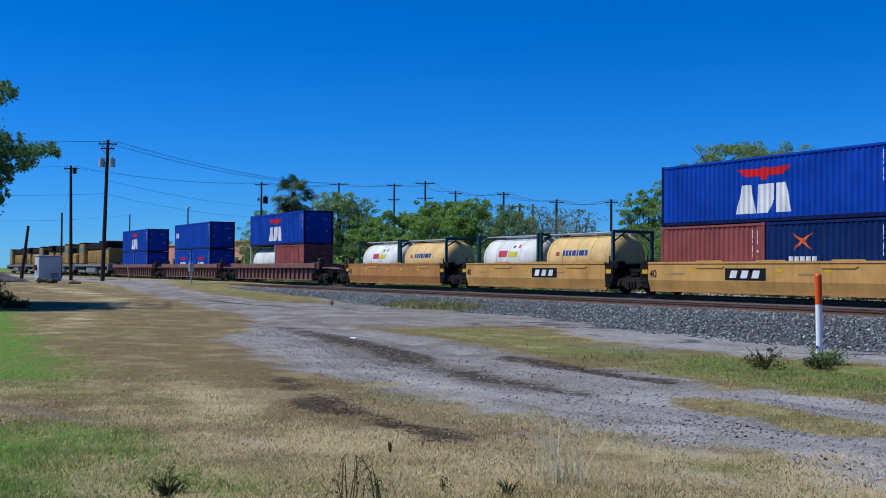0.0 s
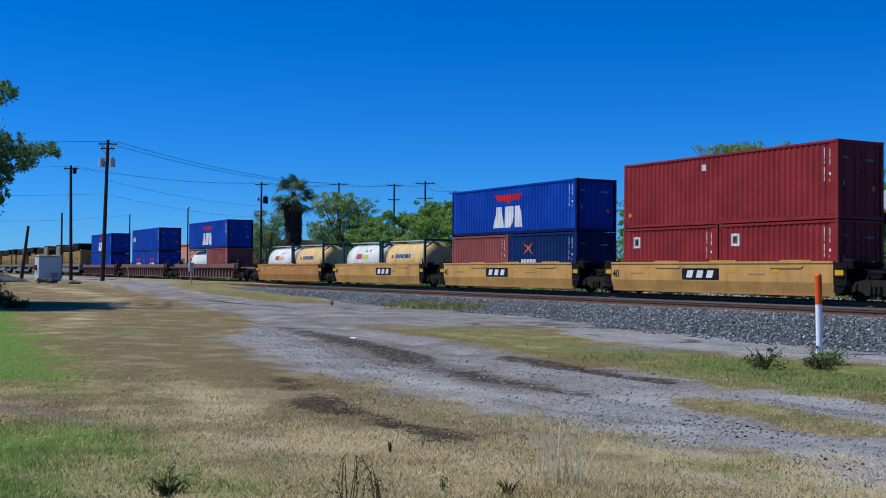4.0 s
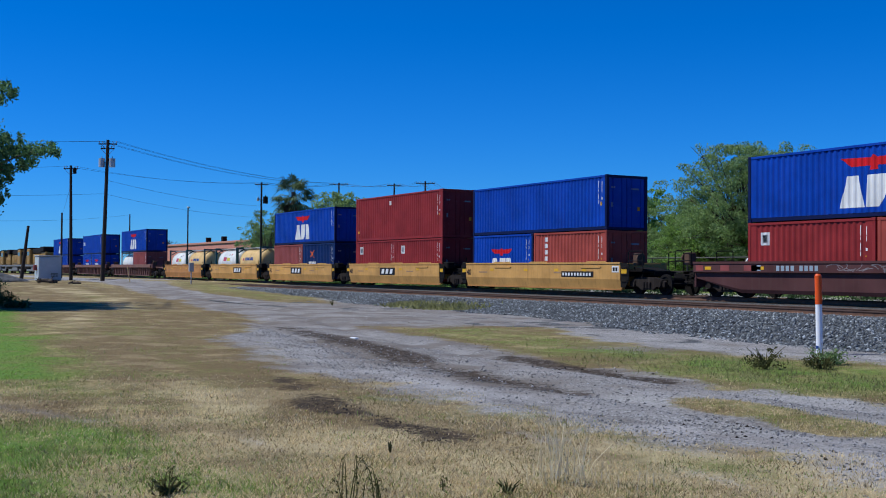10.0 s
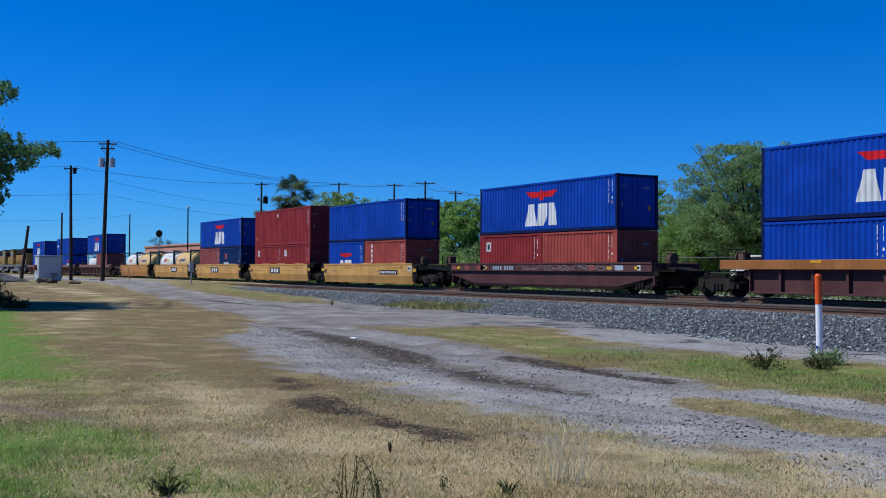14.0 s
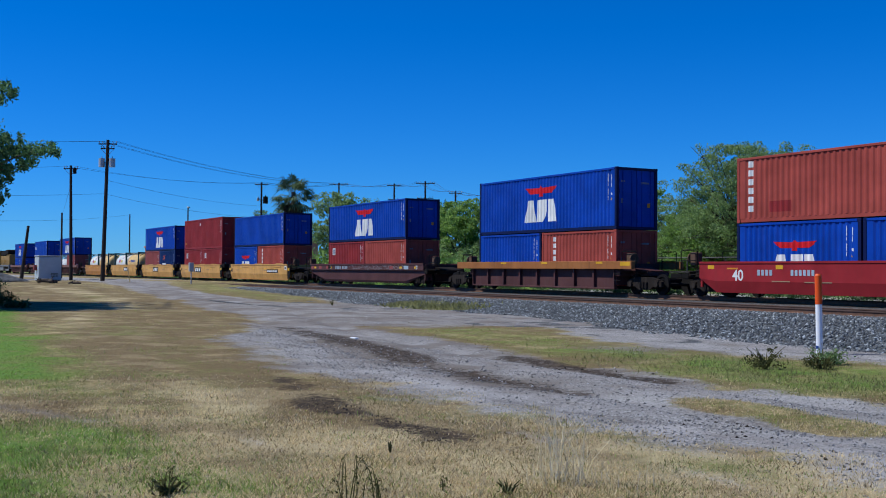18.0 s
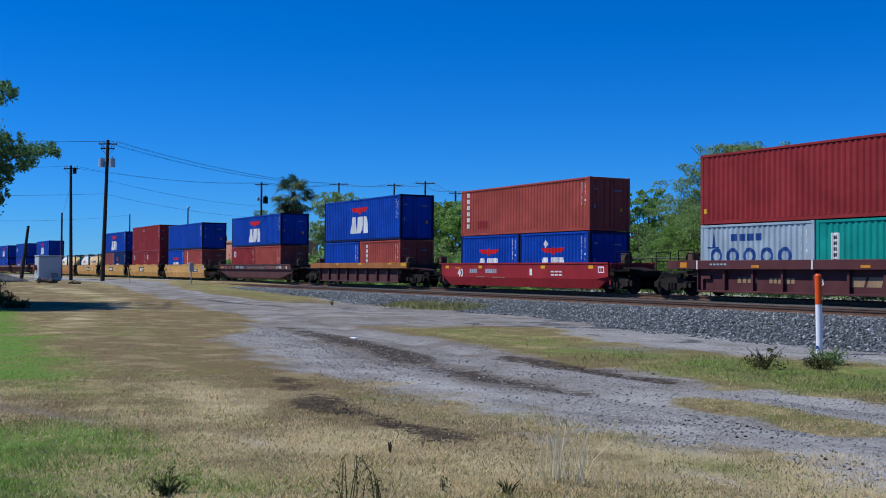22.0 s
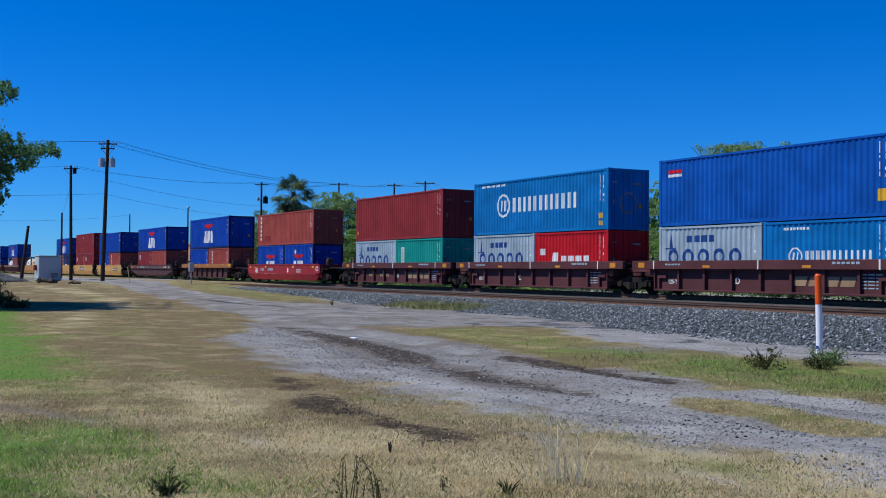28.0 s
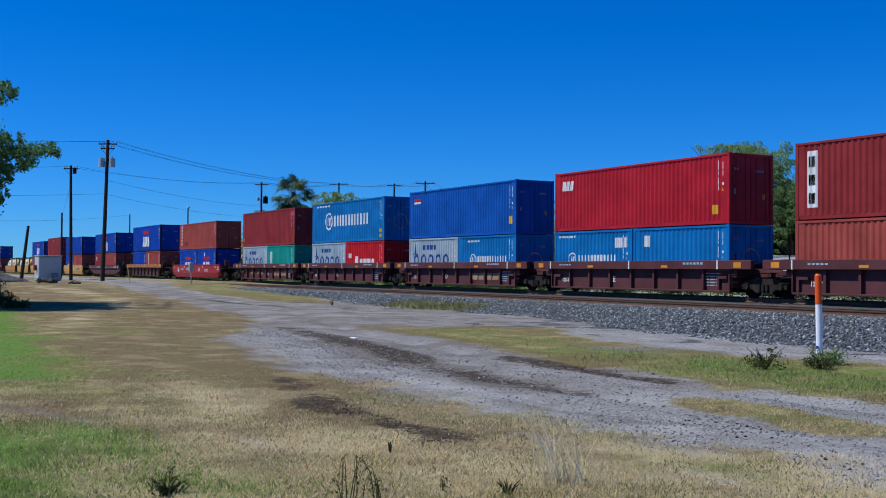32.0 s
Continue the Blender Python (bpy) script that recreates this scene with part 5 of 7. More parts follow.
def ochre_trim(sign, left_tag=True, number=False):
    def trim(c, a, b):
        reflectors(c, [a + 2.6, a + 5.9, b - 2.9, b - 5.2], 1.02)
        for x, s in ((a, -1), (b, 1)):
            bm = bmesh.new()
            prism(bm, [(x + s * 0.01, 0.30), (x + s * 0.35, 0.30), (x + s * 0.58, 0.62), (x + s * 0.58, 1.30), (x + s * 0.40, 1.40), (x + s * 0.01, 1.40)], "y", -SIDE_Y + 0.02, -SIDE_Y + 0.06)
            p = part("end_plate", bm, BLACKISH, c, "dark steel end plate over the truck")
            bm = bmesh.new()
            box(bm, min(x + s * 0.06, x + s * 0.44), max(x + s * 0.06, x + s * 0.44), -SIDE_Y + 0.013, -SIDE_Y + 0.019, 0.92, 1.14)
            part("end_patch", bm, YELMARK, p, "yellow end patch")
        for x in (a + 3.0, a + 6.4, b - 2.6):
            bm = bmesh.new()
            prism(bm, [(x, 1.452), (x + 1.5, 1.452), (x + 1.4, 1.50), (x + 0.1, 1.50)], "y", -SIDE_Y - 0.02, -SIDE_Y + 0.09)
            part("guide_block", bm, YELLOW, c)
        bm = bmesh.new()
        box(bm, a + 0.02, b - 0.02, -SIDE_Y + 0.09, -SIDE_Y + 0.119, 0.165, 0.225)
        part("bottom_flange", bm, YELLOWOLD, c)
        for x in (a + 1.4, a + 8.6):
            plate(c, "data_stencil", x, x + 0.9, 0.92, 0.98, FY, TANMARK, "faded stencilled bar")
        for x in (a + 3.1, b - 3.0):
            bm = bmesh.new()
            prism(bm, [(x, 1.18), (x + 1.5, 1.18), (x + 1.6, 1.26), (x - 0.1, 1.26)], "y", -SIDE_Y - 0.03, -SIDE_Y - 0.001)
            part("rub_rail", bm, YELLOW, c)
        if sign:
            x = sign
            plate(c, "sign_panel", x, x + 2.2, 0.70, 1.18, FY, BLACKMARK, "black sign panel")
            bars(c, x + 0.25, 0.79, 3, 0.36, 0.30, 0.24, FY - 0.002, WHITE, lean=0.1, label="white slanted blocks")
        if left_tag:
            text_mesh(c, "40", a + 0.10, FY - 0.004, 0.78, 0.46, BLACKMARK, "black stencilled figures")
        if number:
            plate(c, "number_panel", b - 4.6, b - 2.0, 0.74, 1.02, FY, BLACKMARK, "black number panel")
            bars(c, b - 4.5, 0.81, 10, 0.13, 0.14, 0.11, FY - 0.002, WHITE, "stencil")
            plate(c, "data_plate", b - 0.05 - 0.55, b - 0.1, 0.98, 1.28, FY - 0.002, WHITE, "white data plate")
            bars(c, b - 0.53, 1.04, 2, 0.14, 0.17, 0.06, FY - 0.004, BLACKMARK, "stencil")
    return trim


OCHRE_LABEL = "ochre yellow articulated well car with plate sides, weathered"
well_car("smooth", -69.75, -56.75, "rusty ochre articulated well car, dirty and stained", [-71.1, -55.2], (True, False, 0.0), YELLOWOLD, ochre_trim(None))
well_car("smooth", -53.65, -40.95, OCHRE_LABEL, [-39.3], (False, False, 0.0), YELLOW, ochre_trim(0.3))
well_car("smooth", -37.85, -25.15, OCHRE_LABEL, [-23.55], (False, False, 0.0), YELLOW, ochre_trim(-1.6))
well_car("smooth", -22.05, -9.25, OCHRE_LABEL, [-7.65], (False, False, 0.0), YELLOW, ochre_trim(-1.6))
well_car("smooth", -6.10, 7.75, OCHRE_LABEL + ", end unit", [9.3], (False, True, 0.0), YELLOW, ochre_trim(None, True, True))


def brown_trim(c, a, b):
    reflectors(c, [a + 0.7, a + 3.6, b - 3.2, b - 1.2], 1.12, 0.36, 0.13)
    bars(c, a + 4.6, 1.08, 4, 0.16, 0.2, 0.08, FY, GREY, "stencil")
    bars(c, a + 5.75, 1.08, 4, 0.16, 0.2, 0.08, FY, GREY, "stencil")
    for x, w, m in ((a + 0.15, 0.45, PINKISH), (a + 1.6, 0.5, PINKISH), (a + 2.9, 0.7, PINKISH), (a + 3.3, 0.5, GREY), (b - 1.0, 0.22, WHITE), (b - 2.6, 0.6, GREY), (b - 4.6, 0.5, PINKISH)):
        plate(c, "touch_up", x, x + w, 1.08, 1.30, FY, m, "faded touched-up patch")
    rng = random.Random(11)
    bm = bmesh.new()
    for i in range(44):
        cx, cz, r = b - 10.6 + 0.19 * i + rng.uniform(-0.2, 0.2), rng.uniform(1.12, 1.24), rng.uniform(0.05, 0.15)
        a0, turn = rng.uniform(0, 6.28), rng.choice((-1, 1)) * rng.uniform(2.4, 5.0)
        x, z = cx + r * math.cos(a0), cz + r * math.sin(a0)
        for k in range(9):
            w = a0 + turn * (k + 1) / 9
            x2, z2 = cx + 0.05 * k + r * 1.3 * math.cos(w), min(1.34, max(1.04, cz + r * math.sin(w)))
            d = Vector((x2 - x, 0, z2 - z))
            if d.length > 0.01:
                n = Vector((-d.z, 0, d.x)).normalized() * 0.013
                bm.faces.new([bm.verts.new(p) for p in ((x - n.x, FY - 0.003, z - n.z), (x2 - n.x, FY - 0.003, z2 - n.z), (x2 + n.x, FY - 0.003, z2 + n.z), (x + n.x, FY - 0.003, z + n.z))])
            x, z = x2, z2
    part("graffiti", bm, SCRAWL, c, "pale scrawled graffiti strokes")


well_car("banded", 12.6, 30.4, "dull brown single well car with graffiti scrawls", [14.2, 29.3], (True, True, 2.6), CARBROWN, brown_trim)


def orange_trim(c, a, b):
    for x in (a + 3.2, a + 7.0, b - 1.2):
        plate(c, "reflector", x, x + 0.5, 1.38, 1.47, -SIDE_Y - 0.112, YELMARK, "yellow reflector patch")
    plate(c, "end_patch", b + 0.6, b + 1.3, 1.28, 1.46, -SIDE_Y - 0.112, YELMARK, "yellow end patch")


well_car("ribbed", 36.2, 48.9, "brown ribbed well car with an orange-brown top chord", [34.2, 50.7], (True, True, 0.0), CARBROWN, orange_trim, 8, ORANGE, (34.7, 50.3))


def red_trim(c, a, b):
    reflectors(c, [a + 0.5, a + 4.2, b - 5.5, b - 1.5], 1.15, 0.36, 0.15)
    text_mesh(c, "40", a + 1.9, FY - 0.004, 0.70, 0.60, WHITE, "white stencilled figures")
    bars(c, a + 3.25, 0.90, 4, 0.14, 0.22, 0.07, FY, GREY, "stencil")
    bars(c, a + 4.95, 0.90, 6, 0.13, 0.22, 0.07, FY, GREY, "stencil")
    plate(c, "data_stencil", a + 4.0, a + 4.9, 0.66, 0.70, FY, TANMARK, "faded stencilled bar")
    plate(c, "data_stencil", a + 5.6, a + 6.9, 0.64, 0.68, FY, TANMARK, "faded stencilled bar")
    plate(c, "reflector", a + 1.6, a + 2.2, 1.14, 1.20, FY, ORPATCH, "orange reflector patch")
    bars(c, a + 9.3, 0.80, 1, 0.22, 0.34, 0.1, FY, WHITE, "data_plate")
    for k in range(2):
        bars(c, a + 11.2, 0.80 + 0.16 * k, 3, 0.26, 0.07, 0.08, FY, WHITE, "stencil")
    plate(c, "data_plate", b - 0.75, b - 0.30, 0.95, 1.25, FY - 0.001, WHITE, "white data plate")
    bars(c, b - 0.70, 1.0, 2, 0.15, 0.19, 0.05, FY - 0.003, CARRED, "stencil")


well_car("smooth", 54.6, 70.4, "red single well car with plate sides and white figures", [54.9, 70.6], (True, True, 0.9), CARRED, red_trim)


def mineral_trim(letter, sign):
    def trim(c, a, b):
        cy = -SIDE_Y - 0.111
        for x in (a - 0.9, a + 3.2, b - 4.0, b + 0.35):
            plate(c, "reflector", x, x + 0.42, 1.20, 1.30 + (0.12 if x < a or x > b else 0), cy, ORPATCH, "orange reflector patch")
        for x in (a + 0.1, (a + b) / 2, b - 0.6):
            plate(c, "splice_strip", x, x + 0.07, 1.14, 1.50, cy, WHITE, "pale strip on the chord")
        bars(c, a + 0.9, 1.30, 5, 0.14, 0.07, 0.06, cy, GREY, "stencil")
        bars(c, b - 2.6, 1.33, 6, 0.15, 0.09, 0.06, cy, GREY, "stencil")
        py = -SIDE_Y + 0.157
        if letter == "B":
            bars(c, a + 2.2, 0.60, 4, 0.2, 0.22, 0.08, py, TANMARK, "stencil")
            bars(c, a + 3.9, 0.60, 6, 0.16, 0.22, 0.06, py, TANMARK, "stencil")
        else:
            text_mesh(c, "125-T", a + 0.78, py - 0.004, 0.52, 0.245, WHITE, "white stencilled figures")
        if letter:
            text_mesh(c, letter, a + 4.80 if letter != "B" else a + 6.35, py - 0.004, 0.56, 0.36, WHITE, "white stencilled letter")
        if sign:
            bars(c, b - 4.7, 0.52, 4, 0.62, 0.36, 0.12, py, TANMARK, lean=0.12, label="worn tan slanted blocks")
        for k in range(5):
            bars(c, b - 1.6, 0.46 + 0.12 * k, 3, 0.28, 0.045, 0.06, py, GREY, "stencil")
        for x in (a + 0.2, b - 0.75):
            bm = bmesh.new()
            prism(bm, [(x, 0.30), (x + 0.12, 0.30), (x + 0.12, 0.75), (x + 0.55, 0.75), (x + 0.55, 0.87), (x, 0.87)], "y", -SIDE_Y + 0.05, -SIDE_Y + 0.158)
            part("jacking_bracket", bm, CARPURPLE, c)
    return trim


MINERAL = "mineral brown articulated well car with ribbed sides, graffiti on the chord"
FIVE = [(76.35, 88.75, "B", True), (92.0, 104.5, "C", False), (107.8, 120.3, "D", True), (123.6, 136.05, "E", False), (139.3, 151.8, "", True)]
for i, (p, q, letter, sign) in enumerate(FIVE):
    tr = [q + 1.6] if i else [74.5, q + 1.5]
    well_car("ribbed", p, q, MINERAL, tr, (i == 0, i == 4, 0.0) if i in (0, 4) else (False, False, 0.0), CARPURPLE, mineral_trim(letter, sign), 8, CARPURPLE, (p - 1.7 if i == 0 else p - 1.35, q + 1.3))


def front_trim(c, a, b):
    bm = bmesh.new()
    for d, x in ((-1, a - 1.5), (1, b + 0.1)):
        box(bm, x, x + 1.4, -SIDE_Y, -SIDE_Y + 0.3, 1.05, 1.55, 0.04)
    part("corner_box", bm, CARBROWN, c)


for xc in (-132.0, -108.6, -85.2):
    well_car("ribbed", xc - 8.7, xc + 8.7, "dark brown ribbed single well car", [xc - 10.0, xc + 10.0], (True, True, 0.0), DUSTBROWN, front_trim, 19, DUSTBROWN, (xc - 9.6, xc + 9.6))

# ---- train: locomotives ----


def locomotive(x_front, flip, label):
    """A six-axle hood engine: frame, walkway, long hood, radiators, cab, nose, tank, trucks, handrails."""
    L = 22.6
    c = thing("locomotive", (x_front + L / 2, YC, RZ), label, "locomotive", "engines at the head of the train")
    s = -1 if flip else 1
    def m(x0, x1, y0, y1, z0, z1, bev=0.03):
        bm = bmesh.new()
        a, b = sorted((s * x0, s * x1))
        return box(bm, a, b, y0, y1, z0, z1, bev)
    part("frame", m(-L / 2 + 0.6, L / 2 - 0.6, -1.5, 1.5, 1.25, 1.60), LOCOGREY, c)
    part("long_hood", m(-4.3, L / 2 - 4.6, -0.95, 0.95, 1.602, 3.45, 0.06), LOCOYEL, c, "yellow engine hood")
    part("radiator_section", m(L / 2 - 4.597, L / 2 - 0.9, -1.25, 1.25, 1.602, 3.7, 0.08), LOCOYEL, c)
    part("radiator_wing", m(L / 2 - 4.9, L / 2 - 1.2, -1.5, 1.5, 3.702, 4.62, 0.15), BLACKISH, c)
    part("hood_roof", m(-4.25, L / 2 - 4.95, -0.94, 0.94, 3.452, 4.45, 0.2), BLACKISH, c, "sooty hood roof")
    part("exhaust_stack", m(0.5, 1.6, -0.4, 0.4, 4.452, 4.75, 0.03), BLACKISH, c)
    cab = part("cab", m(-7.4, -4.303, -1.5, 1.5, 1.602, 4.45, 0.15), LOCOYEL, c)
    part("cab_roof", m(-7.5, -4.2, -1.48, 1.48, 4.452, 4.62, 0.06), BLACKISH, c)
    for y in (-1.503, 1.478):
        for x in (-6.9, -5.7):
            part("side_window", m(x, x + 0.95, y, y + 0.025, 3.25, 3.95, 0), GLASS, cab)
    for y in (-1.2, 0.25):
        part("windscreen", m(-7.425, -7.403, y, y + 0.95, 3.3, 4.0, 0), GLASS, cab)
    part("nose", m(-10.2, -7.405, -0.9, 0.9, 1.602, 3.2, 0.2), LOCOYEL, c)
    part("anticlimber", m(-L / 2, -L / 2 + 0.59, -1.5, 1.5, 0.75, 1.65, 0.05), LOCOGREY, c)
    part("anticlimber", m(L / 2 - 0.59, L / 2, -1.5, 1.5, 0.75, 1.65, 0.05), LOCOGREY, c)
    part("fuel_tank", m(-3.2, 3.2, -1.4, 1.4, 0.30, 1.245, 0.2), LOCOGREY, c)
    for k in range(7):
        part("hood_door", m(-3.7 + k * 1.5, -2.5 + k * 1.5, -0.975, -0.952, 1.85, 3.3, 0), LOCOYEL, c)
    for y in (-1.44, 1.44):
        bm = bmesh.new()
        for k in range(13):
            tube(bm, (s * (-4.0 + k * 1.15), y, 1.6), (s * (-4.0 + k * 1.15), y, 2.6), 0.022, seg=5)
        tube(bm, (s * -4.0, y, 2.58), (s * 9.8, y, 2.58), 0.022, seg=5)
        part("handrail", bm, LOCOYEL, c)
    for x in (-7.0, 7.0):
        b = part("truck", m(x - 2.5, x + 2.5, -1.1, 1.1, 0.55, 1.0, 0.05), BLACKISH, c, "black six-wheel truck")
        for k in (-1.8, 0, 1.8):
            bm = bmesh.new()
            for yy in (-GAUGE, GAUGE):
                tube(bm, (0, yy - 0.07, 0), (0, yy + 0.07, 0), 0.52, seg=18)
            tube(bm, (0, -1.05, 0), (0, 1.05, 0), 0.09, seg=8)
            w = part("wheelset", bm, BLACKISH, b, at=(s * x + k, 0, 0.522))
            WHEELSETS.append((w, s * x + k, 0.522, 0.522))
        for yy in (-1.2, 1.12):
            part("side_frame", m(x - 2.5, x + 2.5, yy, yy + 0.08, 0.42, 0.78, 0.02), LOCOGREY, b)
    MOVERS.append(c)
    return c


for k in range(4):
    locomotive(-143.9 - 22.9 * (k + 1), k in (1, 2), "yellow and grey diesel locomotive with a sooty roof")

# ---- vegetation ----
LEAF_BRIGHT = foliage("spring_leaf", (0.15, 0.275, 0.06), (0.34, 0.51, 0.15), 0.62)
LEAF_MID = foliage("mid_green_leaf", (0.14, 0.23, 0.09), (0.27, 0.40, 0.16), 0.62)
LEAF_SAGE = foliage("sage_green_leaf", (0.17, 0.275, 0.10), (0.33, 0.46, 0.185), 0.62)
LEAF_DARK = foliage("dark_green_leaf", (0.025, 0.06, 0.02), (0.08, 0.15, 0.05), 0.35)
LEAF_PALE = foliage("pale_grey_leaf", (0.15, 0.18, 0.09), (0.30, 0.33, 0.17), 0.45)
LEAF_VERGE = foliage("verge_tree_leaf", (0.030, 0.085, 0.034), (0.15, 0.31, 0.115), 0.42)
PALM_LEAF = foliage("palm_frond_leaf", (0.035, 0.075, 0.035), (0.19, 0.26, 0.13), 0.25, 0.4)
PALM_DEAD = foliage("dead_palm_frond", (0.045, 0.030, 0.024), (0.125, 0.080, 0.058), 0.1, 0.8)
GRASS_DRY = grass_blade("dry_grass_blade", (0.38, 0.305, 0.155), (0.74, 0.63, 0.37), (0.33, 0.23, 0.12), (0.33, 0.33, 0.12), 0.5, 0.7)
GRASS_STRAW = foliage("pale_straw_blade", (0.56, 0.43, 0.235), (0.92, 0.77, 0.49), 0.5, 0.7)
GRASS_GREEN = foliage("green_grass_blade", (0.13, 0.23, 0.035), (0.36, 0.50, 0.12), 0.5, 0.6)
GRASS_OLIVE = foliage("olive_grass_blade", (0.13, 0.145, 0.05), (0.43, 0.42, 0.185), 0.5, 0.65)
STALK = foliage("straw_stalk", (0.64, 0.53, 0.33), (0.86, 0.78, 0.56), 0.35, 0.7)
WEED = foliage("dark_weed", (0.05, 0.055, 0.02), (0.14, 0.14, 0.04), 0.3, 0.7)


def cloud_mesh(name, verts, faces_per, n, material):
    """Many like faces from one array of corners: n items of faces_per corners."""
    me = bpy.data.meshes.new(name)
    me.vertices.add(len(verts))
    me.vertices.foreach_set("co", verts.reshape(-1).astype(np.float32))
    me.loops.add(n * faces_per)
    me.loops.foreach_set("vertex_index", np.arange(n * faces_per, dtype=np.int32))
    me.polygons.add(n)
    me.polygons.foreach_set("loop_start", np.arange(0, n * faces_per, faces_per, dtype=np.int32))
    me.update(calc_edges=True)
    me.materials.append(material)
    return me


def leaf_cloud(rng, centres, radii, per, size, lean=0.35):
    """Leaf blades as pointed quads in soft shells round the clump centres."""
    out = []
    for c, r in zip(centres, radii):
        n = int(per * r * r)
        d = np.clip(rng.normal(0, 0.52, (n, 3)), -1.3, 1.3)
        p = np.array(c) + d * np.array([r, r, r * 0.75])
        a = rng.normal(0, 1, (n, 3))
        a[:, 2] -= lean
        a /= np.linalg.norm(a, axis=1)[:, None]
        b = np.cross(a, rng.normal(0, 1, (n, 3)))
        b /= np.linalg.norm(b, axis=1)[:, None] + 1e-9
        s = size * rng.uniform(0.6, 1.4, (n, 1))
        out.append(np.stack([p - a * s, p + b * s * 0.42, p + a * s, p - b * s * 0.42], 1))
    v = np.concatenate(out).reshape(-1, 3)
    return v, len(v) // 4


def limbs(bm, rng, base, tips, r0, fork):
    """Trunk to a fork, then bent limbs to each tip."""
    base, fork = Vector(base), Vector(fork)
    mid = base.lerp(fork, 0.5) + Vector((rng.uniform(-0.12, 0.12), rng.uniform(-0.12, 0.12), 0))
    tube(bm, base, mid, r0, r0 * 0.8, 9)
    tube(bm, mid, fork, r0 * 0.8, r0 * 0.62, 9)
    for t in tips:
        t = Vector(t)
        k1 = fork.lerp(t, 0.45) + Vector((rng.uniform(-0.3, 0.3), rng.uniform(-0.3, 0.3), rng.uniform(0.0, 0.4)))
        tube(bm, fork, k1, r0 * 0.42, r0 * 0.26, 6)
        tube(bm, k1, t, r0 * 0.26, r0 * 0.06, 5)
        for _ in range(3):
            q = k1.lerp(t, rng.uniform(0.2, 0.9))
            tube(bm, q, q + Vector((rng.uniform(-0.8, 0.8), rng.uniform(-0.8, 0.8), rng.uniform(0.1, 0.8))), r0 * 0.10, r0 * 0.03, 4, False)
    return bm


def leaf_shells(rng, centres, radii, per, size):
    """Leafy twig ends: blades lie roughly along the skin of each small clump, so that it has a lit and a shaded side."""
    out = []
    for c, r in zip(centres, radii):
        n = max(8, int(per * r * r))
        d = rng.normal(0, 1, (n, 3))
        d[:, 2] += 0.25
        d /= np.linalg.norm(d, axis=1)[:, None]
        stretch = rng.uniform(0.75, 1.3, 3) * np.array([1.0, 1.0, 0.72])
        p = np.array(c) + d * stretch * r * (rng.uniform(0.25, 1.0, (n, 1)) ** 0.4 + rng.exponential(0.10, (n, 1)))
        nr = d + rng.normal(0, 0.8, (n, 3))
        a = np.cross(nr, rng.normal(0, 1, (n, 3)))
        a /= np.linalg.norm(a, axis=1)[:, None] + 1e-9
        b = np.cross(nr, a)
        b /= np.linalg.norm(b, axis=1)[:, None] + 1e-9
        s = size * rng.uniform(0.55, 1.45, (n, 1))
        out.append(np.stack([p - a * s, p + b * s * 0.45, p + a * s, p - b * s * 0.45], 1))
    v = np.concatenate(out).reshape(-1, 3)
    return v, len(v) // 4


def tree(name, x, y, height, width, leaf, label, seed, per=150, size=0.16, clumps=26, low=0.25, depth=None, z0=0.4, group="trees behind the railway", lean=0.35):
    rng = np.random.RandomState(seed)
    pr = random.Random(seed)
    ob = thing(name, (x, y, z0), label, "tree", group)
    cs, rs, tips = [], [], []
    depth = depth or width
    boughs = max(14, clumps // 2)
    for i in range(boughs):
        u = (i + rng.uniform(0.1, 0.9)) / boughs
        zz = height * (low + (0.93 - low) * u)
        taper = math.sin(math.pi * min(1, 0.22 + 0.74 * u)) ** 0.6
        a, q = i * 2.4 + rng.uniform(-0.5, 0.5), rng.uniform(0.2, 1.0) ** 0.5
        c = np.array([math.cos(a) * q * width * 0.42 * taper, math.sin(a) * q * depth * 0.42 * taper, zz])
        tips.append(tuple(c))
        for _ in range(20):
            r = rng.uniform(0.022, 0.066) * width
            p = c + rng.normal(0, 1, 3) * np.array([0.105, 0.105, 0.070]) * width
            cs.append((p[0], p[1], min(max(p[2], height * low * 0.8), height - r * 0.6)))
            rs.append(r)
    v, n = leaf_shells(rng, cs, rs, per * 3.3, size * 0.72)
    bm = limbs(bmesh.new(), pr, (0, 0, -0.3), tips + cs[::9], max(0.10, height * 0.024), (0, 0, height * low * 0.9 + 0.4))
    part("trunk", bm, BARK, ob)
    part("crown", cloud_mesh("crown", v, 4, n, leaf), leaf, ob)
    return ob


# behind the railway, from the near end to the far end
tree("tree", -47.2, 46.5, 8.7, 8.4, LEAF_SAGE, "broad grey-green tree with an open crown", 1, 260, 0.09, 60, 0.30)
tree("tree", -56.4, 49.5, 6.2, 5.8, LEAF_SAGE, "sage green bushy tree behind the tracks", 55, 300, 0.09, 46, 0.06)
tree("tree", -52.4, 47.6, 5.2, 5.4, LEAF_BRIGHT, "bright green bushy tree behind the tracks", 56, 300, 0.09, 46, 0.30)
tree("tree", -43.0, 50.0, 7.6, 6.0, LEAF_BRIGHT, "bright green full tree", 2, 330, 0.105, 52, 0.06)
tree("tree", -38.6, 51.0, 8.3, 6.2, LEAF_BRIGHT, "bright green full tree", 3, 330, 0.105, 52, 0.06)
tree("tree", -43.6, 46.6, 6.3, 4.8, LEAF_MID, "mid green shrubby tree", 4, 380, 0.09, 46, 0.26)
tree("tree", -47.6, 49.0, 5.6, 4.6, LEAF_SAGE, "sage green spreading young tree behind the tracks", 43, 330, 0.095, 44, 0.30)
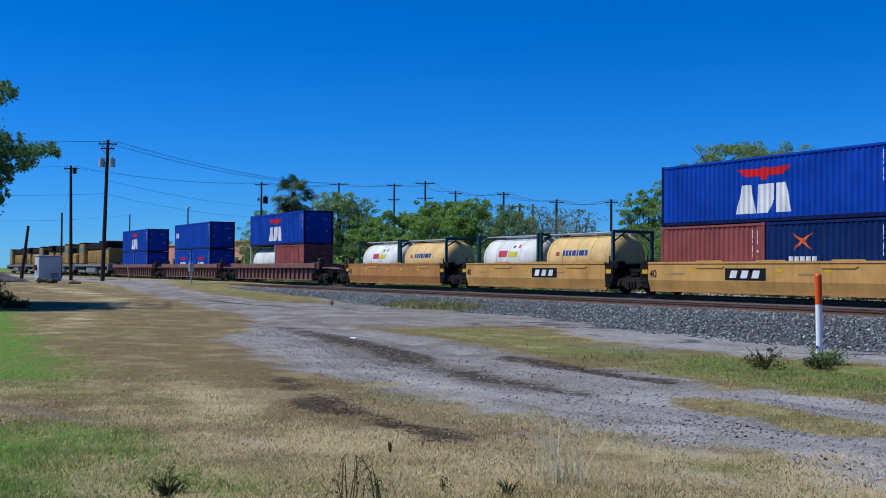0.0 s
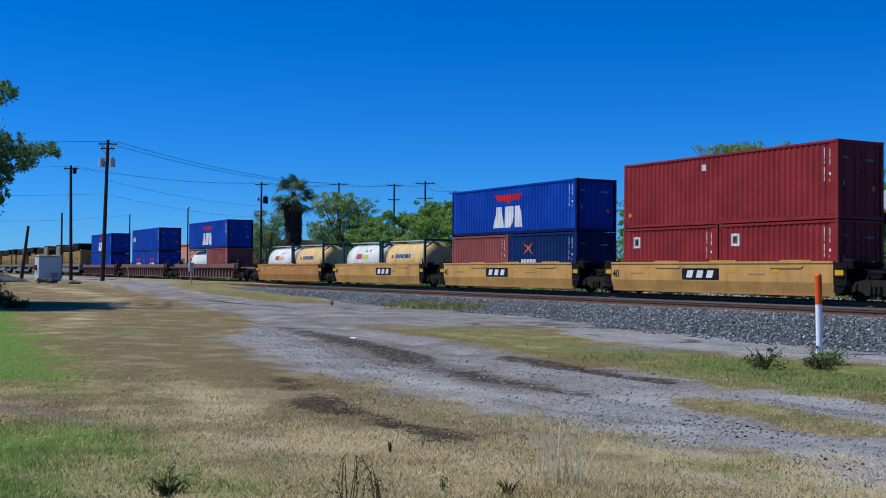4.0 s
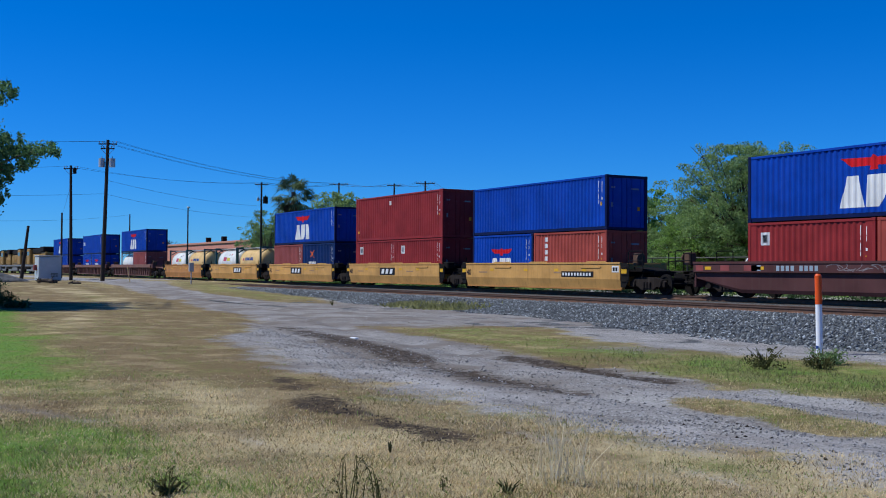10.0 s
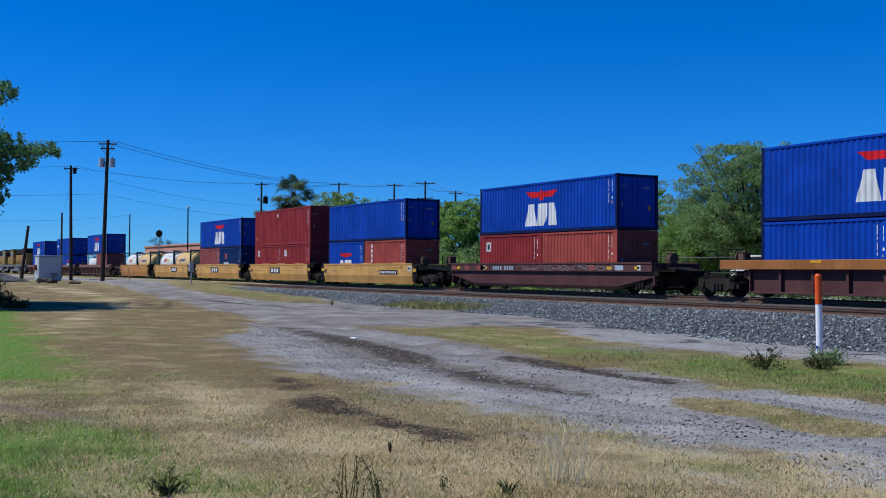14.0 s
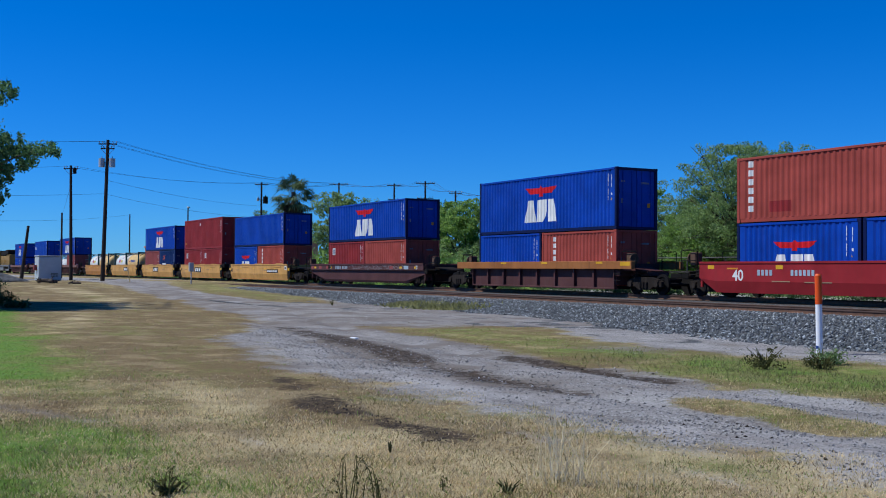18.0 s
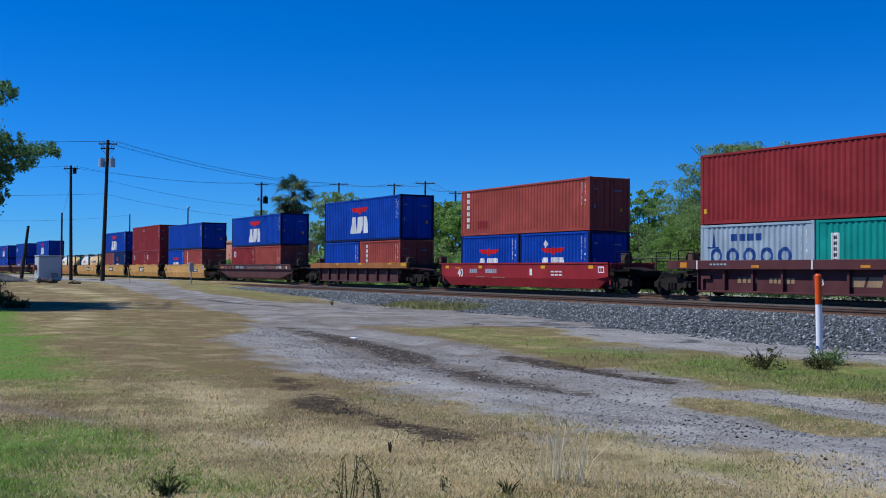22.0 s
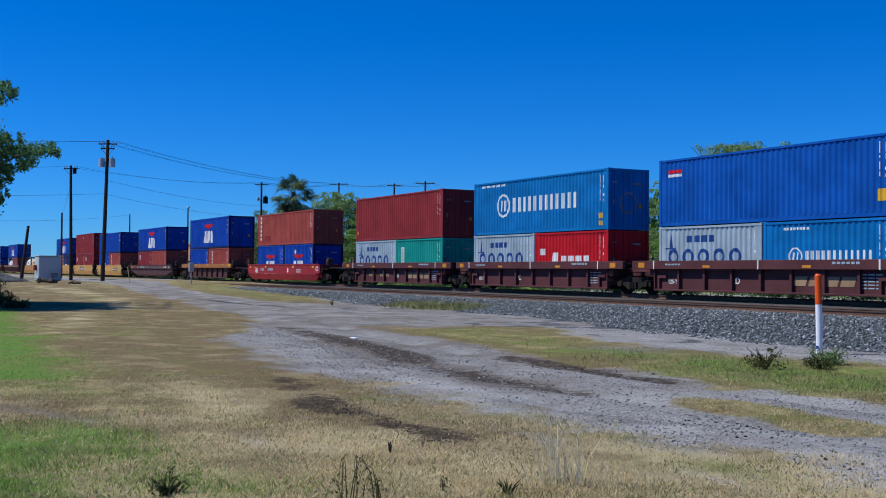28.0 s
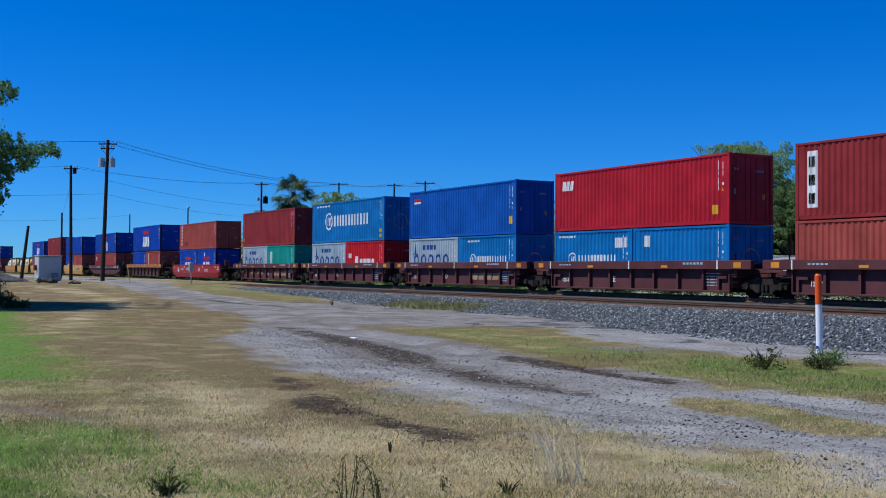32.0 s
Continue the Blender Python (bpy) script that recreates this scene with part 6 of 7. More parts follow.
tree("tree", -50.5, 50.0, 4.6, 4.2, LEAF_SAGE, "sage green spreading young tree behind the tracks", 44, 330, 0.095, 40, 0.34)
tree("tree", -35.6, 50.0, 7.6, 6.5, LEAF_BRIGHT, "bright green full tree behind the shed", 45, 250, 0.11, 46, 0.06)
tree("tree", -44.4, 53.0, 6.6, 5.0, LEAF_BRIGHT, "bright green bushy tree behind the tracks", 46, 300, 0.10, 44, 0.28)
tree("tree", -54.5, 48.0, 3.6, 4.4, LEAF_SAGE, "sage green low bushy tree behind the tracks", 47, 330, 0.095, 40, 0.04)
tree("tree", -55.9, 51.0, 5.0, 4.2, LEAF_MID, "mid green low bushy tree behind the tracks", 48, 330, 0.10, 40, 0.04)
tree("tree", -52.0, 54.0, 6.2, 5.0, LEAF_MID, "mid green shrubby tree", 41, 200, 0.14, 26, 0.30)
tree("tree", -36.0, 58.0, 7.0, 8.0, LEAF_MID, "mid green full tree", 42, 160, 0.16, 30, 0.05)
tree("tree", -61.2, 50.5, 7.4, 4.4, LEAF_BRIGHT, "bright green young tree", 5, 240, 0.13, 34, 0.05)
tree("tree", -62.8, 51.5, 4.8, 4.0, LEAF_BRIGHT, "bright green bushy tree", 51, 240, 0.15, 22, 0.05)
tree("tree", -79.5, 58.0, 6.8, 6.5, LEAF_PALE, "pale feathery tree with thin leaves", 6, 26, 0.14, 30, 0.15)
tree("tree", -86.5, 60.0, 7.4, 8.0, LEAF_PALE, "pale feathery tree with thin leaves", 7, 34, 0.15, 32, 0.12)
tree("tree", -92.5, 60.0, 7.8, 8.0, LEAF_MID, "light green tree, half feathery", 8, 110, 0.16, 32, 0.10)
tree("tree", -99.5, 58.5, 8.6, 8.5, LEAF_BRIGHT, "bright green full tree", 9, 150, 0.18, 34, 0.10)
tree("tree", -106.5, 58.5, 8.8, 8.5, LEAF_BRIGHT, "bright green full tree", 10, 150, 0.18, 34, 0.10)
tree("tree", -112.5, 57.5, 8.1, 8.0, LEAF_BRIGHT, "bright green full tree", 11, 150, 0.18, 32, 0.10)
tree("tree", -118.0, 56.0, 7.6, 7.0, LEAF_BRIGHT, "bright green bushy tree", 12, 150, 0.18, 30, 0.08)
tree("tree", -125.5, 56.0, 10.9, 9.5, LEAF_SAGE, "grey-green loose-crowned tree behind the railway", 13, 80, 0.19, 40, 0.25)
tree("tree", -137.5, 50.5, 9.0, 8.0, LEAF_MID, "feathery light green tree", 14, 80, 0.17, 32, 0.12)
tree("tree", -145.0, 52.0, 7.0, 6.5, LEAF_MID, "feathery light green tree", 15, 80, 0.17, 26, 0.10)
tree("tree", -152.0, 56.0, 6.5, 7.0, LEAF_MID, "low green tree behind the railway", 16, 90, 0.18, 26, 0.10)


def bare_tree(x, y, h, seed, deep=4):
    ob = thing("tree", (x, y, 0.4), "leafless tree with fine grey twigs", "tree", "trees behind the railway")
    rng = random.Random(seed)
    bm = bmesh.new()
    def grow(p, d, l, r, n):
        q = p + d * l
        tube(bm, p, q, max(r, 0.016), max(r * 0.6, 0.012), 5 if n > 2 else 3, False)
        if n:
            for _ in range(3 if n > 1 else 4):
                e = (d + Vector((rng.uniform(-0.8, 0.8), rng.uniform(-0.8, 0.8), rng.uniform(-0.2, 0.5)))).normalized()
                grow(q, e, l * rng.uniform(0.55, 0.8), r * 0.55, n - 1)
    grow(Vector((0, 0, -0.2)), Vector((0, 0, 1)), h * 0.30, h * 0.022, deep)
    part("limb_frame", bm, BARK, ob)
    return ob


bare_tree(-74.5, 55.0, 5.8, 3)
bare_tree(-71.0, 57.0, 5.2, 4)
bare_tree(-214.0, 57.0, 8.8, 5, 5)
bare_tree(-222.0, 59.0, 7.8, 6, 5)


def far_wood(name, y, x0, x1, h, leaf, label, seed, n, size=0.30, rad=(0.9, 2.0), per=45, deep=3.0):
    """A far hedge of trees: many leaf clumps, one sheet of stuff."""
    rng = np.random.RandomState(seed)
    cs = np.stack([rng.uniform(x0, x1, n), y + rng.normal(0, deep, n), 0.5 + h * rng.rand(n) ** 1.3 * (0.55 + 0.45 * np.sin(np.arange(n)))], -1)
    v, m = leaf_cloud(rng, cs, rng.uniform(rad[0], rad[1], n), per, size)
    return tagged(new(name, cloud_mesh(name, v, 4, m, leaf)), label, "trees", kind="stuff")


far_wood("hedge", 61.5, -90, -30, 2.6, LEAF_MID, "low ragged hedge and brush behind the railway", 68, 190, 0.13, (0.7, 1.3), 150, 2.0)
far_wood("hedge", 61.5, -134, -91, 5.2, LEAF_MID, "ragged green hedge and brush behind the railway", 61, 230, 0.13, (0.7, 1.5), 170, 2.0)
far_wood("hedge", 56.0, -132, -88, 4.2, LEAF_SAGE, "ragged sage green thicket behind the railway", 67, 330, 0.12, (0.6, 1.3), 190, 1.6)
far_wood("far_woods", 130.0, -900, -60, 5.5, LEAF_DARK, "distant line of dark green trees", 62, 420)
far_wood("far_woods", -40.0, -900, -330, 7.0, LEAF_DARK, "distant line of dark green trees", 63, 260)
far_wood("brush", 46.0, -150, -60, 1.6, LEAF_BRIGHT, "low bright green brush along the far side of the tracks", 64, 200)
# added strip: its dark leaves stand in for the trees' shade beyond the tracks
far_wood("undergrowth", 41.3, -66, -24, 1.05, LEAF_DARK, "dark green undergrowth along the far side of the tracks", 65, 420, 0.085, (0.35, 0.75), 420, 0.7)
# added weeds that darken the gap under the cars, in place of shadow
far_wood("track_weeds", 37.7, -240, -28, 0.5, LEAF_DARK, "added low dark weeds standing in for shade under the cars", 66, 1700, 0.06, (0.2, 0.45), 260, 0.7)


def palm(x, y, h):
    ob = thing("palm_tree", (x, y, 0.4), "fan palm with a shaggy skirt of dead fronds", "palm tree")
    rng = np.random.RandomState(8)
    bm = bmesh.new()
    for k in range(8):
        tube(bm, (0, 0, k * (h - 1.2) / 8 - 0.2), (0, 0, (k + 1) * (h - 1.2) / 8 - 0.2), 0.42 - 0.02 * k, 0.40 - 0.02 * k, 10)
    part("trunk", bm, BARK, ob)
    def fans(n, tilt_lo, tilt_hi, stem, blade, z, rad=0.0):
        out = []
        for i in range(n):
            az, tilt = rng.uniform(0, 2 * math.pi), rng.uniform(tilt_lo, tilt_hi)
            d = np.array([math.cos(az) * math.cos(tilt), math.sin(az) * math.cos(tilt), math.sin(tilt)])
            side = np.array([-math.sin(az), math.cos(az), 0.0])
            up = np.cross(side, d) * -1
            o = np.array([math.cos(az) * rad, math.sin(az) * rad, z + rng.uniform(-0.3, 0.3)])
            c = o + d * stem * rng.uniform(0.8, 1.15)
            out.append(np.stack([o - side * 0.02, o + side * 0.02, c + side * 0.02, c - side * 0.02]))
            for q in np.linspace(-1.35, 1.35, 11):
                e = d * math.cos(q) + side * math.sin(q)
                e = e + np.array([0, 0, -0.22 * abs(q)])
                l = blade * rng.uniform(0.8, 1.1) * (1 - 0.12 * abs(q))
                w = (side * math.cos(q) - d * math.sin(q)) * 0.085
                knee = c + e * l * 0.55
                tip = c + e * l - np.array([0, 0, 0.30 * l])
                out.append(np.stack([c - w * 0.3, knee + w, tip, knee - w]))
        v = np.stack(out).reshape(-1, 3)
        return v, len(v) // 4
    v, n = fans(30, 0.15, 1.40, 1.50, 1.75, h - 2.0)
    w, m = fans(34, -0.60, 0.15, 1.60, 1.50, h - 2.2)
    v = np.concatenate([v, w])
    part("crown", cloud_mesh("crown", v, 4, n + m, PALM_LEAF), PALM_LEAF, ob, "stiff grey-green fan fronds")
    v2 = []
    for k in range(10):
        v, n = fans(44, -1.5, -1.2, 0.5, 0.85, h - 2.5 - 0.75 * k, 0.72 - 0.03 * k)
        v2.append(v)
    v = np.concatenate(v2)
    part("frond_skirt", cloud_mesh("frond_skirt", v, 4, len(v) // 4, PALM_DEAD), PALM_DEAD, ob, "brown hanging dead fronds")
    return ob


palm(-122.3, 48.0, 11.9)

# the tree beside the camera's view, whose boughs hang into it, and its scrub
def verge_tree():
    ob = thing("tree", (-50.3, 4.4, 0.0), "dark green leafy tree on the verge with drooping boughs", "tree")
    rng = np.random.RandomState(71)
    pr = random.Random(71)
    cs, rs = [], []
    for i in range(84):
        a, q = rng.uniform(0, 2 * math.pi), rng.uniform(0.1, 1) ** 0.6
        zz = rng.uniform(3.2, 9.8)
        w = 2.5 * math.sin(math.pi * min(1, max(0.15, (zz - 2.6) / 8.2))) ** 0.5
        cs.append((math.cos(a) * q * w * 1.9 - 0.8, math.sin(a) * q * w - 1.5, zz))
        rs.append(rng.uniform(0.55, 1.05))
    # boughs that reach into view
    for y, z, r in ((6.0, 6.3, 0.75), (6.6, 6.6, 0.6), (7.2, 6.55, 0.5), (7.7, 6.6, 0.42), (8.15, 6.7, 0.33), (8.4, 6.55, 0.22), (6.3, 5.8, 0.55), (7.0, 5.95, 0.4), (7.4, 6.1, 0.3), (6.1, 5.2, 0.35),
                    (6.5, 5.35, 0.25), (6.15, 4.5, 0.28), (6.45, 4.7, 0.15), (6.25, 9.1, 0.4), (6.55, 8.9, 0.3), (6.1, 8.6, 0.35), (6.7, 9.0, 0.18), (6.3, 7.0, 0.4), (6.9, 7.05, 0.25)):
        # each bough is repeated in depth, added to thicken the shadow it casts
        for off in (-8.8, -7.0, -5.2, -3.4, -1.6, 0.2):
            k = 1 - off / 48.5
            cs.append((1.8 + off, y * k - 4.4, 1.644 + (z - 1.644) * k + pr.uniform(-0.2, 0.2)))
            rs.append(r * 0.7)
    # unseen clumps added to the crown only to deepen its shadow on the verge
    for i in range(120):
        x = rng.uniform(-7.5, 0.5)
        cs.append((x, (50.3 - x) / 50.3 * rng.uniform(3.0, 5.6) - 4.4, rng.uniform(4.2, 8.4)))
        rs.append(rng.uniform(0.6, 1.0))
    v, n = leaf_cloud(rng, cs, rs, 620, 0.09)
    bm = limbs(bmesh.new(), pr, (0, 0, -0.3), cs[:84:3], 0.24, (0, -0.4, 3.0))
    for tip, z in ((3.9, 6.55), (2.0, 8.9), (1.9, 4.6), (2.8, 5.9)):
        hose(bm, [(0, -0.4, 3.0), (0.9, 0.6, 3.0 + (z - 3) * 0.62), (1.6, tip * 0.62, 3.0 + (z - 3) * 0.93), (1.8, tip, z)], [0.07, 0.05, 0.03, 0.008], 6)
    part("trunk", bm, BARK, ob)
    part("crown", cloud_mesh("crown", v, 4, n, LEAF_VERGE), LEAF_VERGE, ob)
    return ob


verge_tree()


def shrub(name, x, y, w, h, leaf, label, seed, per=900, size=0.03, twigs=14):
    rng = np.random.RandomState(seed)
    pr = random.Random(seed)
    z = float(ground_z(np.array([x]), np.array([y]))[0])
    ob = thing(name, (x, y, z), label, "shrub")
    bm = bmesh.new()
    cs, rs = [], []
    for i in range(twigs):
        a, q = pr.uniform(0, 6.28), pr.uniform(0.2, 1)
        tip = Vector((math.cos(a) * q * w / 2, math.sin(a) * q * w / 2, h * pr.uniform(0.45, 1.0)))
        k = tip * 0.5 + Vector((0, 0, 0.1 * h))
        part("stem", hose(bmesh.new(), [(0, 0, -0.03), tuple(k), tuple(tip)], [0.012, 0.008, 0.003], 4), WEED, ob)
        cs.append((tip.x * pr.uniform(0.6, 0.95), tip.y * pr.uniform(0.6, 0.95), tip.z * pr.uniform(0.1, 0.9)))
        rs.append(w * pr.uniform(0.09, 0.18))
    v, n = leaf_cloud(rng, cs, rs, per, size)
    part("foliage", cloud_mesh("leaves", v, 4, n, leaf), leaf, ob)
    return ob


shrub("shrub", -13.75, 14.0, 0.72, 0.42, WEED, "dark scrubby weed clump on the lane's edge", 81, 2600, 0.03)
shrub("shrub", -14.0, 15.7, 0.95, 0.38, LEAF_MID, "scrubby green weed clump at the foot of the marker post", 82, 2600, 0.03)
shrub("shrub", -13.3, 14.9, 0.8, 0.28, WEED, "dark scrubby weed clump", 83, 2600, 0.03)
shrub("shrub", -48.8, 5.9, 1.5, 1.25, LEAF_DARK, "dark bush at the foot of the verge tree", 84, 600, 0.06, 60)
shrub("shrub", -49.4, 6.7, 1.1, 0.8, LEAF_DARK, "dark bush at the foot of the verge tree", 87, 500, 0.05, 40)
shrub("shrub", -48.6, 6.9, 1.2, 0.30, LEAF_DARK, "dark bush at the foot of the verge tree", 85, 1100, 0.07, 30)
shrub("shrub", -47.0, 30.0 - 9.6, 0.4, 0.35, WEED, "small dark weed on the gravel", 86, 900, 0.04, 8)

# ---- grass ----
FWD = (AIM - EYE).normalized()


def blades(name, n, keep, height, width, material, label, seed, near=6.5, span=38.0, power=2.0, level=None):
    rng = np.random.RandomState(seed)
    d = near + span * rng.rand(n) ** power
    side = rng.uniform(-0.43, 0.43, n)
    x = FWD.x * d + 0.488 * 0 + side * d * FWD.y
    y = FWD.y * d - side * d * FWD.x
    k = keep(x, y) > rng.rand(n)
    x, y, d = x[k], y[k], d[k]
    n = len(x)
    z = (level or ground_z)(x, y) - 0.006
    a = rng.uniform(0, 2 * np.pi, n)
    h = height * rng.uniform(0.35, 1.25, n) * (0.5 + fbm(x, y, 0.9, 14))
    w = width * rng.uniform(0.7, 1.3, n) * (1 + d / 22)
    ux, uy = np.cos(a) * w, np.sin(a) * w
    lean = rng.normal(0, 0.62, (n, 2)) * h[:, None]
    v = np.stack([np.stack([x - ux, y - uy, z], -1), np.stack([x + ux, y + uy, z], -1), np.stack([x + lean[:, 0], y + lean[:, 1], z + h], -1)], 1).reshape(-1, 3)
    return tagged(new(name, cloud_mesh(name, v, 3, n, material)), label, "grass", kind="stuff")


def turf(x, y):
    return (1 - gravel_mask(x, y)) * (1 - 0.9 * stain_mask(x, y)) * (y < 26)


blades("dry_grass", 170000, lambda x, y: turf(x, y) * (1 - 0.65 * brown_mask(x, y)) * np.clip(1 - 0.75 * green_mask(x, y), 0, 1) * (0.05 + 0.95 * patchy(x, y, 0.9, 15)), 0.025, 0.0036, GRASS_DRY, "short dry straw-coloured mown grass", 91)
GRASS_BROWN = grass_blade("brown_grass_blade", (0.19, 0.135, 0.07), (0.44, 0.33, 0.18), (0.16, 0.10, 0.055), (0.21, 0.20, 0.08), 0.4, 0.8)
blades("brown_grass", 110000, lambda x, y: turf(x, y) * (0.1 + 0.8 * brown_mask(x, y)) * (0.3 + 0.7 * patchy(x, y, 1.6, 25)), 0.024, 0.0036, GRASS_BROWN, "short trampled brown grass by the lane", 98)
blades("green_grass", 170000, lambda x, y: turf(x, y) * (0.04 + 0.9 * green_mask(x, y)) * (0.3 + 0.7 * smoothstep(0.4, 0.6, fbm(x, y, 1.5, 18))), 0.032, 0.0036, GRASS_GREEN, "short green grass on the verge", 92)
blades("bank_grass", 90000, lambda x, y: turf(x, y) * (blob(x, y, -12.5, 14.0, 6.5, 1.9) + 0.10 * (y > 12) * (x > -36)) * smoothstep(0.3, 0.6, fbm(x, y, 0.6, 16)), 0.075, 0.0045, GRASS_OLIVE, "longer olive grass on the strip beside the ballast", 93, 12.0, 30.0, 1.3)


blades("toe_grass", 130000, lambda x, y: np.clip(1.2 * soft(x, y, -42.4, 23.2, 3.0, 0.65, 0.0) + 0.8 * soft(x, y, -55, 25.6, 4.5, 0.6, 0.05), 0, 1) * smoothstep(0.25, 0.5, fbm(x, y, 0.9, 24)), 0.20, 0.013, GRASS_OLIVE, "green grass patch on the toe of the ballast", 97, 45.5, 6.0, 1.0, lambda x, y: np.maximum(ballast_z(x, y) + 0.02, ground_z(x, y)))

# tussocks and stubble close to the stand
near = lambda x, y: (1 - smoothstep(11, 19, np.hypot(x, y))) * np.clip(1.15 - 0.8 * green_mask(x, y), 0.12, 1)
blades("grass_stubble", 230000, lambda x, y: turf(x, y) * near(x, y) * (1 - 0.7 * brown_mask(x, y)) * (0.35 + 0.65 * smoothstep(0.35, 0.6, fbm(x, y, 1.8, 19))), 0.034, 0.0040, GRASS_STRAW, "pale dry grass stubble", 94, 6.3, 13.0, 1.3)
blades("grass_stubble", 36000, lambda x, y: turf(x, y) * near(x, y) * smoothstep(0.42, 0.62, fbm(x, y, 1.2, 20)), 0.040, 0.0040, GRASS_BROWN, "brown dead grass stubble", 95, 6.3, 13.0, 1.3)
blades("lush_grass", 70000, lambda x, y: turf(x, y) * np.clip(1.3 * along(x, y, ((-11.6, 1.3), (-9.6, 1.2), (-8.0, 0.9)), 0.55) + 0.7 * along(x, y, ((-12.0, 2.0), (-10.4, 2.4), (-8.8, 2.2), (-7.9, 2.6)), 0.5), 0, 1) * (0.25 + 0.75 * patchy(x, y, 1.9, 26)), 0.055, 0.0040, GRASS_GREEN, "lush green grass in the verge's corner", 99, 6.3, 9.0, 1.2)
# darker olive blades for contrast: shade among the tufts put into their colour
DARKTUFT = foliage("shaded_grass_blade", (0.075, 0.075, 0.028), (0.20, 0.19, 0.075), 0.35, 0.7)
blades("grass_tussocks", 42000, lambda x, y: turf(x, y) * (1 - smoothstep(10, 18, np.hypot(x, y))) * patchy(x, y, 3.1, 45, 0.55, 0.64) * patchy(x, y, 0.8, 46, 0.40, 0.60), 0.036, 0.0036, DARKTUFT, "dark olive tussocks, shade among the grass put into their colour", 105, 6.3, 11.0, 1.2)
blades("grass_tussocks", 90000, lambda x, y: turf(x, y) * (1 - smoothstep(11, 19, np.hypot(x, y))) * np.clip(0.12 + green_mask(x, y), 0, 1) * smoothstep(0.48, 0.62, fbm(x, y, 2.2, 23)), 0.055, 0.0034, GRASS_OLIVE, "olive green grass tussocks", 96, 6.3, 13.0, 1.3)


def tuft(x, y, n, h, spread, label, seed, material=STALK, lean=0.2, width=0.004):
    rng = np.random.RandomState(seed)
    z = float(ground_z(np.array([x]), np.array([y]))[0])
    out = []
    for i in range(n):
        bx, by = rng.normal(0, spread, 2)
        hh = h * rng.uniform(0.45, 1.1)
        lx, ly = rng.normal(0, lean, 2) * hh
        a = rng.uniform(0, 6.28)
        w = np.array([math.cos(a), math.sin(a), 0]) * width
        p0, p1, p2 = np.array([bx, by, -0.01]), np.array([bx + lx * 0.35, by + ly * 0.35, hh * 0.55]), np.array([bx + lx, by + ly, hh])
        out += [np.stack([p0 - w, p0 + w, p1 + w * 0.8, p1 - w * 0.8]), np.stack([p1 - w * 0.8, p1 + w * 0.8, p2 + w * 0.5, p2 - w * 0.5])]
    v = np.stack(out).reshape(-1, 3)
    ob = new("grass_tuft", cloud_mesh("grass_tuft", v, 4, len(v) // 4, material))
    ob.location = (x, y, z)
    return tagged(ob, label, "grass tuft")


SWAY = [tuft(-7.15, 5.0, 30, 0.54, 0.07, "tall pale dry grass stalks swaying in the wind", 101, lean=0.26, width=0.0042),
        tuft(-6.95, 5.12, 18, 0.42, 0.09, "tall pale dry grass stalks swaying in the wind", 102, lean=0.32, width=0.0040)]
tuft(-7.05, 4.85, 14, 0.20, 0.16, "pale dry grass stalks", 103)
tuft(-6.8, 5.3, 10, 0.18, 0.16, "pale dry grass stalks", 104)


def wilted_weed(x, y, h, n, label, seed):
    """A gone-over weed: bare bent stems with curled dark leaves and seed heads."""
    rng = random.Random(seed)
    z = float(ground_z(np.array([x]), np.array([y]))[0])
    ob = thing("weed", (x, y, z), label, "weed")
    nr = np.random.RandomState(seed)
    cs, rs = [], []
    for i in range(n):
        bm = bmesh.new()
        bx, by = rng.uniform(-0.12, 0.12), rng.uniform(-0.10, 0.10)
        hh, az = h * rng.uniform(0.55, 1.0), rng.uniform(0, 6.28)
        prev = Vector((bx * 0.4, by * 0.4, -0.02))
        pts = [prev]
        lean = rng.uniform(0.05, 0.25)
        for k in range(1, 9):
            u = k / 8
            droop = max(0, u - 0.6) * 1.1
            p = Vector((bx + math.cos(az) * (lean * u + droop * 0.4) * hh, by + math.sin(az) * (lean * u + droop * 0.4) * hh, hh * (u - droop * droop * 3.2)))
            pts.append(p)
            if k in (3, 6, 8):
                cs.append(tuple(p))
                rs.append(rng.uniform(0.012, 0.03))
        hose(bm, pts, [0.005 - 0.0004 * q for q in range(9)], 5)
        part("stem", bm, WEED, ob)
    v, m = leaf_cloud(nr, cs, rs, 11000, 0.013)
    part("foliage", cloud_mesh("leaves", v, 4, m, WEED), WEED, ob, "curled wilted leaves")
    return ob


wilted_weed(-7.12, 3.24, 0.52, 7, "wilted weed with bent bare stems and curled leaves", 111)
wilted_weed(-7.08, 3.44, 0.38, 5, "wilted weed with bent bare stems", 112)
wilted_weed(-8.0, 2.15, 0.30, 3, "small dark wilted weed", 113)
shrub("weed", -7.95, 2.17, 0.30, 0.14, WEED, "dark broad-leaved weed in the grass", 117, 2600, 0.032, 12)
wilted_weed(-7.15, 4.12, 0.16, 2, "small bent weed stem", 114)
shrub("weed", -6.9, 4.42, 0.24, 0.12, GRASS_OLIVE, "low yellow-green weed in the grass", 115, 9000, 0.014, 10)
shrub("weed", -8.96, 4.47, 0.08, 0.12, WEED, "small dark weed with a dry head", 116, 9000, 0.012, 6)

bm = bmesh.new()
box(bm, -0.16, 0.16, -0.05, 0.05, 0.0, 0.03, 0.008)
ob = part("litter", bm, POSTWHITE, None)
ob.location = (-24.0, 11.0, float(ground_z(np.array([-24.0]), np.array([11.0]))[0]))
tagged(ob, "flat scrap of white litter on the lane", "litter")

